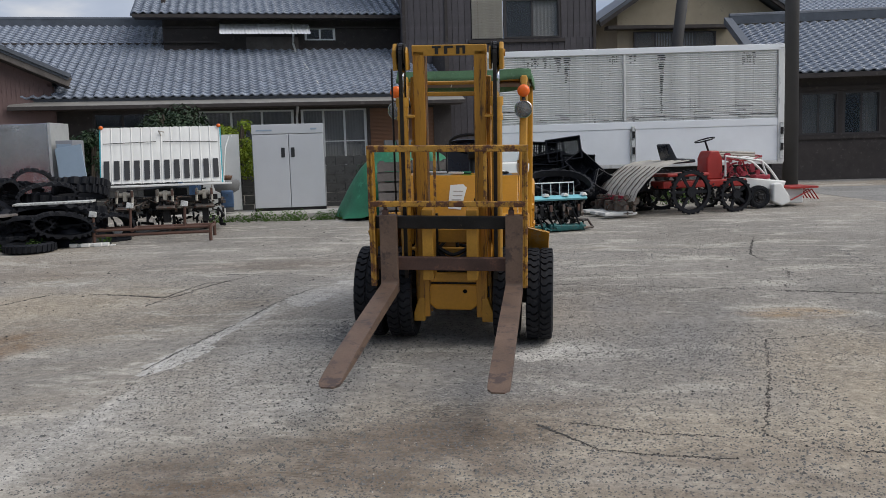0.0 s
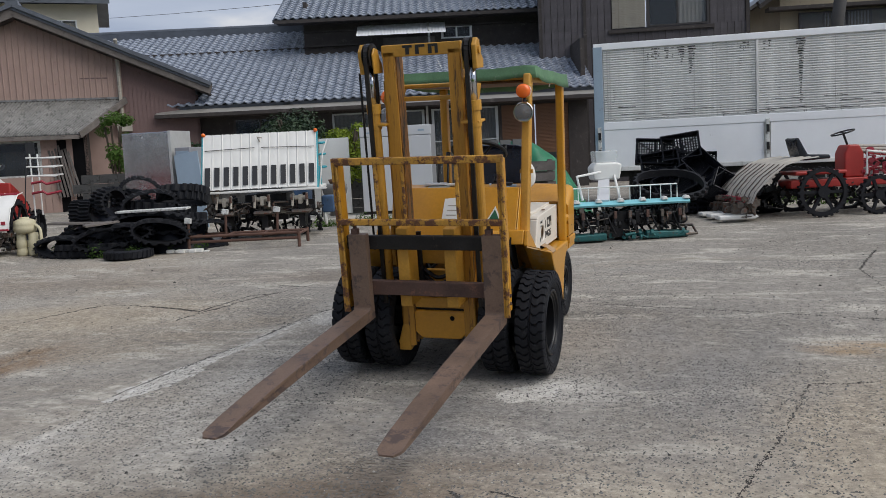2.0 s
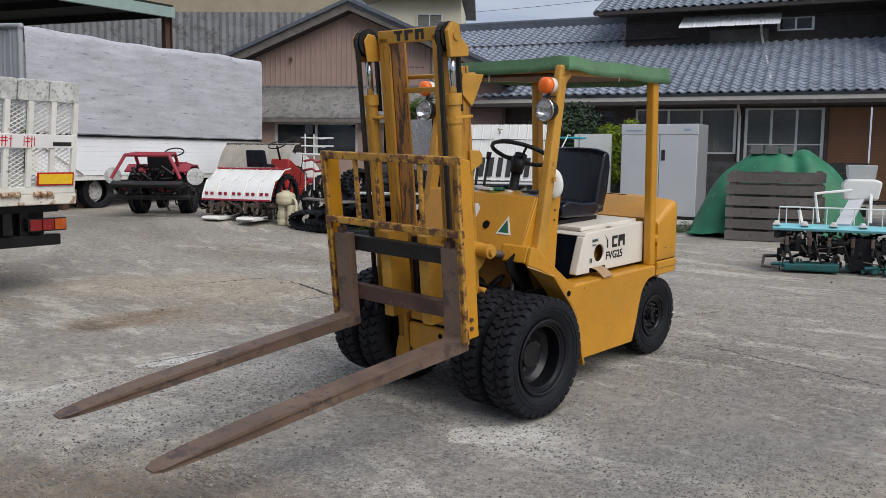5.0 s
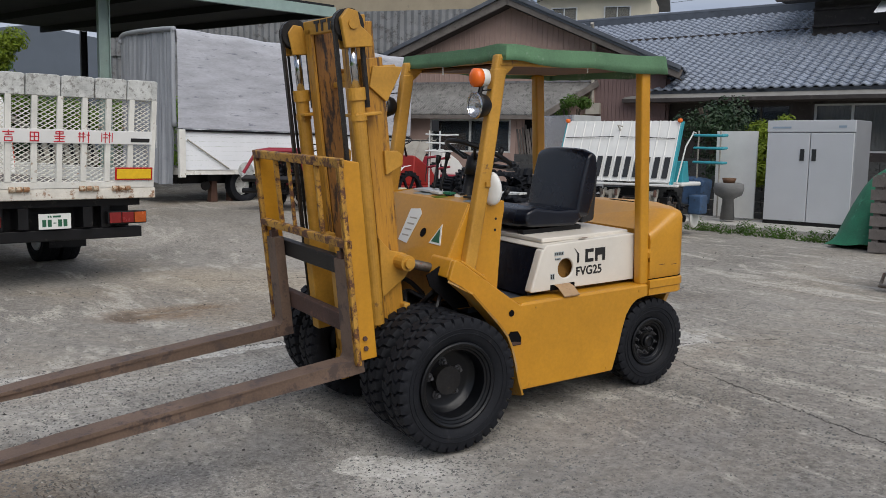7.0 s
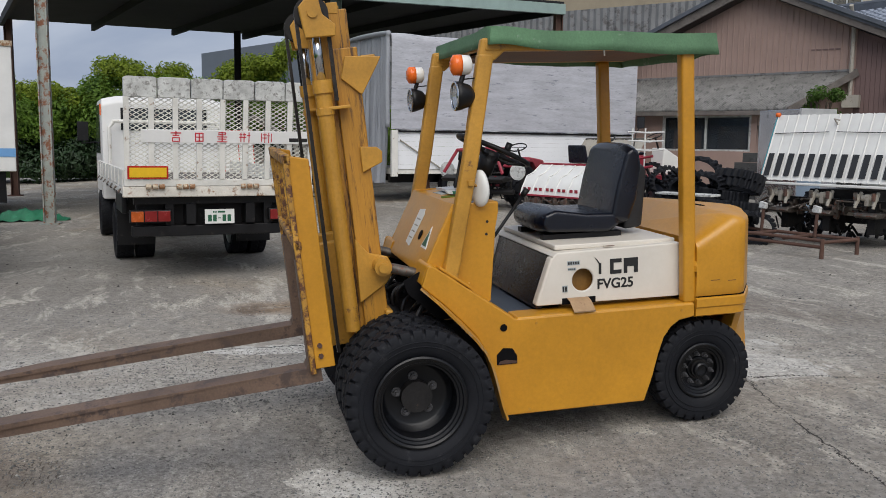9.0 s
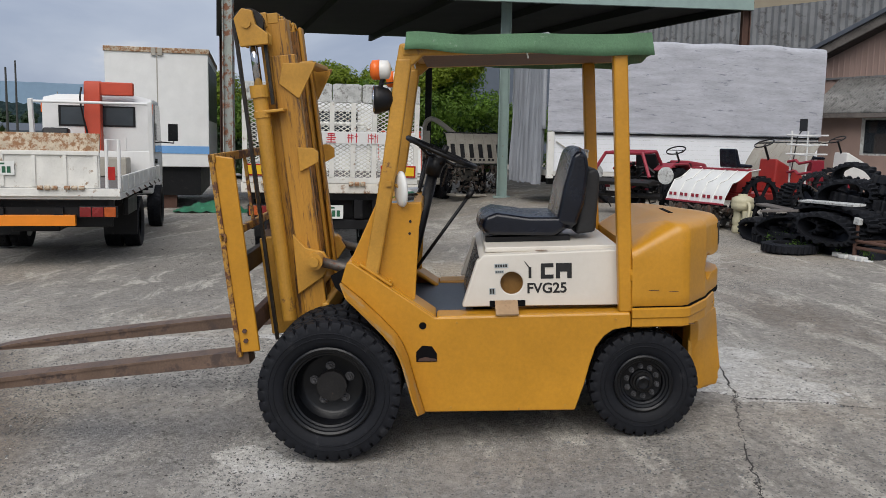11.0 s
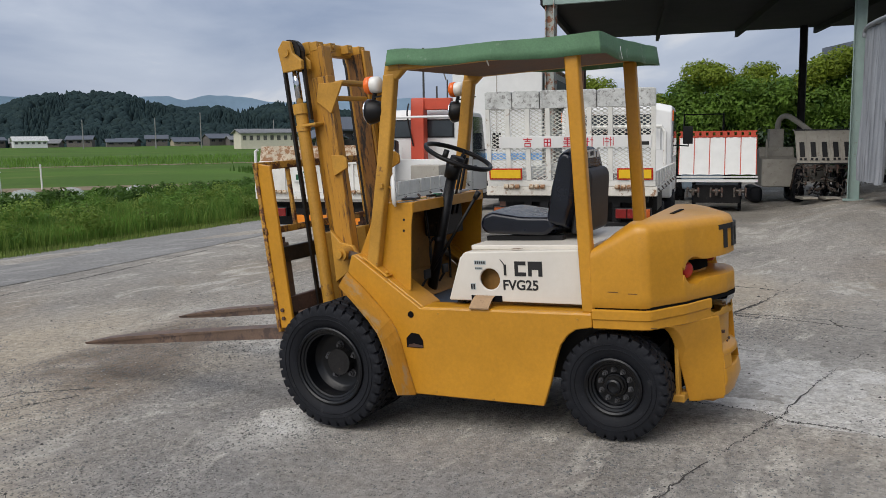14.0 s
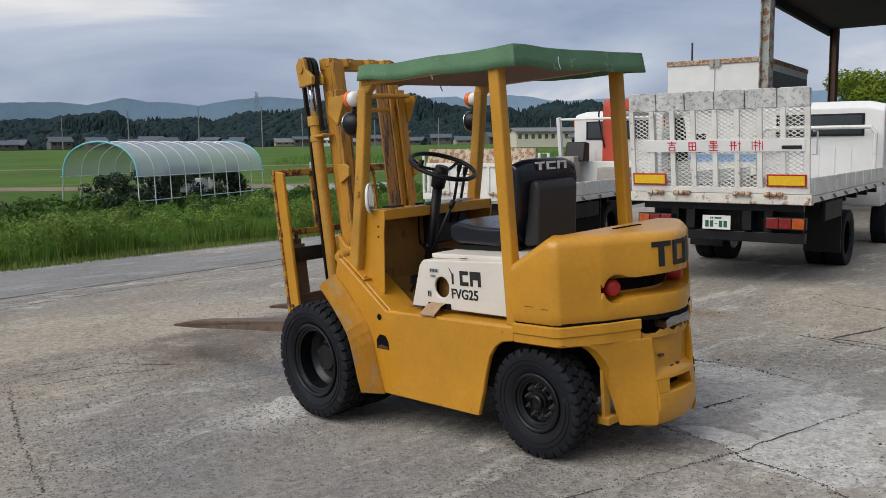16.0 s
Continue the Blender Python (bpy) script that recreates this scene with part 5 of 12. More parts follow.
bpart("torn_edge", bm, M_YELW, lift, "torn and bent sheet edge")
bm = B()
prism(bm, [(-0.14, 0.632), (0.06, 0.622), (0.065, 0.662), (0.04, 0.676), (-0.13, 0.682)], 1, 1.98, 2.062)
bpart("radiator_box", bm, M_INOX, lift, "battered grey metal box", bevel=0.006)
for y, z, l_ in ((1.60, 0.772, 0.05), (1.70, 0.765, 0.045), (1.80, 0.60, 0.03)):
    bm = B()
    x = 0.5556 if y < 1.77 else 0.543
    box(bm, (x, y, z), (x + 0.0008, y + l_, z + 0.003))
    bpart("scratch", bm, M_RUSTB, lift)
# plain raised blocks in place of the maker's badge
for k, (x0, x1) in enumerate(((0.155, 0.050), (0.032, -0.046), (-0.062, -0.155))):
    y = 2.090 if k == 1 else 2.066
    bm = B()
    z0, z1 = 0.928, 1.046
    xa, xb = min(x0, x1), max(x0, x1)
    if k == 0:
        box(bm, (xa, y - 0.02, z1 - 0.024), (xb, y + 0.006, z1))
        box(bm, ((xa + xb) / 2 - 0.016, y - 0.02, z0), ((xa + xb) / 2 + 0.016, y + 0.006, z1 - 0.024))
    elif k == 1:
        box(bm, (xa, y - 0.02, z1 - 0.022), (xb, y + 0.004, z1))
        box(bm, (xa, y - 0.02, z0), (xb, y + 0.004, z0 + 0.022))
        box(bm, (xb - 0.022, y - 0.02, z0 + 0.022), (xb, y + 0.004, z1 - 0.022))
    else:
        box(bm, (xa, y - 0.02, z0), (xb, y + 0.006, z1))
    ob = bpart("badge_block", bm, M_BLACKTXT, lift, "black raised badge block")
    if k != 1:
        t_ = -23 if k == 0 else 23
        ob.matrix_basis = pose(CX, 0, 0) @ Matrix.Translation(((x0 + x1) / 2, y, 0)) @ pose(0, 0, 0, 0, 0, t_) @ Matrix.Translation((-(x0 + x1) / 2, -y, 0))

# overhead guard
for s in (1, -1):
    bm = B()
    loft(bm, [[Vector((s * x, y, z)) for x, y in ((0.44, y0), (0.50, y0), (0.50, y0 + 0.075), (0.44, y0 + 0.075))] for y0, z in ((0.200, 0.845), (0.318, 1.42), (0.402, 1.915))])
    prism(bm, [(0.397, 1.88), (0.478, 1.88), (0.60, 1.985), (0.418, 1.985)], 0, s * 0.445, s * 0.495)
    part("front_pillar", bm, M_YELW, lift, bevel=0.012)
    bm = B()
    loft(bm, [[Vector((s * x, y, z)) for x, y in ((0.455, y0), (0.515, y0), (0.515, y0 + 0.07), (0.455, y0 + 0.07))] for y0, z in ((1.46, 0.662), (1.425, 1.925))])
    part("rear_pillar", bm, M_YEL, lift, bevel=0.012)
    bm = B()
    box(bm, (s * 0.44, 0.43, 1.925), (s * 0.50, 1.60, 1.975))
    part("roof_rail", bm, M_YELW, lift, bevel=0.01)
    bm = B()
    box(bm, (s * 0.42, -0.08, 0.0), (s * 0.505, 0.11, 0.014))
    rod(bm, (s * 0.485, 0.09, 0.012), (s * 0.485, 0.09, 0.026), 0.010, 6)
    ob = part("pillar_foot", bm, M_YEL, lift, bevel=0.004)
    ob.matrix_basis = pose(0, 0.25, 0.878, -35.3, 0, 0)
for y in (0.49, 0.70, 0.92, 1.14, 1.36, 1.57):
    bm = B()
    box(bm, (-0.435, y - 0.02, 1.945), (0.435, y + 0.02, 1.985))
    part("roof_bar", bm, M_YELW, lift, bevel=0.006)
bm = B()
box(bm, (-0.432, 0.52, 1.926), (0.432, 1.58, 1.938))
part("roof_board", bm, M_WOODU, lift, "brown plywood roof board")
# canvas: a sagging sheet with a skirt round it
bm = B()
US = [-1.0, -0.6, -0.2, 0.0] + [k / 14 for k in range(1, 14)] + [1.0, 1.2, 1.6, 2.0]
VS = [-1.0, -0.6, -0.2, 0.0] + [k / 22 for k in range(1, 22)] + [1.0, 1.2, 1.6, 2.0]
nx, ny = len(US), len(VS)
def canvas_at(i, j):
    """The cover: u, v from 0 to 1 on the flat top, beyond that down the skirt."""
    u, v = min(1, max(0, US[i])), min(1, max(0, VS[j]))
    du, dv = max(0, -US[i], US[i] - 1), max(0, -VS[j], VS[j] - 1)
    drop = max(du, dv)
    x = -0.53 + 1.05 * u
    y = 0.455 + 1.15 * v
    z = 2.024 - 0.030 * v - 0.014 * math.sin(math.pi * u) * math.sin(math.pi * v) + 0.004 * math.sin(9 * v + 3 * u) + 0.003 * noise.noise(Vector((u * 6, v * 7, 2.0)))
    z += 0.018 * math.exp(-((u - 0.93) ** 2 + (v - 0.06) ** 2) * 60) + 0.012 * math.exp(-((u - 0.95) ** 2 + (v - 0.97) ** 2) * 60)
    z -= drop * (0.082 + 0.022 * v + 0.010 * noise.noise(Vector((u * 5, v * 5, 7.0))))
    wav = 0.010 * noise.noise(Vector((u * 9, v * 11, 4.0))) + 0.012
    sx = -1 if US[i] < 0 else (1 if US[i] > 1 else 0)
    sy = -1 if VS[j] < 0 else (1 if VS[j] > 1 else 0)
    return Vector((x + sx * drop * wav, y + sy * drop * wav, z))
rows_ = [[bm.verts.new(canvas_at(i, j)) for i in range(nx)] for j in range(ny)]
for j in range(ny - 1):
    for i in range(nx - 1):
        bm.faces.new((rows_[j][i], rows_[j][i + 1], rows_[j + 1][i + 1], rows_[j + 1][i]))
canopy = part("canvas_cover", bm, M_GTARP, lift, "faded green canvas roof cover", smooth=True)
canopy.data.set_sharp_from_angle(angle=radians(48))
sd = canopy.modifiers.new("thick", "SOLIDIFY")
sd.thickness = 0.006
for (x, y, l_) in ((0.5, 1.02, 0.05), (0.46, 1.50, 0.035), (-0.1, 0.46, 0.05), (0.2, 1.61, 0.06)):
    bm = B()
    pipe(bm, [(x, y, 1.95), (x + 0.004, y, 1.93), (x - 0.004, y + 0.006, 1.95 - l_)], 0.004, 5)
    part("tie_string", bm, M_WPLAST, lift)

# lamps on the front pillars
for s in (1, -1):
    LX = s * 0.492 - 0.02
    bm = B()
    lathe(bm, [(0.045, 0.0), (0.04, 0.028), (0.03, 0.044), (0.0, 0.046), (-0.03, 0.044)], 1, (LX, 0.33, 1.865), 18)
    bm.verts.ensure_lookup_table()
    ob = part("signal_lamp", bm, M_WLENS, lift, "orange and white turn signal", smooth=True)
    bm = B()
    lathe(bm, [(-0.048, 0.0), (-0.046, 0.028), (-0.034, 0.047), (0.0, 0.0485), (0.0, 0.046)], 1, (LX, 0.32, 1.865), 18)
    part("orange_lens", bm, M_ORANGE, ob, "orange lens", smooth=True)
    bm = B()
    rod(bm, (LX, 0.335, 1.83), (LX, 0.318, 1.78), 0.012, 8)
    bar(bm, (LX, 0.33, 1.80), (LX, 0.45, 1.81), 0.03, 0.006)
    part("lamp_bracket", bm, M_BLACK, lift)
    bm = B()
    lathe(bm, [(0.075, 0.0), (0.07, 0.025), (0.045, 0.052), (0.0, 0.066), (-0.02, 0.068), (-0.022, 0.06)], 1, (LX, 0.312, 1.725), 24)
    ob = part("headlamp", bm, M_BLACK, lift, "round black-backed work lamp", smooth=True)
    bm = B()
    lathe(bm, [(-0.036, 0.0), (-0.033, 0.03), (-0.02, 0.06)], 1, (LX, 0.312, 1.725), 24)
    cover = part("lamp_glass", bm, M_LAMPG, ob, "clear domed lamp glass", smooth=True)
    cover.visible_shadow = False
    bm = B()
    lathe(bm, [(0.030, 0.0), (0.024, 0.026), (0.008, 0.046), (-0.018, 0.0595)], 1, (LX, 0.312, 1.725), 24)
    part("reflector", bm, M_CHROME, ob, "bright concave reflector", smooth=True)
    bm = B()
    lathe(bm, [(-0.015, 0.0), (-0.013, 0.012), (0.03, 0.014)], 1, (LX, 0.312, 1.725), 12)
    part("bulb_shield", bm, M_STEELD, ob)
    bm = B()
    pipe(bm, [(LX + 0.064 * math.cos(a), 0.289, 1.725 + 0.064 * math.sin(a)) for a in [2 * math.pi * k / 28 for k in range(28)]], 0.005, 6, True)
    part("lamp_ring", bm, M_CHROME, ob, "bright lamp rim")
    bm = B()
    pipe(bm, curve_pts([(LX, 0.39, 1.70), (LX, 0.37, 1.65), (LX, 0.38, 1.61), (LX, 0.40, 1.62)]), 0.005, 6)
    part("lamp_cable", bm, M_BLACK, lift)
# mirror
bm = B()
rod(bm, (0.45, 0.345, 1.325), (0.47, 0.40, 1.30), 0.008, 8)
box(bm, (0.425, 0.335, 1.31), (0.515, 0.36, 1.335))
part("mirror_arm", bm, M_YELW, lift)
def oval(x, k):
    return [Vector((x, 0.055 * k * math.cos(a) * (1 - 0.12 * math.sin(a)), 0.088 * k * math.sin(a))) for a in [2 * math.pi * q_ / 28 for q_ in range(28)]]
bm = B()
loft(bm, [oval(0.016, 0.55), oval(0.012, 0.85), oval(0.002, 1.0), oval(-0.008, 1.0), oval(-0.008, 0.90)])
ob = part("mirror", bm, M_WPLAST, lift, "oval rear mirror with pale back", smooth=True)
ob.matrix_basis = pose(0.467, 0.403, 1.292, 0, 0, -58)
bm = B()
loft(bm, [oval(-0.0085, 0.89), oval(-0.0095, 0.88)])
part("mirror_glass", bm, M_CHROME, ob, "mirror glass")

# wheels
for s in (1, -1):
    wheel(lift, (0.611 if s > 0 else -0.666, 0.04, 0.345), 0.345, 0.193, 0.218, M_TYRE, M_RIM, 0.80, s, 36, 0.015, "front_tyre", 0.036, 5, 0.012, 0.016, 0.092)
    wheel(lift, (0.368 if s > 0 else -0.423, 0.04, 0.345), 0.345, 0.193, 0.218, M_TYRE, M_RIM, 0.5, s, 36, 0.015, "front_tyre", 0.036, 5, 0.012, 0.016, 0.092)
    wheel(lift, (s * 0.436 - 0.026, 1.59, 0.287), 0.271, 0.165, 0.145, M_TYRE, M_RIM, 0.40, s, 30, 0.013, "rear_tyre", 0.040, 10, 0.05, 0.010, 0.078)

# mast, tilted slightly forward
MT = Matrix.Translation((-0.028, -0.037, 0.33)) @ pose(0, 0, 0, 4.6, 0, 0)
def mpart(name, bm, material, label="", bevel=0.0, smooth=False, parent=None):
    ob = part(name, bm, material, parent or lift, label, smooth, bevel)
    if parent is None:
        ob.matrix_basis = MT
    return ob
for s in (1, -1):
    # outer rail: a channel open to the inside
    bm = B()
    chan = [(0.285, -0.075), (0.285, 0.045), (0.215, 0.045), (0.215, 0.027), (0.262, 0.027), (0.262, -0.057), (0.215, -0.057), (0.215, -0.075)]
    prism(bm, [(s * a, b) for a, b in chan], 2, -0.16, 1.64)
    mpart("outer_rail", bm, M_MAST, bevel=0.006)
    bm = B()
    chan = [(0.257, -0.125), (0.257, 0.02), (0.175, 0.02), (0.175, 0.0), (0.235, 0.0), (0.235, -0.105), (0.175, -0.105), (0.175, -0.125)]
    prism(bm, [(s * a, b) for a, b in chan], 2, -0.13, 1.82)
    mpart("inner_rail", bm, M_MAST, bevel=0.006)
    bm = B()
    box(bm, (s * 0.172, -0.104, -0.1), (s * 0.2348, -0.001, 1.80))
    mpart("greased_track", bm, M_YELG, "rusty greased roller track")
    bm = B()
    prism(bm, [(s * 0.215, -0.165), (s * 0.30, -0.165), (s * 0.30, -0.10), (s * 0.262, 0.02), (s * 0.215, 0.02)], 1, -0.13, -0.08)
    mpart("rail_foot", bm, M_YELW, bevel=0.008)
    # lift cylinder
    bm = B()
    rod(bm, (s * 0.335, -0.145, 0.30), (s * 0.335, -0.145, 1.46), 0.037, 18)
    rod(bm, (s * 0.335, -0.145, 1.44), (s * 0.335, -0.145, 1.50), 0.046, 18)
    rod(bm, (s * 0.335, -0.145, 1.34), (s * 0.335, -0.145, 1.37), 0.043, 18)
    mpart("lift_cylinder", bm, M_YELW, smooth=False)
    bm = B()
    rod(bm, (s * 0.335, -0.145, 1.49), (s * 0.335, -0.145, 1.74), 0.021, 16)
    mpart("piston_rod", bm, M_CHROME, "bright chrome piston rod", smooth=True)
    bm = B()
    box(bm, (s * 0.25, -0.175, 1.36), (s * 0.37, -0.03, 1.376))
    mpart("cylinder_clamp", bm, M_YELW, bevel=0.004)
    # head block with pulley and chain
    bm = B()
    prism(bm, [(-0.20, 1.69), (-0.06, 1.69), (-0.055, 1.74), (-0.11, 1.79), (-0.12, 1.86), (-0.17, 1.875), (-0.215, 1.83)], 0, s * 0.355, s * 0.385)
    prism(bm, [(-0.19, 1.69), (-0.06, 1.69), (-0.055, 1.74), (-0.10, 1.79), (-0.12, 1.84), (-0.17, 1.85), (-0.205, 1.81)], 0, s * 0.285, s * 0.30)
    mpart("head_block", bm, M_YELW, bevel=0.006)
    bm = B()
    lathe(bm, [(s * 0.303, 0.0), (s * 0.303, 0.078), (s * 0.312, 0.06), (s * 0.344, 0.06), (s * 0.352, 0.078), (s * 0.352, 0.0)], 0, (0, -0.155, 1.80), 24)
    mpart("chain_pulley", bm, M_STEELD, smooth=False)
    bm = B()
    rod(bm, (s * 0.30, -0.155, 1.80), (s * 0.395, -0.155, 1.80), 0.024, 12)
    mpart("pulley_pin", bm, M_YELW)
    bm = B()
    n = 15
    pts = [(-0.225, 0.20 + 0.05 * k) for k in range(33)] + [(-0.155 + 0.070 * math.cos(math.pi - math.pi * k / 8), 1.80 + 0.070 * math.sin(math.pi - math.pi * k / 8)) for k in range(9)] + [(-0.085, 1.80 - 0.05 * k) for k in range(9)]
    for (a, b), (c, d) in zip(pts, pts[1:]):
        w = 0.026
        bar(bm, (s * 0.328, a, b), (s * 0.328, c, d), w, 0.016, (0, 1, 0) if abs(d - b) > abs(c - a) else (0, 0, 1))
    mpart("lift_chain", bm, M_GREASE, "greasy black lift chain")
    bm = B()
    pipe(bm, [(s * 0.40, -0.17, 0.55), (s * 0.40, -0.17, 1.70)], 0.008, 6)
    mpart("hydraulic_hose", bm, M_BLACK) if s < 0 else bm.free()
    # tilt lug, tie bracket and roller cover
    bm = B()
    prism(bm, [(0.0, 1.05), (0.10, 1.09), (0.105, 1.14), (0.08, 1.165), (0.0, 1.175)], 0, s * 0.2875, s * 0.305)
    mpart("mast_lug", bm, M_YELW, bevel=0.004)
    bm = B()
    prism(bm, [(0.035, 1.42), (0.045, 1.42), (0.13, 1.55), (0.15, 1.585), (-0.02, 1.60), (-0.05, 1.50)], 0, s * 0.2875, s * 0.302)
    mpart("tie_bracket", bm, M_YELW, bevel=0.004)
    bm = B()
    prism(bm, [(-0.09, 0.42), (0.05, 0.50), (0.10, 0.56), (0.07, 0.63), (-0.02, 0.66), (-0.08, 0.74)], 0, s * 0.2875, s * 0.315)
    mpart("tilt_bracket", bm, M_YELW, bevel=0.006)
    bm = B()
    rod(bm, (s * 0.30, 0.03, 0.595), (s * 0.40, 0.03, 0.595), 0.042, 16)
    rod(bm, (s * 0.395, 0.03, 0.595), (s * 0.42, 0.03, 0.595), 0.025, 12)
    mpart("tilt_pin", bm, M_YELW)
    bm = B()
    rod(bm, (s * 0.35, 0.03, 0.595), (s * 0.33, 0.36, 0.47), 0.026, 12)
    mpart("tilt_rod", bm, M_MECH, smooth=True)
for z0, z1, y0, y1, x in ((1.785, 1.86, -0.125, -0.075, 0.262), (1.575, 1.60, 0.06, 0.13, 0.262), (0.42, 0.52, -0.02, 0.02, 0.25), (1.50, 1.53, -0.02, 0.0, 0.18)):
    bm = B()
    box(bm, (-x, y0, z0), (x, y1, z1))
    mpart("cross_member", bm, M_YELW, bevel=0.006)
for x, w_ in ((-0.225, 0.035), (-0.09, 0.028), (0.09, 0.028), (0.225, 0.035)):
    bm = B()
    box(bm, (x - w_, -0.074, 1.80), (x + w_, -0.02, 1.852))
    rod(bm, (x, -0.02, 1.826), (x, -0.012, 1.826), 0.014, 8)
    mpart("top_stop", bm, M_YELW, bevel=0.006)
for k in range(3):
    bm = B()
    x = -0.085 + 0.085 * k
    box(bm, (x - 0.032, -0.128, 1.838), (x + 0.032, -0.1255, 1.853))
    box(bm, (x - 0.012 - 0.02 * (k > 0), -0.128, 1.797), (x + 0.012 - 0.02 * (k > 0), -0.1255, 1.838))
    if k == 2:
        box(bm, (x + 0.012, -0.128, 1.797), (x + 0.032, -0.1255, 1.838))
    mpart("badge_block", bm, M_BLACKTXT)
bm = B()
for x in (0.13, -0.13):
    rod(bm, (x, -0.06, 0.02), (x, -0.06, 0.65), 0.02, 10)
for k in range(3):
    pipe(bm, curve_pts([(-0.13, -0.04, 0.40 - 0.03 * k), (0, -0.07 - 0.02 * k, 0.34 - 0.04 * k), (0.13, -0.04, 0.40 - 0.03 * k)]), 0.014, 6)
mpart("hydraulic_hose", bm, M_BLACK, "black hydraulic hoses")
# carriage
for z0, z1, m_ in ((0.59, 0.68, M_STEELD), (0.285, 0.38, M_RUSTB)):
    bm = B()
    box(bm, (-0.53, -0.325, z0), (0.53, -0.28, z1))
    mpart("carriage_bar", bm, m_, bevel=0.006)
for s in (1, -1):
    bm = B()
    box(bm, (s * 0.12, -0.28, 0.20), (s * 0.20, -0.12, 0.72))
    mpart("roller_plate", bm, M_YELW, "scuffed yellow roller plate", bevel=0.006)
    bm = B()
    prism(bm, [(-0.385, 0.20), (-0.27, 0.20), (-0.27, 1.16), (-0.385, 1.19)], 0, s * 0.525, s * 0.548)
    mpart("backrest_side", bm, M_YEL, bevel=0.006)
    for k in range(2):
        bm = B()
        rod(bm, (s * 0.548, -0.33, 0.26 + 0.05 * k), (s * 0.56, -0.33, 0.26 + 0.05 * k), 0.012, 6)
        mpart("backrest_bolt", bm, M_RUSTB)
    bm = B()
    box(bm, (s * 0.52, -0.385, 0.18), (s * 0.56, -0.36, 1.19))
    mpart("backrest_post", bm, M_YELR, bevel=0.005)
    for x in (0.265,):
        bm = B()
        box(bm, (s * x - 0.011, -0.378, 0.80), (s * x + 0.011, -0.355, 1.16))
        mpart("backrest_bar", bm, M_YELR, bevel=0.003)
bm = B()
box(bm, (-0.094, -0.376, 0.80), (-0.076, -0.358, 1.16))
mpart("backrest_bar", bm, M_YELR, bevel=0.003)
for z0, z1 in ((1.145, 1.19), (0.76, 0.80)):
    bm = B()
    box(bm, (-0.56, -0.387, z0), (0.56, -0.352, z1))
    mpart("backrest_rail", bm, M_YELR, bevel=0.006)
for s in (1, -1):
    bm = B()
    x0, x1 = s * 0.385 + 0.02, s * 0.505 + 0.02
    inv = MT.inverted()
    blade = [(-0.45, 0.506), (-1.20, 0.452), (-1.75, 0.408), (-2.05, 0.372), (-2.145, 0.3547), (-2.18, 0.3484), (-2.203, 0.3442), (-2.215, 0.342), (-2.215, 0.334), (-2.203, 0.3343), (-2.18, 0.3348), (-2.145, 0.3357), (-2.05, 0.338), (-1.75, 0.352), (-1.2, 0.390), (-0.45, 0.436), (-0.38, 0.442)]
    blade = [(lambda p: (p.y, p.z))(inv @ Vector((0, a, b + 0.0157 * a))) for a, b in blade]
    prism(bm, [(-0.33, 0.70), (-0.385, 0.70), (-0.39, 0.225), (-0.405, 0.20)] + blade + [(-0.335, 0.165)], 0, x0, x1)
    fk = mpart("fork", bm, M_FORK, "long rust-brown steel fork", bevel=0.006)
    mid_ = s * 0.445 + 0.02
    tip = min(v.co.y for v in fk.data.vertices)
    for v in fk.data.vertices:
        d = min(1.0, (v.co.y - tip) / 0.05)
        v.co.x = mid_ + (v.co.x - mid_) * max(0.58, math.sqrt(1 - (1 - d) ** 2))
    bm = B()
    box(bm, (s * 0.425, -0.375, 0.70), (s * 0.465, -0.335, 0.735))
    rod(bm, (s * 0.445, -0.355, 0.73), (s * 0.445, -0.355, 0.77), 0.013, 8)
    mpart("fork_stop", bm, M_RUSTB)

# ---- buildings ----
def tile_mesh():
    """One S-shaped pantile, 0.27 wide and 0.30 long, in its own plane with a rolled lip."""
    bm = B()
    prof = [(0.0, 0.0), (0.04, 0.040), (0.09, 0.048), (0.135, 0.016), (0.18, -0.006), (0.235, 0.0), (0.275, 0.030)]
    up = [[Vector((x, y, z + lift_)) for x, z in prof] for y, lift_ in ((0.0, 0.040), (0.018, 0.050), (0.30, 0.0))]
    front = [Vector((x, 0.0, z + 0.004)) for x, z in prof]
    loft(bm, [front, *up], cap=False, closed=False)
    return finish(bm, "roof_tile", M_TILE, True)


TILE = tile_mesh()
TILE_V = np.array([v.co for v in TILE.vertices])
TILE_F = [tuple(p.vertices) for p in TILE.polygons]


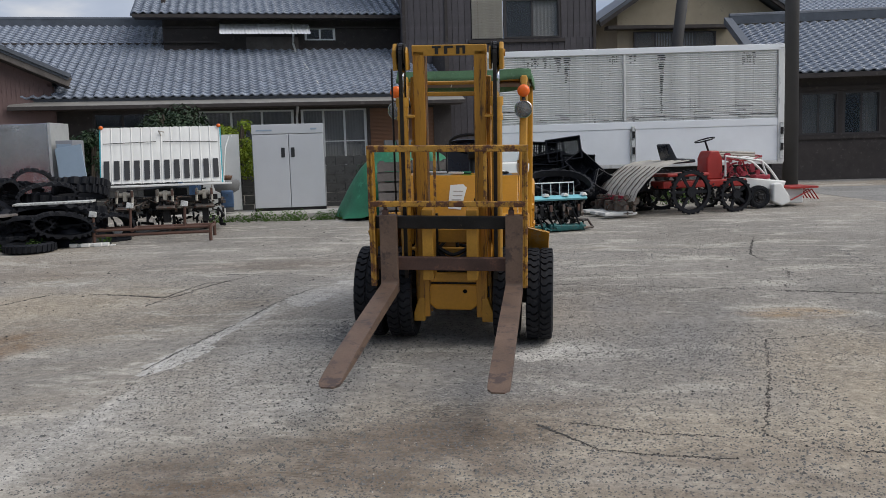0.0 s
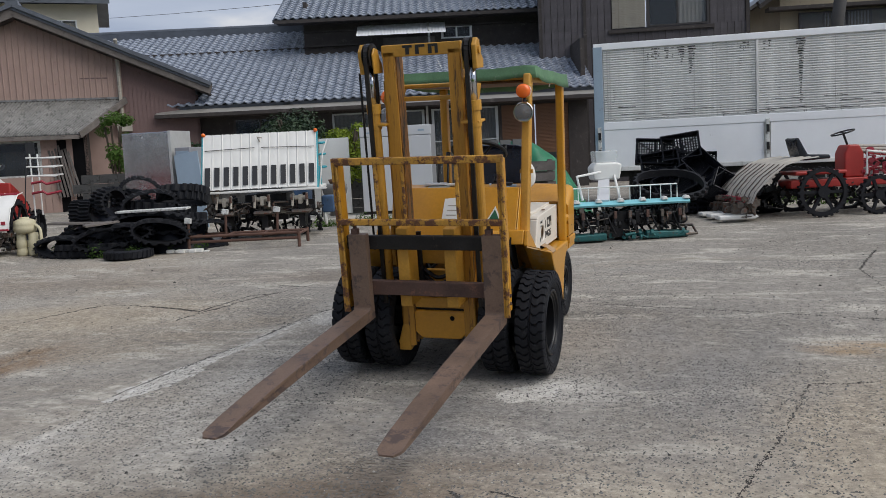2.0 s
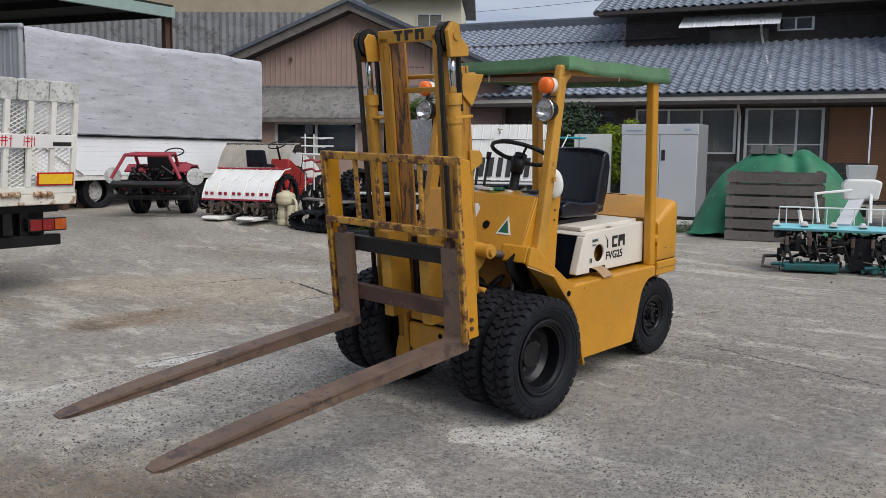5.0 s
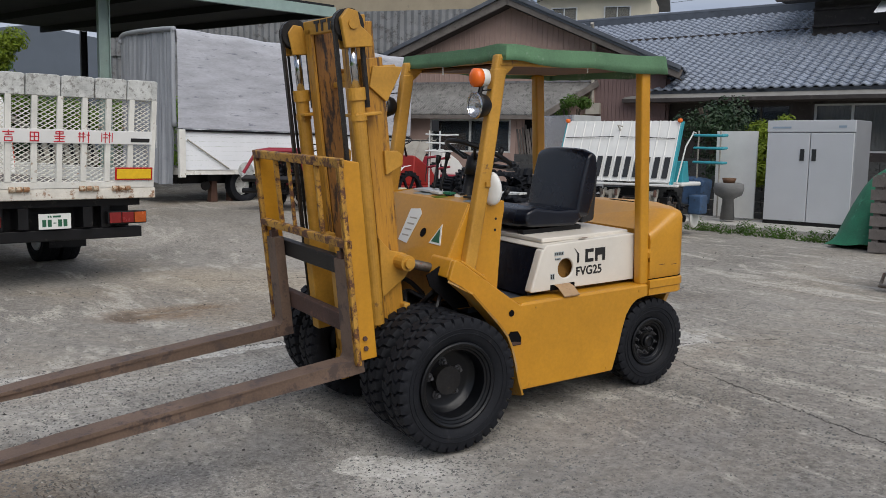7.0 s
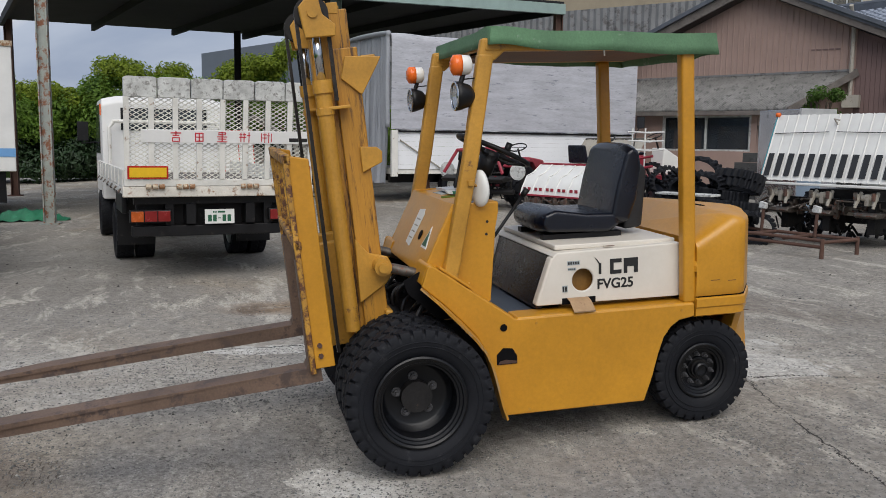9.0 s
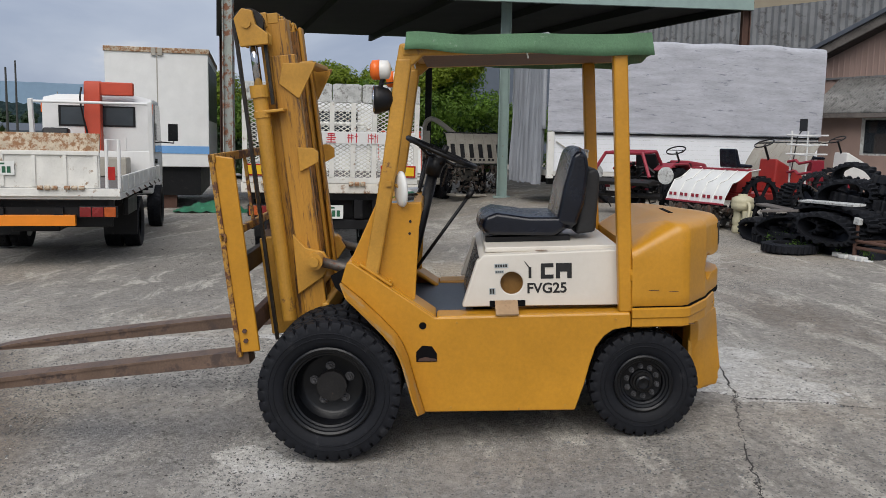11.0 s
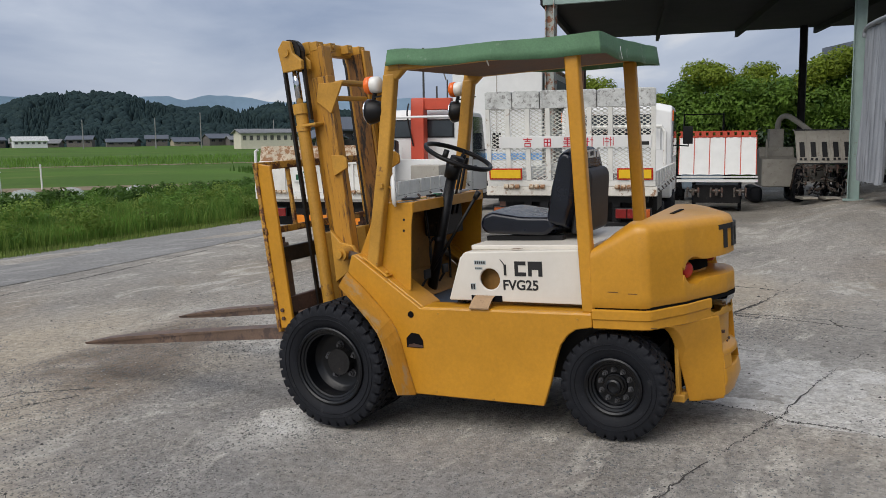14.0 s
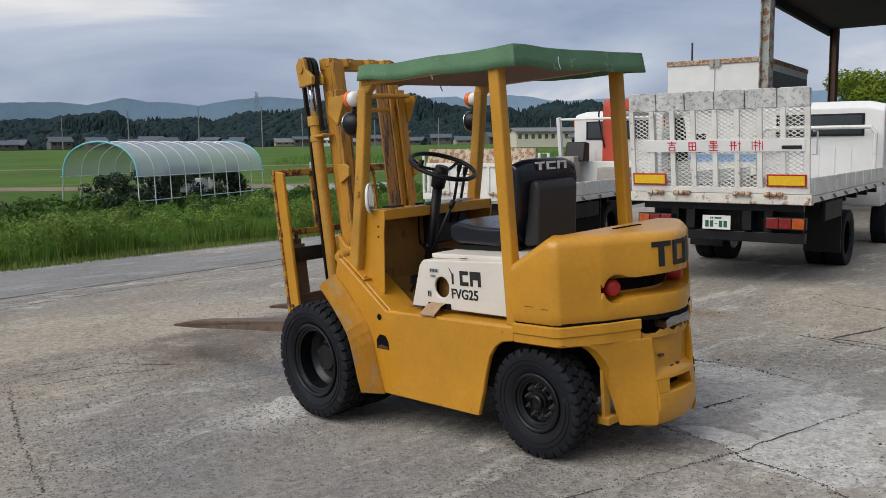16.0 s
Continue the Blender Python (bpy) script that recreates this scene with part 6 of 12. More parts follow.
def tiled_roof(name, m, w, l, slope, parent, singles=0, keep=None):
    """A roof slope: bed board and pantiles. m: eave's left end, x along the eave, y up the slope in plan. singles: how many tiles stand as parts."""
    run = m @ pose(0, 0, 0, math.degrees(math.atan(slope)), 0, 0)
    length = l * math.sqrt(1 + slope * slope)
    bm = B()
    box(bm, (-0.05, 0.02, -0.10), (w + 0.05, length, -0.012))
    bed = part(name, bm, M_TILE2, parent)
    bed.matrix_basis = run
    cols, rows = int(w / 0.262), int(length / 0.24)
    verts, faces, count = [], [], 0
    for j in range(rows):
        for i in range(cols):
            x, y = i * 0.262, j * 0.24 - 0.03
            if keep and not keep(x, y):
                continue
            if count < singles:
                share("roof_tile", TILE, bed, pose(x, y, rnd.uniform(-0.003, 0.003), rnd.uniform(-0.8, 0.8), rnd.uniform(-0.8, 0.8), 0))
                count += 1
            else:
                k = len(verts)
                verts += [(a[0] + x, a[1] + y, a[2] + rnd.uniform(-0.002, 0.002)) for a in TILE_V]
                faces += [tuple(q + k for q in f) for f in TILE_F]
    if verts:
        me = bpy.data.meshes.new("roof_tiles")
        me.from_pydata(verts, [], faces)
        me.materials.append(M_TILE)
        for p in me.polygons:
            p.use_smooth = True
        ob = new("roof_tiles", me)
        ob.parent = bed
        tagged(ob, kind="stuff")
    return bed


def ridge(name, p, q, parent, r=0.11):
    bm = B()
    p, q = Vector(p), Vector(q)
    bar(bm, p, q, 0.30, 0.16)
    bar(bm, p + Vector((0, 0, 0.11)), q + Vector((0, 0, 0.11)), 0.22, 0.08)
    rod(bm, p + Vector((0, 0, 0.17)), q + Vector((0, 0, 0.17)), r * 0.8, 10)
    return part(name, bm, M_TILE2, parent)


def window(parent, x0, x1, z0, z1, y, panes=2, frame_m=None, curtain=True, bars=0, name="window"):
    """A sliding window set into a wall that looks to -y: frame, sashes, panes and a curtain behind."""
    frame_m = frame_m or M_SASH
    bm = B()
    t = 0.045
    box(bm, (x0, y - 0.04, z0), (x1, y + 0.06, z0 + t))
    box(bm, (x0, y - 0.04, z1 - t), (x1, y + 0.06, z1))
    box(bm, (x0, y - 0.04, z0 + t), (x0 + t, y + 0.06, z1 - t))
    box(bm, (x1 - t, y - 0.04, z0 + t), (x1, y + 0.06, z1 - t))
    wn_ = part(name, bm, frame_m, parent)
    w = (x1 - x0 - 2 * t) / panes
    for k in range(panes):
        a = x0 + t + k * w
        yy = y + (0.012 if k % 2 else -0.012)
        bm = B()
        box(bm, (a, yy - 0.012, z0 + t), (a + 0.03, yy + 0.012, z1 - t))
        box(bm, (a + w - 0.03, yy - 0.012, z0 + t), (a + w, yy + 0.012, z1 - t))
        for b in range(bars):
            zz = z0 + (z1 - z0) * (b + 1) / (bars + 1)
            box(bm, (a + 0.03, yy - 0.010, zz - 0.015), (a + w - 0.03, yy + 0.010, zz + 0.015))
        part("sash", bm, frame_m, wn_)
        bm = B()
        box(bm, (a + 0.03, yy - 0.003, z0 + t), (a + w - 0.03, yy + 0.003, z1 - t))
        pane = part("pane", bm, M_PANE, wn_, "dark window glass")
        pane.visible_shadow = False
        if curtain and rnd.random() < 0.8:
            bm = B()
            n = 24
            rings = [[Vector((a + w * i / n, y + 0.10 + 0.018 * math.sin(i * 1.9), z)) for i in range(n + 1)] for z in (z0 + t, z1 - t)]
            loft(bm, rings, cap=False, closed=False)
            part("curtain", bm, M_CURT, wn_, "pale curtain", smooth=True)
    # black sheet behind the panes, painted for the unlit room
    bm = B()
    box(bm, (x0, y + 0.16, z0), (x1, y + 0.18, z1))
    part("dark_room", bm, M_SHADE, wn_)
    return wn_


def wall_with_holes(parent, name, x0, x1, z0, z1, y0, y1, holes, material):
    """A wall between y0 and y1 with rectangular openings (x0, x1, z0, z1), side by side."""
    bm = B()
    x = x0
    for a, b, c, d in sorted(holes):
        if a > x:
            box(bm, (x, y0, z0), (a, y1, z1))
        box(bm, (a, y0, z0), (b, y1, c))
        box(bm, (a, y0, d), (b, y1, z1))
        x = b
    if x < x1:
        box(bm, (x, y0, z0), (x1, y1, z1))
    return part(name, bm, material, parent)


def boards(parent, x0, x1, z0, z1, y, pitch, material, name="board", skip=()):
    """Upright boards on a wall that looks to -y."""
    bm = B()
    box(bm, (0, -0.014, 0), (pitch * 0.93, 0.012, z1 - z0))
    me = finish(bm, name, material)
    n = int((x1 - x0) / pitch)
    for i in range(n):
        x = x0 + i * pitch
        if any(a - 0.08 < x < b for a, b in skip):
            continue
        share(name, me, parent, pose(x, y + rnd.uniform(-0.004, 0.004), z0, 0, rnd.uniform(-0.1, 0.1), 0))


# main house: a low wing under a big tiled roof, an upper storey behind it
house = thing("house", pose(-13.0, 15.6, 0, 0, 0, 20), "dark timber farmhouse with grey glazed tile roofs", "house")
WIN = [(4.1, 6.75, 1.62, 2.80), (6.95, 8.85, 0.95, 2.80), (8.95, 10.85, 0.5, 2.80), (1.3, 3.6, 1.9, 2.8)]
wall = wall_with_holes(house, "wall", -1.2, 11.4, 0.2, 3.25, 0.0, 0.12, WIN, M_WOODD)
bm = B()
box(bm, (-8, 4.0, 0.2), (3.0, 9.0, 5.2))
part("rear_wall", bm, M_WOODD, house)
bm = B()
box(bm, (11.28, 0.12, 0.2), (11.4, 9.0, 4.6))
part("end_wall", bm, M_WOODD, house)
window(house, 4.1, 6.75, 1.62, 2.80, 0.05, 3)
window(house, 6.95, 8.85, 0.95, 2.80, 0.05, 3, bars=1)
window(house, 1.3, 3.6, 1.9, 2.8, 0.05, 3, M_SASHD, False)
for a in (4.05, 6.78, 8.87, 10.85):
    bm = B()
    box(bm, (a, -0.06, 0.3), (a + 0.07, 0.0, 3.0))
    part("wall_post", bm, M_WOODD, house)
for a, b in ((8.95, 9.88), (9.92, 10.85)):
    bm = B()
    box(bm, (a, 0.0, 0.5), (b, 0.04, 2.8))
    shut = part("shutter", bm, M_SHUT, house, "brown slatted roller shutter")
    bm = B()
    box(bm, (0, -0.012, 0), (b - a, 0.0, 0.026))
    me = finish(bm, "slat", M_SHUT)
    for k in range(58):
        share("slat", me, shut, pose(a, 0, 0.5 + 0.0395 * k, 12, 0, 0))
# pent strip of sheet metal under the tiles
bm = B()
fold = []
for k in range(6):
    y0, z0 = -0.95 + 0.10 * k, 2.96 + 0.035 * k
    fold += [(y0, z0 - 0.004), (y0 + 0.094, z0 + 0.028)]
loft(bm, [[Vector((x, y, z + up)) for y, z in fold] for x, up in ((-0.6, 0.0), (11.6, 0.0))], cap=False, closed=False)
part("eave_strip", bm, M_STRIP, house, "ribbed rusty sheet-metal eave strip")
bm = B()
box(bm, (-0.6, -0.98, 2.86), (11.6, -0.93, 2.955))
box(bm, (-0.6, -0.93, 2.86), (11.6, 0.0, 2.90))
part("eave_board", bm, M_WOODD, house)
bm = B()
pipe(bm, [(6.83, -0.1, 0.4), (6.83, -0.1, 2.6), (6.83, -0.75, 2.86)], 0.035, 8)
part("downpipe", bm, M_SASH, house, "pale downpipe")
# roofs
tiled_roof("roof", pose(2.9, -0.62, 3.17), 8.65, 4.25, 0.415, house, 300)
tiled_roof("roof", pose(-0.9, -0.62, 3.17), 3.93, 6.9, 0.415, house)
tiled_roof("roof", pose(-9.5, 1.6, 4.09), 8.65, 4.68, 0.415, house)
ridge("ridge", (-9.5, 6.35, 6.1), (3.0, 6.35, 6.1), house)
bm = B()
loft(bm, [[Vector((-9.5, 6.4, 6.0)), Vector((3.0, 6.4, 6.0))], [Vector((-9.5, 10.0, 4.6)), Vector((3.0, 10.0, 4.6))]], cap=False, closed=False)
part("rear_roof", bm, M_TILE2, house)
# upper storey
UW = [(7.42, 8.42, 5.22, 5.62)]
wall_with_holes(house, "upper_wall", 3.0, 11.3, 4.3, 6.3, 3.62, 3.74, UW, M_WOODD)
bm = B()
box(bm, (3.0, 3.74, 4.3), (3.12, 9.5, 6.6))
box(bm, (3.12, 9.38, 4.3), (11.3, 9.5, 6.3))
part("upper_side", bm, M_WOODD, house)
window(house, 7.42, 8.42, 5.22, 5.62, 3.66, 2, M_SASH, False)
for z0, z1, a, b in ((4.86, 4.98, 3.0, 11.0), (5.14, 5.2, 3.0, 4.7), (5.60, 5.66, 3.0, 11.0)):
    bm = B()
    box(bm, (a, 3.5, z0), (b, 3.62, z1))
    part("upper_trim", bm, M_WOODD, house)
bm = B()
box(bm, (5.55, 3.42, 4.75), (7.2, 3.62, 5.30))
part("bay_box", bm, M_WOODG, house, "boarded bay under the awning")
bm = B()
wave = [(4.75 + 0.05 * k, 0.012 if k % 8 == 0 else 0.004 * math.cos(k * math.pi)) for k in range(57)]
loft(bm, [[Vector((x, y, z + e)) for x, e in wave] for y, z in ((3.55, 5.735), (2.62, 5.295))], cap=False, closed=False)
part("awning", bm, M_TRW, house, "pale corrugated awning sheet")
bm = B()
pipe(bm, [(7.0, 3.4, 5.7), (7.02, 2.8, 5.4), (7.02, 3.35, 5.1), (7.1, 3.2, 4.75), (7.35, 1.5, 4.06), (7.5, 0.2, 3.55)], 0.035, 8)
part("roof_pipe", bm, M_GALV, house, "pale pipe running down the tiles")
tiled_roof("upper_roof", pose(2.2, 2.75, 5.92), 8.6, 3.8, 0.42, house)
bm = B()
box(bm, (2.2, 2.72, 5.80), (10.8, 2.80, 5.90))
box(bm, (2.2, 2.80, 5.86), (10.8, 3.62, 5.90))
part("upper_eave", bm, M_WOODD, house)
ridge("upper_ridge", (2.2, 6.6, 7.55), (10.8, 6.6, 7.55), house)

# tall timber house
tall = thing("house", pose(-3.95, 21.0, 0, 0, 0, 12), "tall house clad in weathered grey-purple boards", "house")
TW = [(2.22, 5.05, 5.0, 6.2)]
wall_with_holes(tall, "wall", 0, 6.2, 0.3, 9.0, 0.0, 0.14, TW, M_WOODD)
boards(tall, 0.0, 6.2, 0.4, 5.0, -0.005, 0.2, M_WOODP)
boards(tall, 0.0, 2.2, 5.0, 9.0, -0.005, 0.2, M_WOODP)
boards(tall, 5.1, 6.2, 5.0, 9.0, -0.005, 0.2, M_WOODP)
boards(tall, 2.2, 5.1, 6.25, 9.0, -0.005, 0.2, M_WOODP)
window(tall, 3.25, 5.05, 5.0, 6.2, 0.0, 2, M_SASHD, True)
bm = B()
box(bm, (2.22, -0.05, 5.0), (3.2, 0.05, 6.2))
sh = part("shutter_box", bm, M_GPLAST, tall, "grey slatted shutter case")
bm = B()
box(bm, (0, -0.012, 0), (0.94, 0, 0.03))
me = finish(bm, "slat", M_GPLAST)
for k in range(24):
    share("slat", me, sh, pose(2.24, -0.05, 5.02 + 0.049 * k, 10, 0, 0))
bm = B()
for x in (1.35, 6.12, 0.02):
    box(bm, (x, -0.06, 0.3), (x + 0.10, -0.012, 9.0))
box(bm, (2.1, -0.09, 4.86), (5.2, -0.015, 4.96))
part("batten", bm, M_WOODD, tall)
bm = B()
box(bm, (6.06, 0.14, 0.3), (6.2, 6.0, 9.0))
box(bm, (0.0, 0.14, 0.3), (0.14, 6.0, 9.0))
part("side_wall", bm, M_WOODP, tall)
tiled_roof("roof", pose(-0.6, -0.7, 8.9), 7.4, 3.5, 0.45, tall)

# gable barn with a lean-to
barn = thing("barn", pose(-14.0, 14.15, 0, 0, 0, 38), "faded pink corrugated barn with grey tiled gable roof", "barn")
bm = B()
prism(bm, [(-7.0, 0.2), (0.05, 0.2), (0.05, 4.5), (-2.41, 5.55), (-7.0, 3.5)], 1, 0.0, 0.12)
part("gable_wall", bm, M_PINK, barn)
bm = B()
rib = B()
rod(rib, (0, 0, 0), (0, 0, 1), 0.022, 6)
RIB = finish(rib, "rib", M_PINK)
for k in range(46):
    x = -6.9 + 0.15 * k
    top = 5.5 - (0.44 if x > -2.41 else 0.45) * abs(x + 2.41)
    share("rib", RIB, barn, Matrix.Translation((x, -0.004, 3.35)) @ Matrix.Diagonal((1, 1, top - 3.35, 1)))
bm.free()
bm = B()
prism(bm, [(0.05, 0.2), (1.95, 0.2), (1.95, 3.62), (0.05, 4.42)], 1, 0.0, 0.12)
prism(bm, [(0.0, 0.2), (0.12, 0.2), (0.12, 3.6), (0.0, 3.6)], 0, 1.83, 1.95)
maroon = part("maroon_wall", bm, M_PINKD, barn, "maroon boarded wall")
bm = B()
box(bm, (0, -0.012, 0), (0.10, 0.0, 1))
BRD = finish(bm, "board", M_PINKD)
for k in range(17):
    x = 0.08 + 0.11 * k
    share("board", BRD, maroon, Matrix.Translation((x, 0, 0.3)) @ Matrix.Diagonal((1, 1, 4.0 - 0.44 * (x) , 1)))
bm = B()
box(bm, (1.9, 0.12, 0.2), (2.02, 9.0, 3.5))
part("side_wall", bm, M_PINKD, barn)
for s, x1 in ((1, 2.35), (-1, -7.2)):
    bm = B()
    dz = -0.437 * abs(x1 + 2.41)
    bar(bm, (-2.41, -0.42, 5.66), (x1, -0.42, 5.66 + dz), 0.10, 0.24)
    part("barge_board", bm, M_WOODG, barn, "grey weathered barge board")
    bm = B()
    bar(bm, (-2.41, -0.50, 5.82), (x1, -0.50, 5.82 + dz), 0.12, 0.10)
    part("verge_tile", bm, M_TILE2, barn)
    bm = B()
    bar(bm, (-2.41, -0.2, 5.53), (x1, -0.2, 5.53 + dz), 0.40, 0.03)
    part("soffit", bm, M_WOODD, barn)
length = 9.0
RM = pose(2.35, -0.45, 5.80 - 0.437 * 4.76, 0, 0, 90)
tiled_roof("roof", RM, length, 4.76, 0.437, barn)
LM = pose(-7.2, -0.45 + length, 5.80 - 0.437 * 4.79, 0, 0, -90)
bm = B()
box(bm, (0, 0, -0.1), (length, 4.79 * 1.09, -0.02))
ob = part("far_roof", bm, M_TILE2, barn)
ob.matrix_basis = LM @ pose(0, 0, 0, math.degrees(math.atan(0.437)), 0, 0)
ridge("ridge", (-2.42, -0.5, 5.86), (-2.42, length, 5.86), barn)
# lean-to roof of corrugated cement sheets
bm = B()
n = 384
x0, x1 = -5.6, 0.1
top = [Vector((x0 + (x1 - x0) * i / n, -0.03, 3.42 + 0.026 * math.sin(i * math.pi / 3))) for i in range(n + 1)]
bot = [Vector((x0 + (x1 - 1.15 - x0) * i / n, -1.55, 2.48 + 0.026 * math.sin(i * math.pi / 3))) for i in range(n + 1)]
loft(bm, [top, bot], cap=False, closed=False)
lean = part("lean_to_roof", bm, M_SLATE, barn, "grey corrugated cement lean-to roof", smooth=True)
sd = lean.modifiers.new("thick", "SOLIDIFY")
sd.thickness = 0.02
bm = B()
bar(bm, (0.12, -0.03, 3.40), (-1.03, -1.57, 2.44), 0.04, 0.16)
bar(bm, (x0, -1.56, 2.40), (-1.05, -1.56, 2.40), 0.05, 0.10)
part("lean_to_edge", bm, M_WOODG, barn)
bm = B()
bar(bm, (-6.4, -0.03, 3.42), (0.1, -0.03, 3.46), 0.06, 0.05)
part("flashing", bm, M_CORR, barn)
wall_with_holes(barn, "lean_to_wall", -5.6, -0.9, 0.2, 2.6, -1.2, -1.12, [(-4.35, -2.0, 1.45, 2.35)], M_PINK)
window(barn, -4.35, -2.0, 1.45, 2.35, -1.16, 2, M_GALV, False)
bm = B()
box(bm, (-4.1, -1.02, 1.45), (-3.35, -0.99, 1.98))
box(bm, (-4.25, -1.03, 2.0), (-4.05, -1.02, 2.25))
box(bm, (-2.9, -1.0, 1.45), (-2.1, -0.98, 2.1))
part("stored_board", bm, M_WOODU, barn, "brown boards standing inside the window")
boards(barn, -2.0, -1.62, 0.3, 2.4, -1.21, 0.16, M_PINK)
# flat black sheets on the closed wall paint the shade of narrow doorways
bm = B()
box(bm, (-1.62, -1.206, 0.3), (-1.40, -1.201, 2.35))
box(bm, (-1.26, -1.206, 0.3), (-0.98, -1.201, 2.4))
part("dark_doorway", bm, M_SHADE, barn, "narrow doorway of the lean-to, its shade a black sheet")
bm = B()
box(bm, (-1.0, -1.2, 0.2), (-0.9, 0.0, 2.7))
part("lean_to_side", bm, M_WOODD, barn)
# black sheet over the gable wall paints the shade under the lean-to
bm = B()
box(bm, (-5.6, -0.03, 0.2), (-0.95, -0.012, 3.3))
part("dark_lean_to", bm, M_SHADE, barn)
for k in range(7):
    bm = B()
    bar(bm, (-1.62 + 0.085 * k, -1.34 - 0.01 * k, 0.9), (-1.82 + 0.075 * k, -1.225, 2.0 + 0.25 * rnd.random()), 0.05, 0.018, (0, 1, 0))
    part("leaning_stick", bm, M_WOODG, barn)
bm = B()
pipe(bm, [(-0.02, -0.10, 2.6), (-0.02, -0.10, 4.5), (-0.02, -0.35, 4.75), (-0.02, -0.5, 4.95)], 0.05, 8)
box(bm, (-0.16, -0.25, 2.55), (0.22, -0.02, 2.85))
part("downpipe", bm, M_GPLAST, barn, "grey downpipe with hopper head")
bm = B()
lathe(bm, [(0, 0.0), (-0.06, 0.06), (-0.09, 0.06), (-0.09, 0.0)], 1, (-4.2, -0.02, 4.2), 12)
part("wall_lamp", bm, M_RUSTB, barn)
bm = B()
box(bm, (-6.8, -0.02, 4.02), (-5.9, 0.0, 4.05))
box(bm, (-1.0, -0.02, 3.98), (-0.3, 0.0, 4.01))
part("wall_vent", bm, M_PINKD, barn)

# grey corrugated hall and cream house beyond
hall = thing("hall", pose(-38.0, 6.2, 0, 0, 0, 42), "large grey corrugated metal hall behind the barn", "hall")
bm = B()
n = 130
pro = [(19.0 * i / n, -0.05 if i % 2 else 0.0) for i in range(n + 1)]
loft(bm, [[Vector((x, y, z)) for x, y in pro] for z in (0.2, 5.5)], cap=False, closed=False)
part("wall", bm, M_CORR, hall)
bm = B()
loft(bm, [[Vector((x, y - 0.08, z)) for x, y in pro] for z in (5.4, 7.1)], cap=False, closed=False)
part("upper_wall", bm, M_CORR, hall)
bm = B()
box(bm, (0, 0.3, 7.0), (19, 0.6, 8.6))
part("block_wall", bm, M_PLASTER, hall)
cream = thing("house", pose(-33.5, 27.5, 0, 0, 0, 40), "cream two-storey house with dark roof", "house")
bm = B()
box(bm, (0, 0, 0.3), (6.0, 6, 9.9))
part("wall", bm, M_CREAM, cream)
for x in (0.8, 3.6):
    window(cream, x, x + 1.4, 7.9, 9.1, -0.06, 2, M_SASH, False)
bm = B()
prism(bm, [(-0.9, 9.8), (3, 11.3), (6.9, 9.8), (6.9, 10.0), (3, 11.5), (-0.9, 10.0)], 0, -0.7, 6.6)
part("roof", bm, M_TILE2, cream)

# house to the right, low and dark, with a long tiled roof
rh = thing("house", pose(6.0, 18.0, 0, 0, 0, 2), "low dark timber house with grey tiled roof", "house")
RW = [(1.3, 2.3, 1.62, 2.74), (2.42, 3.4, 1.62, 2.74), (3.6, 5.2, 1.62, 2.74), (5.4, 7.0, 1.62, 2.74)]
wall_with_holes(rh, "wall", 0.6, 12, 0.3, 3.3, 0, 0.12, RW, M_WOODD)
for a, b, c, d in RW:
    window(rh, a, b, c, d, 0.04, 2, M_SASHD, True)
bm = B()
box(bm, (0.6, -0.05, 1.50), (12, 0.0, 1.60))
box(bm, (0.6, -0.05, 2.78), (12, 0.0, 2.9))
part("wall_trim", bm, M_WOODD, rh)
tiled_roof("roof", pose(0.2, -0.75, 3.22), 12.5, 4.0, 0.45, rh)
bm = B()
box(bm, (0.2, -0.78, 3.08), (12.7, -0.7, 3.2))
box(bm, (0.2, -0.7, 3.14), (12.7, 0.0, 3.18))
part("eave_board", bm, M_WOODD, rh)
bm = B()
bar(bm, (0.15, -0.8, 3.34), (0.15, 3.3, 5.17), 0.22, 0.20)
part("verge", bm, M_TILE2, rh)
ridge("ridge", (0.2, 3.3, 5.12), (12.5, 3.3, 5.12), rh)
bm = B()
box(bm, (0.6, 0.12, 0.3), (0.72, 7, 3.4))
part("side_wall", bm, M_WOODD, rh)
# plastered house further back
ph = thing("house", pose(3.2, 27.0, 0, 0, 0, 14), "tan plastered house with dark eaves and tiled roof", "house")
bm = B()
prism(bm, [(0, 0.3), (6.2, 0.3), (6.2, 6.4), (3.1, 8.4), (0, 6.4)], 1, 0.15, 7.0)
part("body", bm, M_PLASTER, ph)
window(ph, 0.6, 3.8, 5.0, 5.7, 0.05, 4, M_SASHD, True)
window(ph, 5.3, 5.8, 5.3, 6.0, 0.05, 1, M_SASHD, False)
bm = B()
box(bm, (-0.5, -0.35, 5.78), (4.3, 0.15, 5.90))
part("window_hood", bm, M_WOODD, ph)
for s in (1, -1):
    bm = B()
    bar(bm, (3.1, -0.5, 8.55), (3.1 + s * 4.0, -0.5, 8.55 - 2.6), 0.12, 0.26)
    part("barge_board", bm, M_WOODD, ph)
    bm = B()
    bar(bm, (3.1, 3.2, 8.62), (3.1 + s * 4.0, 3.2, 8.62 - 2.6), 7.6, 0.10, (0, 0, 1))
    part("roof", bm, M_TILE2, ph)
tiled_roof("side_roof", pose(6.2, -0.3, 5.95), 7.0, 4.0, 0.45, ph)
bm = B()
box(bm, (6.2, 0.4, 0.3), (13, 4, 5.9))
part("side_wing", bm, M_PLASTER, ph)

# utility poles
bm = B()
rod(bm, (0, 0, 0), (0, 0, 9.5), 0.165, 18, 0.11)
solid("utility_pole", bm, M_POLED, "dark utility pole beside the trailer", "pole", on_ground(5.75, 12.9), smooth=True)
bm = B()
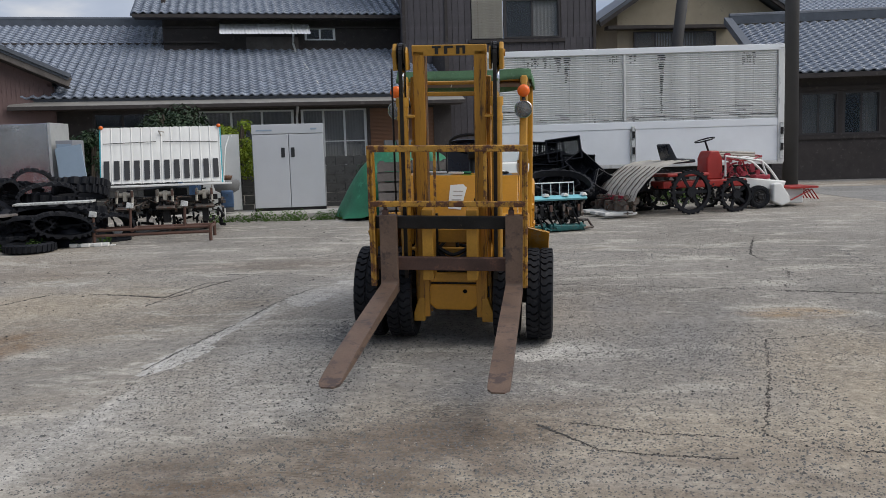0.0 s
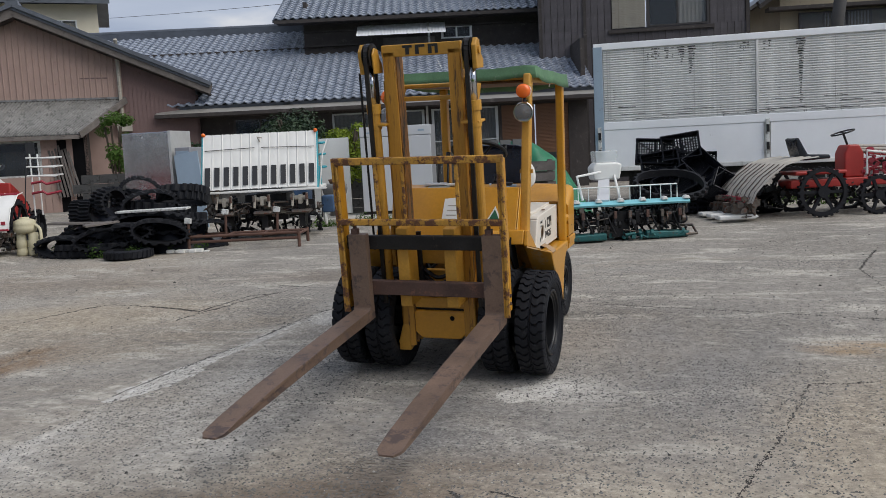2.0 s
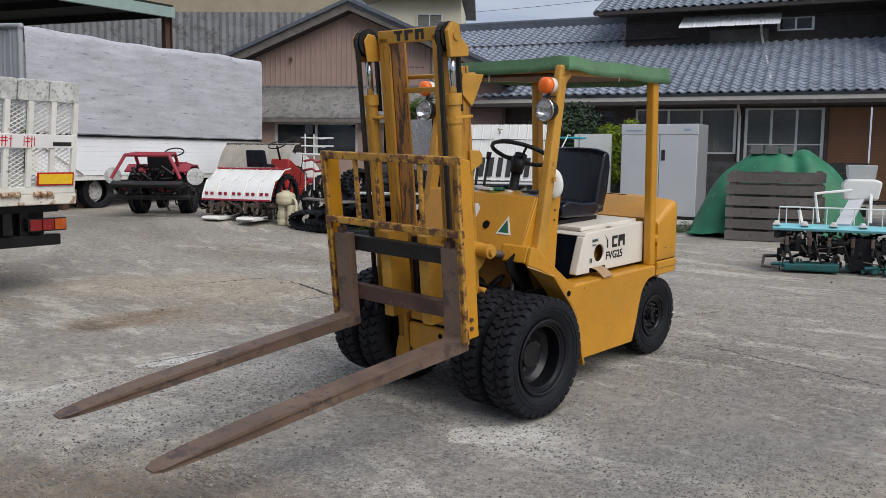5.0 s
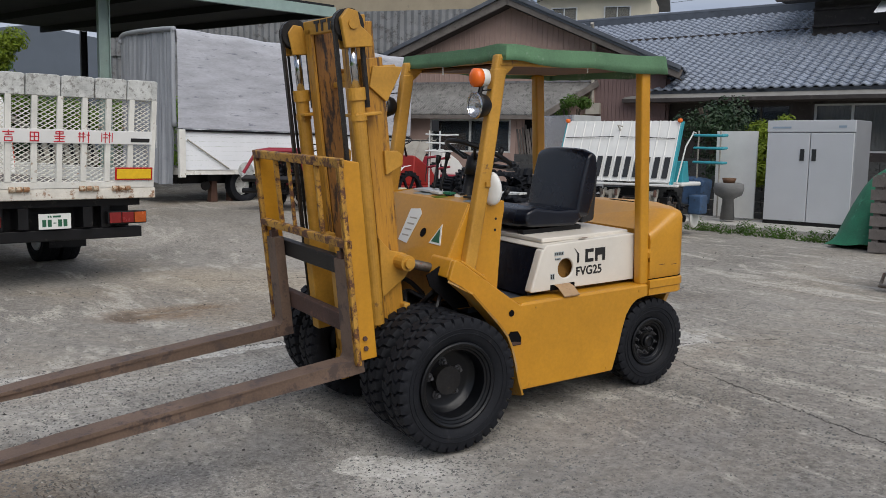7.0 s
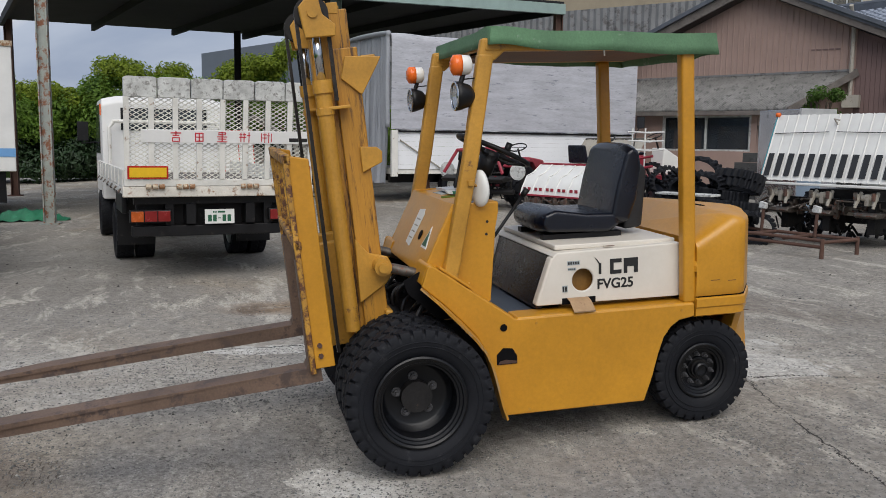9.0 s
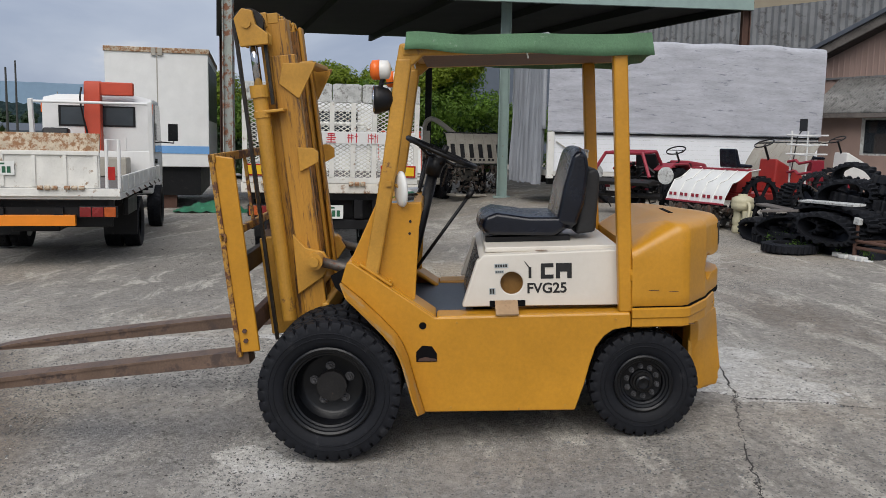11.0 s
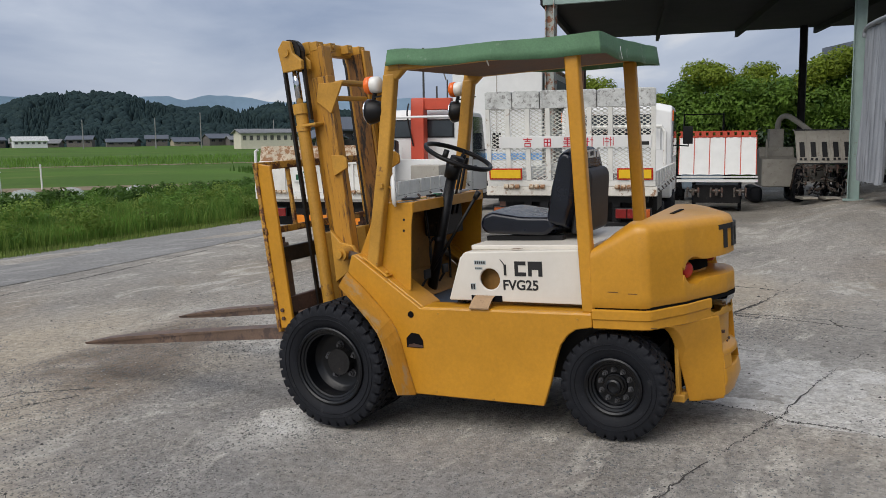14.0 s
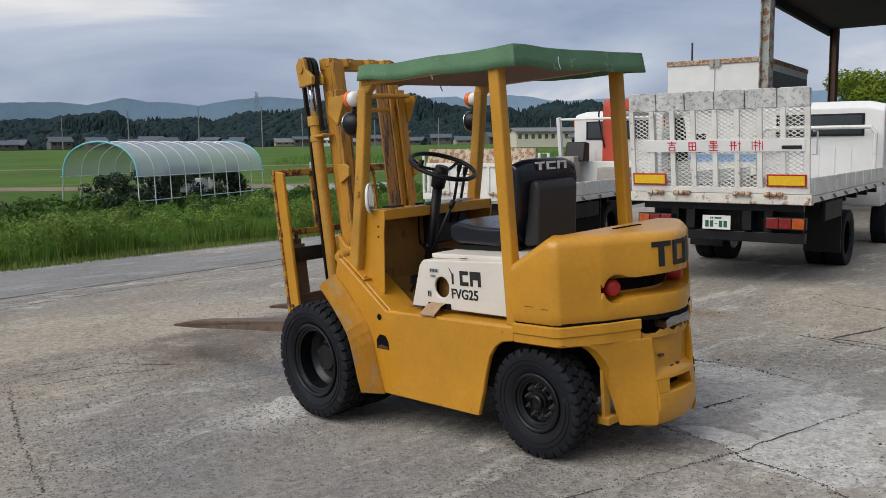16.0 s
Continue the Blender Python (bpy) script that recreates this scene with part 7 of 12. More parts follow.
rod(bm, (0, 0, 0), (0.9, 0, 7.5), 0.17, 12, 0.14)
solid("utility_pole", bm, M_POLED, "dark leaning pole behind the trailer", "pole", on_ground(3.7, 18.5), smooth=True)
# overhead wires
for k, (a, b) in enumerate((((-60, 30, 9.5), (5.75, 12.9, 9.2)), ((-60, 31, 9.0), (5.75, 12.9, 8.8)), ((-45, 40, 11.5), (20, 30, 9.5)))):
    bm = B()
    a, b = Vector(a), Vector(b)
    pipe(bm, [a.lerp(b, q / 12) - Vector((0, 0, 2.0 * (1 - (q / 6 - 1) ** 2) * 0.5)) for q in range(13)], 0.012, 5)
    solid("overhead_wire", bm, M_POLED, "thin black overhead cable", "cable")

# ---- box trailer behind the machines ----
trailer = thing("box_trailer", on_ground(-0.72, 11.17, 7.5), "white box trailer body with ribbed aluminium upper sides", "trailer")
TL = 6.12
TZ = -ground_z(-0.72, 11.17)
bm = B()
box(bm, (0.0, 0.03, 1.05 + TZ), (TL, 2.3, 3.36 + TZ))
part("body", bm, M_ALU, trailer)
bm = B()
prism(bm, [(0, 0.0), (0.024, 0.004), (0.026, 0.012), (0.022, 0.026), (0, 0.031)], 0, 0.16, TL - 0.12)
for v in bm.verts:
    v.co.y *= -1
RIBM = finish(bm, "rib", M_ALU)
bm = B()
box(bm, (0.16, 0.024, 1.96 + TZ), (TL - 0.12, 0.029, 3.30 + TZ))
part("rib_backing", bm, M_ALU, trailer, "dark grooves between the ribs")
for k in range(30):
    share("rib", RIBM, trailer, pose(0, 0.028, 1.985 + TZ + 0.0435 * k))
for z0, z1, y, m_ in ((3.30, 3.42, -0.03, M_TRW), (1.80, 1.95, -0.015, M_TRW), (1.02, 1.10, -0.02, M_ALU)):
    bm = B()
    box(bm, (-0.02, y, z0 + TZ), (TL + 0.02, 0.03, z1 + TZ))
    part("side_rail", bm, m_, trailer, bevel=0.01)
bm = B()
box(bm, (0.14, -0.004, 1.10 + TZ), (3.02, 0.03, 1.80 + TZ))
box(bm, (3.14, -0.004, 1.10 + TZ), (TL - 0.10, 0.03, 1.80 + TZ))
part("side_gate", bm, M_TRW, trailer, "white side gate", bevel=0.008)
bm = B()
box(bm, (-0.03, -0.035, 1.05 + TZ), (0.14, 0.03, 3.36 + TZ))
box(bm, (-0.03, 0.03, 1.05 + TZ), (0.0, 2.3, 3.36 + TZ))
part("front_frame", bm, M_BLUEGREY, trailer, "blue-grey corner post and end wall", bevel=0.01)
bm = B()
box(bm, (TL - 0.10, -0.03, 1.05 + TZ), (TL + 0.03, 0.03, 3.36 + TZ))
part("corner_post", bm, M_ALU, trailer, bevel=0.01)
for x in (3.05, 0.02, TL - 0.06):
    bm = B()
    box(bm, (x, -0.05, 1.12 + TZ), (x + 0.07, -0.006, 1.86 + TZ))
    latch = part("latch_post", bm, M_GALV, trailer, bevel=0.006)
    for z in (1.62, 1.3):
        bm = B()
        box(bm, (x + 0.01, -0.08, z + TZ), (x + 0.06, -0.05, z + 0.14 + TZ))
        part("latch", bm, M_STEELD, latch)
bm = B()
box(bm, (2.9, -0.02, 1.98 + TZ), (2.94, 0.012, 3.3 + TZ))
part("panel_joint", bm, M_ALU, trailer)
for x, w, z0 in ((1.55, 0.30, 2.95), (3.55, 0.22, 3.0), (1.72, 0.06, 2.7), (3.66, 0.03, 2.1), (0.9, 0.5, 3.15), (1.2, 0.5, 3.1), (2.6, 0.6, 3.2), (5.3, 0.3, 3.05)):
    for k in range(6):
        bm = B()
        a = x + rnd.uniform(0, w)
        l_ = rnd.uniform(0.2, 3.30 - z0)
        # stains sit on the crown of each rib, broken by the grooves
        for j in range(30):
            zr = 1.985 + 0.0435 * j
            if zr + 0.026 < 3.28 - l_ or rnd.random() < 0.2:
                continue
            e = rnd.uniform(0.008, 0.05) * (0.4 + 0.6 * (zr - 3.28 + l_) / l_)
            box(bm, (a - e + rnd.uniform(-0.01, 0.01), 0.0005, zr + 0.004 + TZ), (a + e, 0.003, zr + rnd.uniform(0.014, 0.024) + TZ))
        if len(bm.verts):
            part("mould_streak", bm, M_STREAK, trailer)
for k in range(26):
    bm = B()
    a = rnd.uniform(0.1, TL - 0.6)
    z_ = 1.985 + 0.0435 * rnd.choice((0, 0, 1, 1, 2, 3, 5)) + TZ
    box(bm, (a, 0.0, z_ + 0.006), (a + rnd.uniform(0.15, 0.7), 0.0032, z_ + rnd.uniform(0.012, 0.02)))
    part("mould_streak", bm, M_STREAK, trailer)
bm = B()
for x in (0.6, 2.2, 4.2, 5.6):
    box(bm, (x, 0.3, 0), (x + 0.12, 0.42, 1.05 + TZ))
    box(bm, (x, 1.9, 0), (x + 0.12, 2.02, 1.05 + TZ))
box(bm, (0.1, 0.28, 0.90 + TZ), (TL - 0.1, 0.44, 1.04 + TZ))
box(bm, (0.1, 1.88, 0.90 + TZ), (TL - 0.1, 2.04, 1.04 + TZ))
part("underframe", bm, M_STEELD, trailer)


def chain_mesh(bm, x0, x1, z0, z1, y, cell=0.075, t=0.0115):
    """Expanded metal: strands that zigzag across an upright panel."""
    rows = int((z1 - z0) / (cell * 0.30))
    for r in range(rows):
        z = z0 + (z1 - z0) * (r + 0.5) / rows
        n = max(2, int((x1 - x0) / (cell / 2)))
        h = (z1 - z0) / rows * 0.5
        pts = [(x0 + (x1 - x0) * i / n, z + (h if (i + r) % 2 else -h)) for i in range(n + 1)]
        for (a, b), (c, d) in zip(pts, pts[1:]):
            vs = [bm.verts.new(q) for q in ((a, y - 0.003, b - t / 2), (c, y - 0.003, d - t / 2), (c, y + 0.006, d + t / 2), (a, y + 0.006, b + t / 2))]
            bm.faces.new(vs)


def truck_wheel(parent, x, y, r=0.37, w=0.22, side=1):
    ob = wheel(parent, (0, 0, 0), r, w, r * 0.6, M_TYRE, M_ALU, 0.3, side, 30, 0.006, "wheel", 0.07, 8, 0.03, 0.012, 0.12)
    ob.matrix_basis = pose(x, y, r, 0, 0, 0) @ pose(0, 0, 0, 0, 0, 90)
    return ob


def tail_light(parent, x, y0, z, flip=1):
    bm = B()
    box(bm, (x - 0.03, y0, z), (x + 0.05, y0 + 0.44, z + 0.14))
    lamp = part("tail_light", bm, M_BLACK, parent, bevel=0.01)
    for k, m_ in enumerate((M_TAILR, M_TAILR, M_TAILO) if flip > 0 else (M_TAILO, M_TAILR, M_TAILR)):
        bm = B()
        box(bm, (x - 0.045, y0 + 0.015 + 0.14 * k, z + 0.012), (x - 0.03, y0 + 0.145 + 0.14 * k, z + 0.128))
        part("lens", bm, m_, lamp, bevel=0.006)


def number_plate(parent, x, y, z):
    bm = B()
    box(bm, (x - 0.008, y - 0.165, z - 0.082), (x, y + 0.165, z + 0.082))
    pl_ = part("number_plate", bm, M_PLATE, parent, "white number plate with green marks", bevel=0.004)
    for a, b, c, d in ((-0.125, -0.085, -0.055, 0.02), (-0.07, -0.03, -0.055, 0.02), (-0.012, 0.018, -0.022, -0.012), (0.035, 0.075, -0.055, 0.02), (0.09, 0.13, -0.055, 0.02), (-0.06, 0.02, 0.042, 0.062), (0.035, 0.05, 0.042, 0.062), (0.058, 0.073, 0.042, 0.062)):
        bm = B()
        box(bm, (x - 0.0105, y + a, z + c), (x - 0.0085, y + b, z + d))
        part("plate_bar", bm, M_PLGREEN, pl_)


def cab(parent, x0, w, z0, z1, length=1.75):
    """A truck cab with its back at x0, facing +x."""
    h = w / 2
    bm = B()
    side = [(0, z0), (length, z0), (length + 0.05, z0 + 0.55), (length - 0.05, z0 + 0.75), (length - 0.42, z1 - 0.06), (length - 0.6, z1), (0.1, z1), (0.0, z1 - 0.1)]
    k = 9
    rings = []
    for i in range(k):
        f = i / (k - 1) * 2 - 1
        y = f * h
        e = abs(f) ** 8
        rings.append([Vector((x0 + a, y, b - (0.06 * e if b > z1 - 0.2 else 0))) for a, b in side])
    loft(bm, rings)
    body = part("cab", bm, M_WHITE, parent, bevel=0.03)
    for s in (-1, 1):
        bm = B()
        prism(bm, [(x0 + 0.42, z0 + 0.72), (x0 + length - 0.14, z0 + 0.72), (x0 + length - 0.48, z1 - 0.14), (x0 + 0.42, z1 - 0.14)], 1, s * (h + 0.002), s * (h + 0.010))
        part("side_window", bm, M_CABGLASS, body, "dark side window")
        bm = B()
        for a, b, c, d in ((0.36, 0.40, z0 + 0.1, z1 - 0.1), (length - 0.10, length - 0.08, z0 + 0.1, z0 + 0.65), (0.40, length - 0.1, z0 + 0.08, z0 + 0.10)):
            box(bm, (x0 + a, s * (h + 0.001), c), (x0 + b, s * (h + 0.005), d))
        part("door_seam", bm, M_GPLAST, body)
        bm = B()
        box(bm, (x0 + 0.45, s * (h + 0.002), z0 + 0.52), (x0 + 0.62, s * (h + 0.03), z0 + 0.60))
        part("door_handle", bm, M_BLACK, body, bevel=0.006)
        bm = B()
        pipe(bm, [(x0 + length - 0.2, s * h, z0 + 0.9), (x0 + length, s * (h + 0.22), z0 + 0.88), (x0 + length, s * (h + 0.22), z0 + 1.0)], 0.014, 6)
        box(bm, (x0 + length - 0.03, s * (h + 0.12), z0 + 0.92), (x0 + length + 0.03, s * (h + 0.30), z0 + 1.25))
        part("side_mirror", bm, M_BLACK, body, bevel=0.01)
        bm = B()
        box(bm, (x0 + 0.04, s * (h + 0.004), z1 - 0.32), (x0 + 0.08, s * (h + 0.02), z1 - 0.14))
        part("side_lamp", bm, M_ORANGE, body)
    bm = B()
    box(bm, (x0 - 0.012, -h * 0.66, z1 - 0.52), (x0 - 0.004, h * 0.66, z1 - 0.22))
    part("rear_window", bm, M_CABGLASS, body, "dark rear window", bevel=0.004)
    bm = B()
    for a, b, c, d in ((-h * 0.70, h * 0.70, z1 - 0.22, z1 - 0.195), (-h * 0.70, h * 0.70, z1 - 0.545, z1 - 0.52), (-h * 0.70, -h * 0.66, z1 - 0.52, z1 - 0.22), (h * 0.66, h * 0.70, z1 - 0.52, z1 - 0.22)):
        box(bm, (x0 - 0.014, a, c), (x0, b, d))
    part("window_gasket", bm, M_BLACK, body)
    bm = B()
    for k in range(5):
        box(bm, (x0 - 0.01, -h * 0.5 + k * h * 0.25 - 0.02, z0 + 0.25), (x0, -h * 0.5 + k * h * 0.25 + 0.02, z1 - 0.72))
    part("back_rib", bm, M_WHITE, body, bevel=0.004)
    return body


def flat_truck(name, m, label, w, bed_len, sill):
    """Chassis, bed, low side gates and wheels of a truck whose tail is at x = 0 and which faces +x."""
    tr = thing(name, m, label, "truck")
    h = w / 2
    bm = B()
    box(bm, (0.05, -0.38, sill - 0.40), (bed_len + 1.9, -0.28, sill - 0.18))
    box(bm, (0.05, 0.28, sill - 0.40), (bed_len + 1.9, 0.38, sill - 0.18))
    for k in range(7):
        box(bm, (0.1 + k * bed_len / 6.5, -h + 0.1, sill - 0.18), (0.18 + k * bed_len / 6.5, h - 0.1, sill - 0.08))
    part("chassis", bm, M_BLACK, tr)
    # added black boxes stand for chassis parts and the shade under the bed
    bm = B()
    box(bm, (0.30, -h + 0.14, sill - 0.44), (0.36, h - 0.14, sill - 0.085))
    box(bm, (0.36, -0.28, sill - 0.50), (1.5, 0.28, sill - 0.18))
    part("rear_cross_frame", bm, M_BLACK, tr, "added black block for the chassis and the shade under the bed", bevel=0.02)
    bm = B()
    box(bm, (0.0, -h, sill - 0.08), (bed_len, h, sill))
    part("bed", bm, M_WHITEW, tr, bevel=0.01)
    bm = B()
    box(bm, (0.04, -h + 0.02, sill), (bed_len - 0.04, h - 0.02, sill + 0.012))
    part("bed_floor", bm, M_WOODG, tr, "worn plank bed floor")
    for s in (1, -1):
        bm = B()
        box(bm, (0.05, s * (h - 0.035), sill + 0.005), (bed_len - 0.05, s * h, sill + 0.20))
        for k in range(9):
            box(bm, (0.1 + k * (bed_len - 0.3) / 8, s * h, sill + 0.01), (0.16 + k * (bed_len - 0.3) / 8, s * (h + 0.012), sill + 0.19))
        part("side_gate", bm, M_WHITEW, tr, bevel=0.006)
        for k in range(7):
            bm = B()
            x = 0.4 + k * (bed_len - 0.8) / 6
            pipe(bm, [(x, s * h, sill - 0.02), (x, s * (h + 0.03), sill - 0.06), (x + 0.06, s * (h + 0.03), sill - 0.06), (x + 0.06, s * h, sill - 0.02)], 0.008, 6)
            part("rope_hook", bm, M_MECH, tr)
        for x, dual in ((2.35, True), (bed_len + 0.75, False)):
            truck_wheel(tr, x, s * (h - 0.16), side=-1 if s > 0 else 1)
            if dual:
                truck_wheel(tr, x, s * (h - 0.42), side=-1 if s > 0 else 1)
        bm = B()
        box(bm, (1.85, s * (h - 0.5), 0.22), (1.87, s * (h - 0.05), sill - 0.1))
        part("mud_flap", bm, M_BLACK, tr)
        bm = B()
        box(bm, (0.9, s * (h - 0.10), sill - 0.34), (1.8, s * (h - 0.04), sill - 0.12))
        part("tool_box", bm, M_BLACK, tr, bevel=0.01)
    return tr


# ramp truck: tall mesh gate at its tail
ramp = flat_truck("ramp_truck", pose(-5.61, -0.853, ground_z(-6.5, -0.8), 0, 0, 190.5), "white flatbed truck with raised expanded-metal ramp gate", 2.06, 4.7, 1.04)
bm = B()
box(bm, (-0.05, -1.05, 0.945), (0.06, 1.05, 1.065))
part("tail_sill", bm, M_WHITER, ramp, "rust-streaked white tail sill", bevel=0.012)
def g_box(name, y0, y1, z0, z1, x0, x1, m_, label="", bevel=0.004, parent=None):
    bm = B()
    box(bm, (x0, y0, z0), (x1, y1, z1))
    lean(bm)
    return part(name, bm, m_, parent or ramp, label, bevel=bevel)


def lean(bm):
    """The gate leans out over the tail."""
    for v in bm.verts:
        if v.co.z > 1.0:
            v.co.x -= 0.165 * (v.co.z - 1.0) / 1.2


GY0, GY1, GZ0, GZ1 = -1.03, 1.03, 1.065, 2.21
gate = g_box("ramp_gate_frame", GY0, GY1, GZ0, GZ0 + 0.07, -0.045, 0.015, M_WHITEW)
bm = B()
for k in range(6):
    y0 = GY0 + (GY1 - GY0) * k / 6
    prism(bm, [(y0 + 0.005, GZ1 - 0.20), (y0 + 0.338, GZ1 - 0.20), (y0 + 0.338, GZ1), (y0 + 0.30, GZ1 + 0.012), (y0 + 0.04, GZ1 + 0.012), (y0 + 0.005, GZ1)], 0, -0.05, 0.03)
lean(bm)
part("gate_top_plate", bm, M_GALV, gate, "scuffed galvanised top plates", bevel=0.006)
for k in range(9):
    y = GY0 + 0.03 + (GY1 - GY0 - 0.06) * k / 8
    g_box("gate_upright", y - 0.028, y + 0.028, GZ0 + 0.07, GZ1 - 0.20, -0.05, -0.01, M_WHITEW, parent=gate)
for k in range(8):
    bm = B()
    y0 = GY0 + 0.03 + (GY1 - GY0 - 0.06) * k / 8 + 0.028
    chain_mesh(bm, y0, y0 + 0.194, GZ0 + 0.07, GZ1 - 0.20, 0.0)
    for v in bm.verts:
        v.co = Vector((v.co.y, v.co.x, v.co.z))
    lean(bm)
    part("gate_mesh", bm, M_MESH, gate, "expanded metal mesh")
sign = g_box("sign_board", -0.98, 0.86, 1.535, 1.675, -0.062, -0.052, M_WHITE, "white sign board with red marks", parent=gate)
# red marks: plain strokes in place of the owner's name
MARKS = (((-0.055, 0.055, 0.10, 0.112), (-0.035, 0.035, 0.075, 0.085), (-0.006, 0.006, 0.075, 0.125), (-0.04, 0.04, 0.05, 0.06), (-0.04, 0.04, 0.012, 0.022), (-0.04, -0.03, 0.02, 0.055), (0.03, 0.04, 0.02, 0.055)),
         ((-0.045, 0.045, 0.10, 0.112), (-0.045, 0.045, 0.06, 0.07), (-0.045, 0.045, 0.015, 0.027), (-0.045, -0.034, 0.02, 0.105), (0.034, 0.045, 0.02, 0.105), (-0.006, 0.006, 0.02, 0.105)),
         ((-0.04, 0.04, 0.112, 0.122), (-0.04, 0.04, 0.09, 0.10), (-0.055, 0.055, 0.065, 0.075), (-0.045, 0.045, 0.042, 0.052), (-0.055, 0.055, 0.012, 0.022), (-0.04, -0.03, 0.09, 0.12), (0.03, 0.04, 0.09, 0.12), (-0.006, 0.006, 0.02, 0.125)),
         ((-0.055, -0.045, 0.01, 0.125), (-0.065, -0.03, 0.085, 0.095), (-0.02, 0.06, 0.065, 0.075), (-0.015, 0.02, 0.095, 0.105), (0.025, 0.055, 0.095, 0.105), (0.0, 0.01, 0.015, 0.12), (0.035, 0.045, 0.015, 0.12)),
         ((-0.06, -0.052, 0.02, 0.115), (-0.03, -0.022, 0.01, 0.125), (-0.04, -0.01, 0.085, 0.095), (-0.005, 0.04, 0.095, 0.105), (-0.01, 0.045, 0.06, 0.07), (0.014, 0.022, 0.01, 0.125), (0.052, 0.06, 0.02, 0.115)))
for k, strokes in enumerate(MARKS):
    y = 0.50 - 0.245 * k
    for a, b, c, d in strokes:
        g_box("red_bar", y + a, y + b, 1.535 + c, 1.535 + d, -0.0655, -0.0625, M_REDTXT, bevel=0.0, parent=sign)
g_box("black_strip", -0.95, -0.74, 1.56, 1.60, -0.066, -0.0625, M_BLACKTXT, bevel=0.0, parent=sign)
for y0 in (-1.0, 0.58):
    rf = g_box("reflector", y0, y0 + 0.42, 1.145, 1.285, -0.064, -0.052, M_REDL, "yellow reflector with red border", parent=gate)
    g_box("yellow_face", y0 + 0.02, y0 + 0.40, 1.163, 1.267, -0.069, -0.0645, M_REFY, bevel=0.0, parent=rf)
for y in (-0.75, -0.40, 0.30, 0.62):
    bm = B()
    for k in range(3):
        rod(bm, (-0.07, y + 0.07 * k, 1.06), (-0.07, y + 0.07 * k + 0.055, 1.06), 0.028, 10)
    part("gate_hinge", bm, M_RUSTTOP, gate)
bm = B()
pipe(bm, [(-0.03, -1.03, 1.5), (-0.03, -1.08, 1.5), (-0.03, -1.08, 1.75), (-0.03, -1.03, 1.75)], 0.01, 6)
part("gate_handle", bm, M_SASH, gate)
bm = B()
box(bm, (0.1, -0.95, 0.50), (0.22, 0.95, 0.62))
box(bm, (0.12, -0.6, 0.60), (0.2, -0.5, 0.9))
box(bm, (0.12, 0.5, 0.60), (0.2, 0.6, 0.9))
part("rear_bumper", bm, M_BLACK, ramp, bevel=0.01)
tail_light(ramp, 0.06, -0.98, 0.66, -1)
tail_light(ramp, 0.06, 0.54, 0.66, 1)
number_plate(ramp, 0.05, 0.017, 0.715)
cab(ramp, 4.85, 1.90, 0.62, 2.26, 1.7)
bm = B()
for y in (-0.85, 0.85):
    pipe(bm, [(4.7, y, 1.0), (4.7, y, 1.75), (4.7, y * 0.92, 1.85)], 0.03, 8)
rod(bm, (4.7, -0.8, 1.85), (4.7, 0.8, 1.85), 0.03, 8)
part("head_guard", bm, M_WHITEW, ramp)

# crane truck: low tail gate with rusty top, crane behind the cab
crane = flat_truck("crane_truck", pose(-5.45, -4.43, ground_z(-6.5, -4.5), 0, 0, 193), "white flatbed truck with small red-orange crane", 2.1, 4.6, 0.92)
def c_box(name, y0, y1, z0, z1, x0, x1, m_, label="", bevel=0.005, parent=None):
    bm = B()
    box(bm, (x0, y0, z0), (x1, y1, z1))
    return part(name, bm, m_, parent or crane, label, bevel=bevel)
tg = c_box("tail_gate", -0.82, 0.98, 0.98, 1.40, -0.03, 0.01, M_WHITEW, "white steel tail gate")
bm = B()
prism(bm, [(-0.03, 1.40), (0.02, 1.40), (0.07, 1.62), (0.03, 1.63)], 1, -0.82, 0.98)
part("gate_flap", bm, M_RUSTTOP, tg, "rust-blotched upper flap", bevel=0.004)
for k in range(6):
    y = -0.80 + 0.345 * k
    c_box("gate_rib", y, y + 0.045, 1.0, 1.40, -0.05, -0.03, M_WHITEW, parent=tg)
c_box("gate_rail", -0.82, 0.98, 1.37, 1.42, -0.055, -0.03, M_WHITEW, parent=tg)
c_box("gate_sill", -1.05, 1.05, 0.88, 0.975, -0.05, 0.05, M_WHITEW, "rust-streaked sill")
bm = B()
pipe(bm, [(-0.03, -1.04, 0.98), (-0.03, -1.04, 1.56), (-0.03, -0.9, 1.56), (-0.03, -0.9, 0.98)], 0.022, 8)
part("corner_frame", bm, M_WHITE, crane)
bm = B()
pipe(bm, [(-0.03, 1.04, 0.98), (-0.03, 1.04, 1.56), (-0.03, 1.0, 1.58)], 0.022, 8)
part("corner_frame", bm, M_WHITE, crane)
c_box("marker_lamp", -1.0, -0.92, 1.08, 1.24, -0.07, -0.05, M_REDL)
number_plate(crane, -0.052, 0.28, 1.21)
for y in (-0.65, -0.35, 0.55):
    bm = B()
    for k in range(3):
        rod(bm, (-0.075, y + 0.08 * k, 0.985), (-0.075, y + 0.08 * k + 0.06, 0.985), 0.026, 10)
    part("gate_hinge", bm, M_RUSTTOP, crane)
c_box("rear_bumper", -0.52, 0.47, 0.52, 0.65, 0.02, 0.10, M_REFO, "orange painted rear bumper")
c_box("bumper_frame", -0.9, 0.9, 0.62, 0.82, 0.10, 0.22, M_BLACK)
tail_light(crane, 0.04, -1.0, 0.62, -1)
tail_light(crane, 0.04, 0.60, 0.62, 1)
cab(crane, 4.95, 1.78, 0.60, 2.30, 1.7)
bm = B()
for y in (-0.93, 0.93):
    bar(bm, (4.55, y, 0.95), (4.35, y, 2.18), 0.07, 0.10)
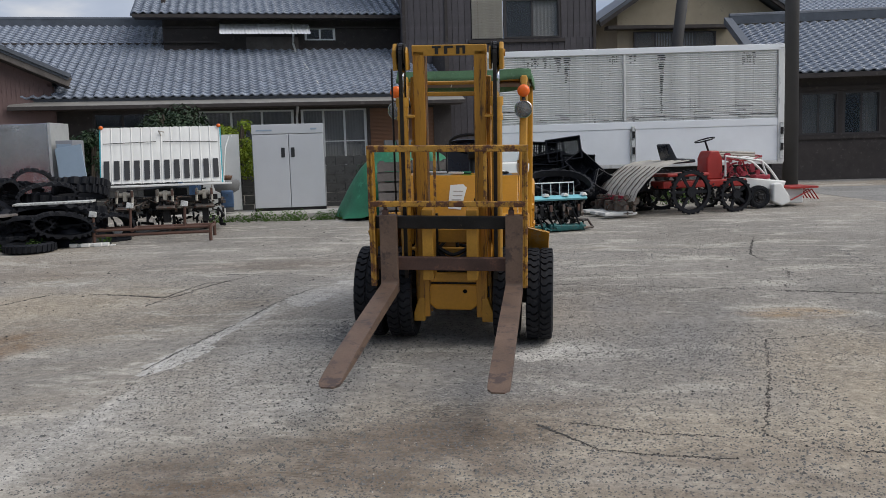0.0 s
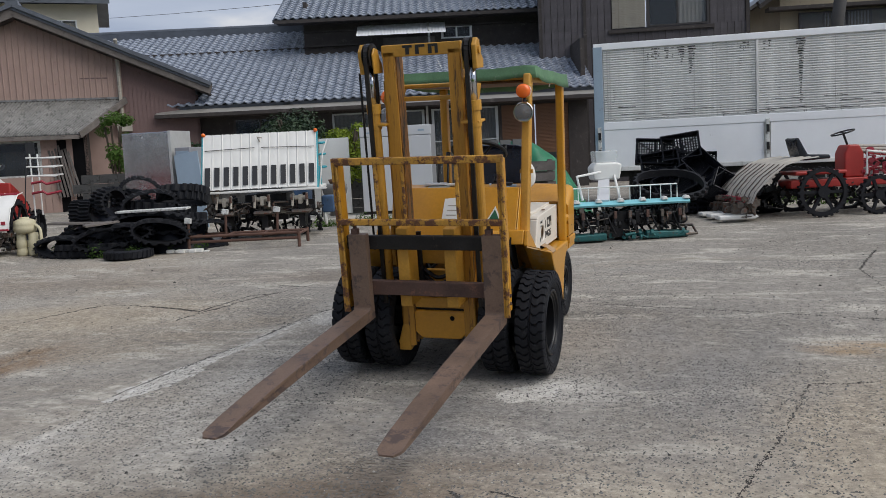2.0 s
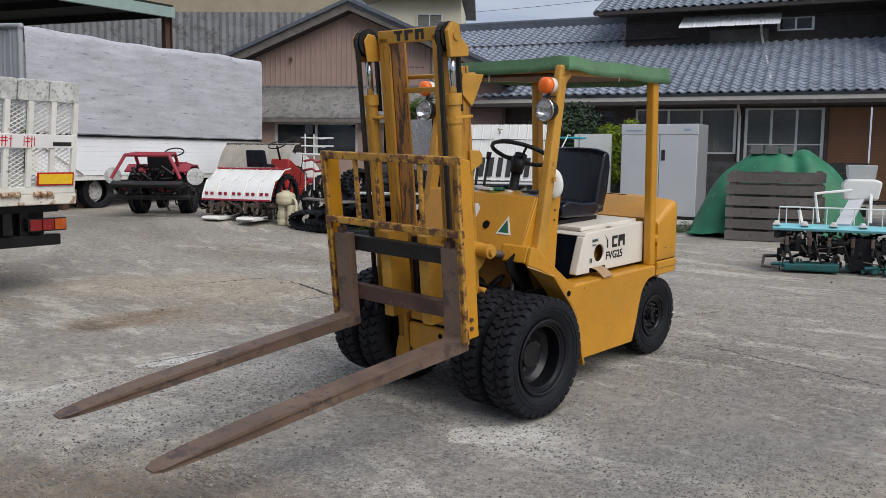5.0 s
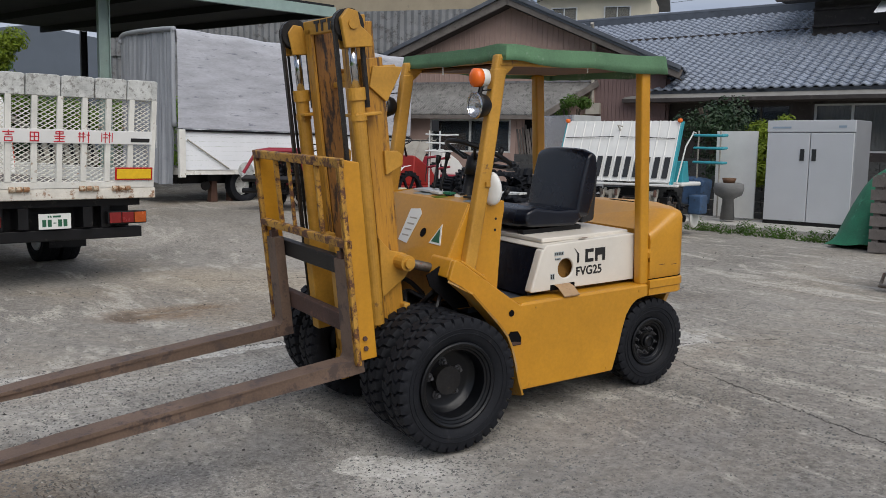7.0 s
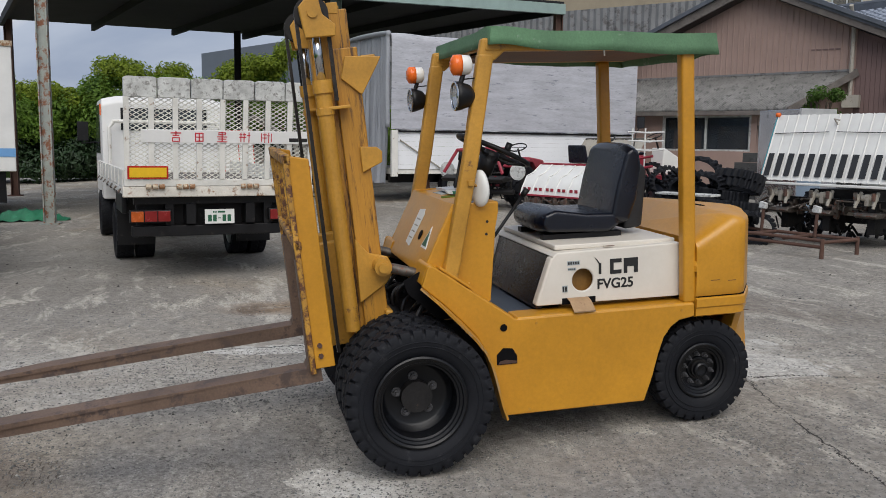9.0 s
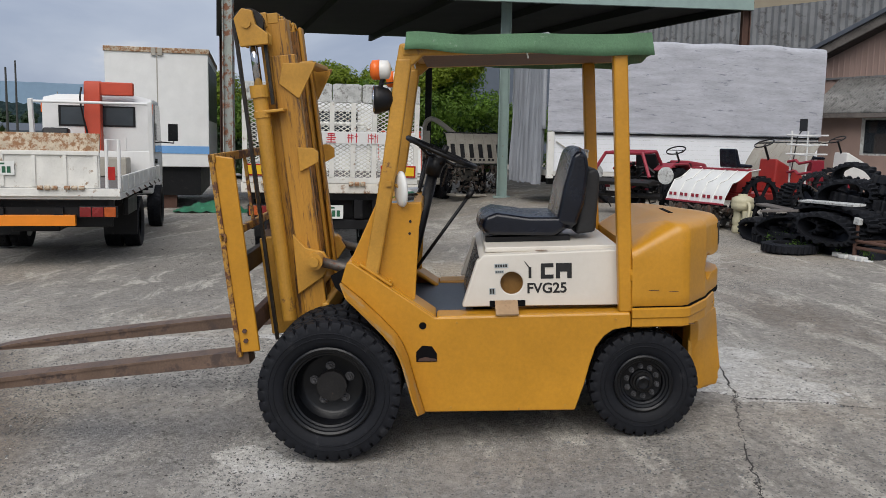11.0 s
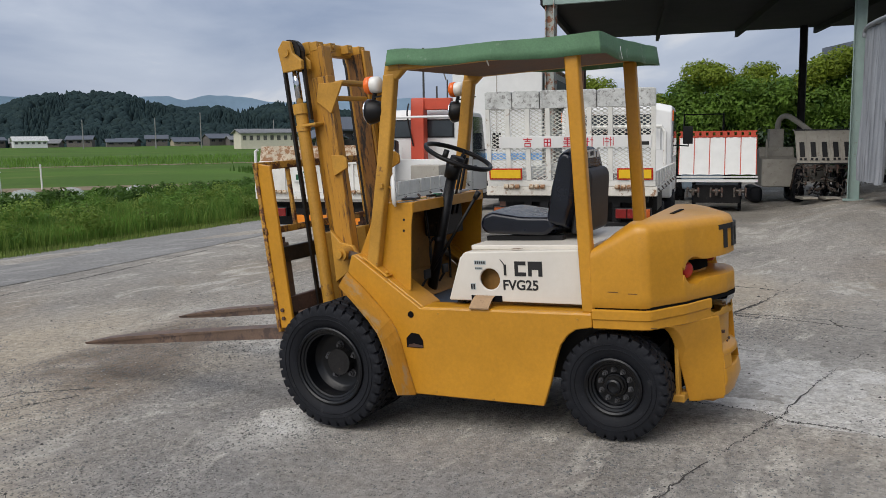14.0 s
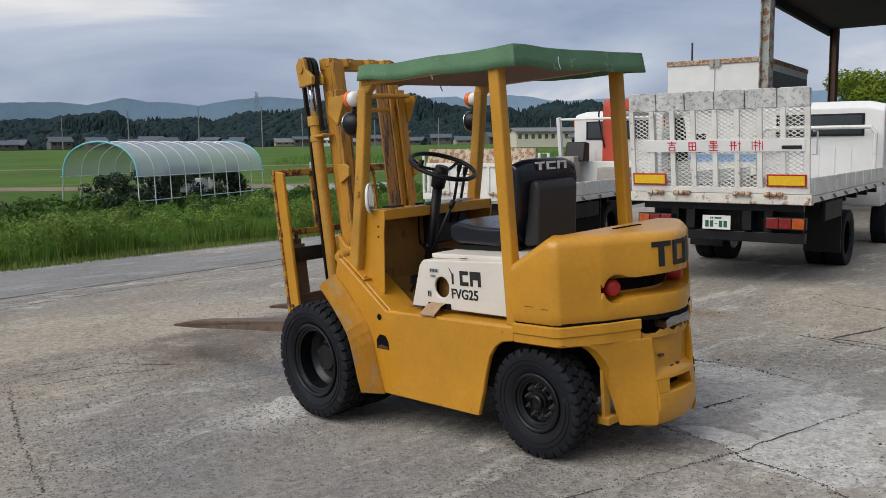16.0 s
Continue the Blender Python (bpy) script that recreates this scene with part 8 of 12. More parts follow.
rod(bm, (4.37, -0.93, 2.14), (4.37, 0.93, 2.14), 0.025, 8)
box(bm, (4.5, -0.95, 0.95), (4.56, 0.95, 1.35))
part("head_frame", bm, M_WHITE, crane, bevel=0.008)
bm = B()
prism(bm, [(4.62, 1.0), (4.92, 1.0), (4.90, 2.35), (4.84, 2.52), (4.68, 2.50), (4.64, 2.3)], 1, -0.10, 0.16)
cr = part("crane_column", bm, M_ORRED, crane, "faded red-orange crane column", bevel=0.015)
bm = B()
box(bm, (4.70, -0.62, 2.28), (4.88, -0.08, 2.50))
part("crane_arm", bm, M_ORRED, cr, bevel=0.015)
bm = B()
pipe(bm, curve_pts([(4.6, 0.18, 2.4), (4.55, 0.2, 2.2), (4.58, 0.16, 1.9), (4.6, 0.1, 1.6)]), 0.015, 6)
part("crane_hose", bm, M_BLACK, cr)
bm = B()
box(bm, (3.9, -0.6, 0.94), (4.4, -0.05, 1.25))
part("load", bm, M_GPLAST, crane, "grey box on the bed", bevel=0.02)
bm = B()
box(bm, (4.0, 0.45, 0.94), (4.3, 0.85, 1.45))
part("load", bm, M_GPLAST, crane, "grey box on the bed", bevel=0.02)
bm = B()
prism(bm, [(4.2, 1.35), (4.5, 1.35), (4.5, 1.7), (4.3, 1.72)], 1, 0.35, 0.75)
part("bed_seat", bm, M_BLACK, crane, bevel=0.03)
bm = B()
box(bm, (2.8, 1.06, 0.80), (4.2, 1.08, 0.96))
part("side_sign", bm, M_WHITE, crane, "white side strip")

# box truck body with a blue band
bt = thing("box_truck", on_ground(-14.7, -6.0, 193), "tall white box truck body with blue band", "truck")
bm = B()
box(bm, (0, -1.1, 0.95), (4.6, 1.1, 3.55))
part("box_body", bm, M_WHITE, bt, bevel=0.02)
bm = B()
box(bm, (-0.012, -1.1, 1.25), (-0.003, 1.1, 1.42))
part("blue_band", bm, M_BLUE, bt)
bm = B()
box(bm, (-0.03, -1.12, 3.46), (4.6, 1.12, 3.57))
part("roof_edge", bm, M_RUSTTOP, bt, "rust-edged roof rail", bevel=0.01)
bm = B()
box(bm, (-0.06, -0.12, 3.40), (-0.02, -0.02, 3.56))
box(bm, (-0.06, 0.02, 3.40), (-0.02, 0.12, 3.56))
part("marker_lamp", bm, M_GPLAST, bt)
bm = B()
box(bm, (-0.012, -0.01, 1.45), (-0.003, 0.01, 3.44))
part("door_gap", bm, M_GPLAST, bt)
bm = B()
box(bm, (0.2, -0.9, 0.3), (4.4, 0.9, 0.93))
part("underframe", bm, M_BLACK, bt)
bm = B()
box(bm, (-0.02, 0.05, 0.75), (0.1, 1.05, 0.95))
part("step", bm, M_WHITEW, bt)
bm = B()
box(bm, (0.3, -0.35, 0), (0.55, 0.0, 0.93))
part("prop_stand", bm, M_RUSTP, bt, "rusty red prop stand")
bm = B()
box(bm, (0.1, -1.10, 2.0), (4.5, -1.104, 3.3))
part("dark_side", bm, M_BLACK, bt, "dark side panel")

# tarpaulin truck body parked under the shed
TA = 104
tp = thing("tarpaulin_truck", on_ground(-13.15, 2.55, TA), "truck body under a weathered grey tarpaulin", "truck")
LT = 6.3
bm = B()
box(bm, (0, 0.02, 0.60), (LT, 2.15, 0.72))
part("bed", bm, M_WHITEW, tp)
for k in range(9):
    bm = B()
    box(bm, (0.08, 0.0, 0.70 + 0.095 * k), (LT, 0.03, 0.7935 + 0.095 * k))
    part("slat", bm, M_TRW, tp, "white side gate slat")
bm = B()
n, m_n = 40, 16
def tarp_pt(i, j):
    f = i / n
    a = j / m_n
    x = -0.05 + (LT + 0.1) * f
    if a < 0.45:
        y, z = -0.03 - 0.015 * math.sin(f * 60 + a * 9), 1.52 + (3.35 - 1.52) * a / 0.45
    elif a < 0.6:
        q = (a - 0.45) / 0.15 * math.pi / 2
        y, z = -0.03 + 0.09 * (1 - math.cos(q)), 3.35 + 0.08 * math.sin(q)
    else:
        q = (a - 0.6) / 0.4
        y, z = 0.06 + 2.1 * q, 3.43 + 0.05 * math.sin(q * math.pi)
    sag = 0.012 * math.sin(f * 34) + 0.02 * math.sin(f * 9 + 1)
    return Vector((x, y + 0.012 * math.sin(f * 21 + a * 13), z + sag * (a > 0.4)))
rows_ = [[bm.verts.new(tarp_pt(i, j)) for i in range(n + 1)] for j in range(m_n + 1)]
for j in range(m_n):
    for i in range(n):
        bm.faces.new((rows_[j][i], rows_[j][i + 1], rows_[j + 1][i + 1], rows_[j + 1][i]))
part("tarpaulin", bm, M_TARPL, tp, "pale grey tarpaulin with dark scuffs", smooth=True)
bm = B()
n2 = 70
rows_ = []
for z, o in ((3.42, 0.0), (3.1, 0.03), (2.8, 0.05), (2.3, 0.08), (1.8, 0.10), (1.3, 0.14), (0.85, 0.18), (0.6, 0.20), (0.42, 0.22)):
    rows_.append([Vector((-0.10 - o * 0.25 + 0.09 * noise.noise(Vector((i * 0.55, z * 0.4, 2.2))) * (0.5 + o * 3) + 0.03 * noise.noise(Vector((i * 1.4, z * 1.5, 5))), 2.15 * i / n2, z + 0.05 * noise.noise(Vector((i * 0.4, 0, z))))) for i in range(n2 + 1)])
loft(bm, rows_, cap=False, closed=False)
part("rear_curtain", bm, M_TARP, tp, "creased hanging grey rear curtain", smooth=True)
bm = B()
pipe(bm, curve_pts([(-0.12, 0.0, 1.55), (-0.14, -0.02, 2.5), (-0.12, 0.0, 3.32), (-0.12, 0.12, 3.44), (-0.12, 1.9, 3.47), (-0.12, 2.15, 3.3)]), 0.05, 8)
part("rear_hem", bm, M_TARP, tp, smooth=True)
bm = B()
box(bm, (0.0, -0.04, 1.46), (LT, -0.02, 1.50))
part("tarp_rope", bm, M_BLACK, tp)
bm = B()
box(bm, (-0.04, -0.05, 0.55), (0.10, 0.03, 1.5))
part("corner_bracket", bm, M_WHITEW, tp, bevel=0.006)
for k in range(7):
    bm = B()
    box(bm, (0.3 + 0.95 * k, -0.02, 0.60), (0.4 + 0.95 * k, 0.0, 0.68))
    part("gate_latch", bm, M_WHITEW, tp, bevel=0.006)
bm = B()
rod(bm, (0.15, -0.03, 1.3), (1.1, -0.03, 0.72), 0.015, 6)
part("tie_rope", bm, M_GPLAST, tp)
bm = B()
box(bm, (0.2, 0.5, 0.40), (LT, 0.65, 0.59))
box(bm, (0.2, 1.5, 0.40), (LT, 1.65, 0.59))
for x in (0.8, 2.4, 4.2, 5.8):
    box(bm, (x, 0.3, 0.45), (x + 0.3, 1.9, 0.59))
    rod(bm, (x, 0.4, 0.35), (x + 0.5, 1.2, 0.45), 0.10, 8)
part("underframe", bm, M_BLACK, tp)
for x in (0.9, 1.35):
    bm = B()
    prism(bm, [(x, 0.02), (x + 0.16, 0.02), (x + 0.13, 0.58), (x + 0.03, 0.58)], 1, 0.35, 0.5)
    part("prop_stand", bm, M_RUSTP, tp, "rusty orange prop stand")
for x in (1.6, 5.0):
    truck_wheel(tp, x, 0.25, side=1)

def top_z(x, y):
    """Height of the shed roof's underside over a post."""
    d = max(0.0, min(1.0, (-13.05 - 0.376 * (y + 4.05) - x) / 10.4))
    f = (y + 4.05 + 2.75 * d) / (12.05 - 0.75 * d)
    return (4.66 + 0.54 * f) * (1 - d) + (4.88 + 0.54 * f) * d - 0.02


# open shed roof on posts
shed = thing("open_shed", pose(0, 0, 0), "open steel shed with black roof on tall posts", "shed")
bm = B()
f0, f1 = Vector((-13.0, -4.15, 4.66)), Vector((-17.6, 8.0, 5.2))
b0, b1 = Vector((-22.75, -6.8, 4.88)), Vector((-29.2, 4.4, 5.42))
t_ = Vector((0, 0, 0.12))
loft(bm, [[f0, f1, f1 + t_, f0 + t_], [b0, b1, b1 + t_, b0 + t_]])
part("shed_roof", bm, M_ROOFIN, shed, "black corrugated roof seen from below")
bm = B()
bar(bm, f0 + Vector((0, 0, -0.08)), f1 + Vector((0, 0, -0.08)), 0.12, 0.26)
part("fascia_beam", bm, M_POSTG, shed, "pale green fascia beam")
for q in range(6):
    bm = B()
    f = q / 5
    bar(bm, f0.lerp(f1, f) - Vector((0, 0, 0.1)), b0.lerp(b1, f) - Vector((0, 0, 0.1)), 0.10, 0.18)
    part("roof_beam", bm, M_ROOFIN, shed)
for (x, y, m_, w, lab) in ((-13.1, -4.0, M_POSTR, 0.20, "rusty pale green steel post"), (-16.2, 1.78, M_POSTG, 0.24, "pale green steel post"), (-17.75, 7.9, M_RUSTP, 0.2, "rusty brown post"), (-22.6, -6.6, M_RUSTP, 0.2, "rusty brown post"), (-25.6, -0.3, M_STEELD, 0.22, "dark steel post"), (-28.6, 3.6, M_STEELD, 0.22, "dark steel post")):
    bm = B()
    z0 = ground_z(x, y)
    h = w / 2
    box(bm, (x - h, y - h, z0), (x + h, y - h + 0.02, top_z(x, y)))
    box(bm, (x - h, y + h - 0.02, z0), (x + h, y + h, top_z(x, y)))
    box(bm, (x - 0.012, y - h + 0.02, z0), (x + 0.012, y + h - 0.02, top_z(x, y)))
    box(bm, (x - h - 0.08, y - h - 0.08, z0), (x + h + 0.08, y + h + 0.08, z0 + 0.03))
    ob = part("shed_post", bm, m_, shed, lab)
    ob.rotation_euler = (0, 0, 0)
# slate-blue hall beyond the hedge
bm = B()
prism(bm, [(0, 0), (14, 0), (14, 6.9), (7, 8.0), (0, 6.9)], 1, 0, 24)
solid("hall", bm, M_HALL, "dark grey metal hall beyond the hedge", "hall", pose(-52, -2, 0, 0, 0, 75))

# ---- farm machines and junk round the yard ----
def innards(parent, lo, hi, n, seed, m_, label="", thick=0.016):
    """A tangle of short rods, brackets and cases between two corners: the bare works of a machine."""
    r = random.Random(seed)
    bm = B()
    for _ in range(n):
        p = Vector([r.uniform(a, b) for a, b in zip(lo, hi)])
        k = r.random()
        if k < 0.45:
            d = Vector((r.gauss(0, 1), r.gauss(0, 0.7), r.gauss(0, 0.8))).normalized() * r.uniform(0.08, 0.28)
            e = Vector([min(max(v, a), b) for v, a, b in zip(p + d, lo, hi)])
            if (e - p).length > 0.03:
                rod(bm, p, e, thick * r.uniform(0.5, 1.2), 6)
        elif k < 0.7:
            s_ = [r.uniform(0.02, 0.07) for _ in range(3)]
            box(bm, p - Vector(s_) * 0.5, p + Vector(s_) * 0.5)
        else:
            h = r.uniform(0.015, 0.05)
            rod(bm, p, p + Vector((h, 0, 0)), r.uniform(0.025, 0.06), 10)
    ob = part("linkage", bm, m_, parent)
    return tagged(ob, label, kind="stuff")



def spoked_wheel(parent, x, y, z, r, m_, axis_turn=0, w=0.07, spokes=6, lugs=18, label=""):
    bm = B()
    lathe(bm, [(-w / 2, r * 0.82), (-w / 2, r * 0.97), (0, r), (w / 2, r * 0.97), (w / 2, r * 0.82), (-w / 2, r * 0.82)], 0, (0, 0, 0), 32)
    for k in range(spokes):
        a = 2 * math.pi * k / spokes
        bar(bm, (0, 0, 0), (0, r * 0.9 * math.cos(a), r * 0.9 * math.sin(a)), 0.045, 0.03, (1, 0, 0))
    rod(bm, (-w * 0.7, 0, 0), (w * 0.7, 0, 0), r * 0.24, 14)
    for k in range(lugs):
        a = 2 * math.pi * k / lugs
        bar(bm, (-w / 2, r * math.cos(a), r * math.sin(a)), (w / 2, r * math.cos(a), r * math.sin(a)), 0.03, 0.03, (0, -math.sin(a), math.cos(a)))
    ob = part("wheel", bm, m_, parent, label)
    ob.matrix_basis = pose(x, y, z, 0, 0, axis_turn)
    return ob


def planting_unit(parent, x, y, z, m_=None):
    """A pair of planting arms on a gear case."""
    bm = B()
    rod(bm, (x - 0.09, y, z), (x + 0.09, y, z), 0.04, 10)
    box(bm, (x - 0.03, y - 0.05, z - 0.10), (x + 0.03, y + 0.20, z + 0.05))
    for s in (-1, 1):
        bar(bm, (x + s * 0.11, y + 0.03, z + 0.07), (x + s * 0.12, y - 0.10, z - 0.10), 0.035, 0.045)
        rod(bm, (x + s * 0.12, y - 0.07, z + 0.05), (x + s * 0.12, y - 0.10, z - 0.13), 0.022, 8)
    u = part("planting_arm", bm, m_ or M_MECH, parent, "worn metal planting arms", bevel=0.006)
    for s in (-1, 1):
        bm = B()
        box(bm, (x + s * 0.12 - 0.02, y - 0.13, z - 0.03), (x + s * 0.12 + 0.02, y - 0.09, z + 0.07))
        part("finger", bm, M_RUSTB if s > 0 else M_MECH, u, bevel=0.006)


def float_pad(parent, x, y, z, m_, w=0.28, l=0.6):
    bm = B()
    prism(bm, [(-l / 2, 0.03), (-l / 2 + 0.06, 0.0), (l / 2, 0.0), (l / 2, 0.06), (-l / 2 + 0.05, 0.07)], 0, -w / 2, w / 2)
    ob = part("float", bm, m_, parent, bevel=0.015)
    ob.matrix_basis = pose(x, y, z)


def seedling_board(parent, w, bays, prof, panel_m, rib_m):
    """A seedling board: each bay a sheet along a side outline of (y, z), parted by ribs."""
    bw = w / bays
    for k in range(bays):
        x0 = -w / 2 + bw * k
        bm = B()
        lo = [[Vector((x0 + 0.008 + (bw - 0.016) * i / 6, y, z + (0.010 * math.sin(math.pi * i / 6)))) for i in range(7)] for y, z in prof]
        back = [[p + Vector((0, 0.012, -0.012)) for p in r] for r in lo]
        loft(bm, lo, cap=False, closed=False)
        part("board_bay", bm, panel_m, parent, smooth=True)
    for k in range(bays + 1):
        x0 = -w / 2 + bw * k
        bm = B()
        pipe(bm, [(x0, y, z + 0.010) for y, z in prof], 0.010, 6)
        part("board_rib", bm, rib_m, parent)


# large white planter with teal edges
bp = thing("rice_planter", on_ground(-5.6, 6.97, 21.5), "large rice planter with tilted white seedling board and teal edges", "planter")
W, Zb = 1.86, 0.80
prof = [(-0.02, 1.10 - 0.2), (0.33, 1.80)]
y_b, z_b, y_t, z_t = -0.03, 0.86, 0.33, 1.77
def board_at(f):
    return y_b + (y_t - y_b) * f, z_b + (z_t - z_b) * f
seedling_board(bp, W, 12, [board_at(f) for f in (0, 0.33, 0.66, 1.0)], M_WPLAST, M_WPLAST)
for k in range(12):
    x0 = -W / 2 + W * (k + 0.22) / 12
    bm = B()
    a, b = board_at(0.06), board_at(0.40)
    loft(bm, [[Vector((x0, a[0] - 0.022, a[1] + 0.012)), Vector((x0 + W / 12 * 0.56, a[0] - 0.022, a[1] + 0.012))], [Vector((x0, b[0] - 0.022, b[1] + 0.012)), Vector((x0 + W / 12 * 0.56, b[0] - 0.022, b[1] + 0.012))]], cap=False, closed=False)
    part("slot", bm, M_PLASTIC, bp, "dark feed slot")
for f in (0.72,):
    a = board_at(f)
    bm = B()
    rod(bm, (-W / 2 + 0.03, a[0] - 0.025, a[1]), (-0.08, a[0] - 0.025, a[1] + 0.02), 0.006, 6)
    rod(bm, (0.03, a[0] - 0.025, a[1] + 0.02), (W / 2 - 0.03, a[0] - 0.025, a[1]), 0.006, 6)
    part("wire_guide", bm, M_BLACK, bp)
for s in (-1, 1):
    bm = B()
    prism(bm, [(y_b - 0.02, z_b - 0.05), (y_b + 0.10, z_b - 0.05), (y_t + 0.10, z_t), (y_t - 0.01, z_t)], 0, s * (W / 2 + 0.005), s * (W / 2 + 0.03))
    part("side_edge", bm, M_TEAL, bp, "teal side plate", bevel=0.006)
    bm = B()
    lathe(bm, [(-0.02, 0.0), (-0.02, 0.03), (0.03, 0.035), (0.03, 0.0)], 1, (s * (W / 2 + 0.0), y_t - 0.03, z_t + 0.01), 12)
    part("marker_lamp", bm, M_ORANGE, bp, smooth=True)
bm = B()
box(bm, (-W / 2 - 0.13, -0.09, z_b - 0.055), (W / 2 + 0.16, -0.03, z_b - 0.02))
part("front_rail", bm, M_WPLAST, bp, bevel=0.008)
bm = B()
pipe(bm, [(0.0, y_t - 0.06, z_t - 0.14), (-0.03, y_t - 0.10, z_t - 0.06), (0.05, y_t - 0.1, z_t - 0.08)], 0.012, 6)
part("hook", bm, M_GPLAST, bp)
for x in (-0.6, 0.02, 0.64):
    planting_unit(bp, x, 0.0, z_b - 0.18, M_GPLAST)
    float_pad(bp, x, 0.15, 0.42, M_MECH, 0.30, 0.5)
bm = B()
box(bm, (-0.85, 0.15, 0.55), (0.85, 0.22, 0.64))
for x in (-0.6, 0.02, 0.64):
    box(bm, (x - 0.05, 0.1, 0.2), (x + 0.05, 0.5, 0.6))
box(bm, (-0.35, 0.5, 0.3), (0.35, 1.5, 0.75))
part("under_frame", bm, M_STEELD, bp)
bm = B()
box(bm, (0.05, 0.25, 0.42), (0.5, 0.30, 0.62))
part("skirt_plate", bm, M_GPLAST, bp, "grey tilted plate")
for s in (-1, 1):
    spoked_wheel(bp, s * 0.62, 0.85, 0.36, 0.36, M_TYRE)
bm = B()
lathe(bm, [(-0.02, 0.0), (-0.02, 0.17), (0.0, 0.185), (0.02, 0.17), (0.02, 0.0)], 0, (0.95, 1.05, 0.32), 28)
part("disc_wheel", bm, M_WPLAST, bp, "white disc wheel", smooth=False)
bm = B()
box(bm, (0.3, 0.4, 0.80), (0.98, 1.2, 0.86))
prism(bm, [(0.55, 0.9), (1.0, 0.86), (1.5, 0.9), (1.5, 1.15), (1.1, 1.25), (0.55, 1.0)], 0, -0.25, 0.25)
part("bonnet", bm, M_WPLAST, bp, bevel=0.02)
bm = B()
prism(bm, [(0.45, 0.86), (0.75, 0.86), (0.65, 1.18), (0.5, 1.18)], 0, 0.62, 0.95)
part("seed_hopper", bm, M_TEAL, bp, "teal netted hopper", bevel=0.01)
bm = B()
pipe(bm, [(0.96, 0.2, 0.85), (1.02, 0.35, 1.4), (1.1, 0.45, 1.62), (1.14, 0.42, 1.60)], 0.012, 6)
part("marker_arm", bm, M_WPLAST, bp)
bm = B()
box(bm, (0.9, 0.85, 0.36), (1.12, 1.15, 0.66))
part("engine_cover", bm, M_DBLUE, bp, "dark blue engine cover", bevel=0.03)

innards(bp, (-0.95, 0.0, 0.42), (0.95, 0.35, 0.62), 130, 201, M_MECH, "worn planting gear")
innards(bp, (-0.9, 0.2, 0.12), (0.95, 0.9, 0.5), 120, 202, M_BLACK, "dark linkage", 0.022)

# rusty pipe stand in front of it
st = thing("pipe_stand", on_ground(-5.42, 6.25, 17), "low rusty steel pipe stand on the concrete", "stand")
for a, b in (((-0.85, -0.35, 0.22), (0.85, -0.35, 0.22)), ((-0.85, -0.35, 0.14), (0.85, -0.35, 0.14)), ((-0.85, 0.35, 0.20), (0.85, 0.35, 0.20)), ((-0.85, -0.35, 0.20), (-0.85, 0.35, 0.20)), ((0.85, -0.35, 0.20), (0.85, 0.35, 0.20)), ((0.3, -0.35, 0.20), (0.2, 0.35, 0.20)), ((-0.3, -0.35, 0.2), (-0.35, 0.35, 0.2))):
    bm = B()
    rod(bm, a, b, 0.022, 8)
    part("pipe", bm, M_RUSTP, st)
for x, y in ((-0.85, -0.35), (0.85, -0.35), (-0.85, 0.35), (0.85, 0.35)):
    bm = B()
    rod(bm, (x, y, 0), (x, y, 0.24), 0.026, 8)
    part("leg", bm, M_RUSTP, st)
for x, y, h in ((-0.86, -0.33, 0.46), (-0.4, 0.1, 0.55), (0.42, 0.1, 0.55)):
    bm = B()
    rod(bm, (x, y, 0.2), (x + 0.02, y, h), 0.022, 8)
    post = part("upright", bm, M_RUSTP, st)
    bm = B()
    prism(bm, [(x - 0.05, h - 0.03), (x + 0.06, h - 0.04), (x + 0.07, h + 0.04), (x - 0.03, h + 0.06)], 1, y - 0.03, y + 0.03)
    part("cap", bm, M_GALV, post, bevel=0.01)

# cold store with two doors
fr = thing("cold_store", pose(-5.14, 10.0, 0.40, 0, 0, 13.5), "tall pale grey two-door cold store cabinet", "cabinet")
bm = B()
box(bm, (0, 0.04, 0.06), (1.40, 0.72, 1.70))
part("body", bm, M_FRIDGES, fr, bevel=0.01)
for x0, x1 in ((0.01, 0.71), (0.72, 1.39)):
    bm = B()
    box(bm, (x0, 0.0, 0.06), (x1, 0.04, 1.50))
    d_ = part("door", bm, M_FRIDGE, fr, bevel=0.01)
    bm = B()
    hx = 0.60 if x0 < 0.5 else 0.79
    box(bm, (hx - 0.035, -0.012, 1.05), (hx + 0.035, -0.001, 1.24))
    part("door_handle", bm, M_PLASTIC, d_, "black recessed handle", bevel=0.008)
bm = B()
box(bm, (0.0, 0.0, 1.51), (1.40, 0.04, 1.70))
top_ = part("top_panel", bm, M_FRIDGE, fr, bevel=0.01)
bm = B()
box(bm, (0.09, -0.004, 1.57), (0.40, -0.001, 1.60))
box(bm, (1.15, -0.004, 1.58), (1.27, -0.001, 1.615))
part("printed_bar", bm, M_BLUEGREY, top_)
bm = B()
box(bm, (0, 0.02, 0), (1.4, 0.70, 0.06))
part("plinth", bm, M_STEELD, fr)

# low ledge and block wall behind
bm = B()
box(bm, (-0.2, 0, 0), (6.2, 1.4, 0.13))
solid("ledge", bm, M_PATCH, "low weathered concrete ledge before the house", "ledge", pose(-6.6, 9.0, 0.27, 0, 0, 6), kind="structure", bevel=0.015)
bw = thing("block_wall", pose(-11.8, 9.6, 0.25, 0, 0, 19), "low grey concrete block wall behind the machines", "wall", kind="structure")
bm = B()
box(bm, (0, 0, 0), (0.39, 0.12, 0.19))
BLK = finish(bm, "block", M_BLOCKD)
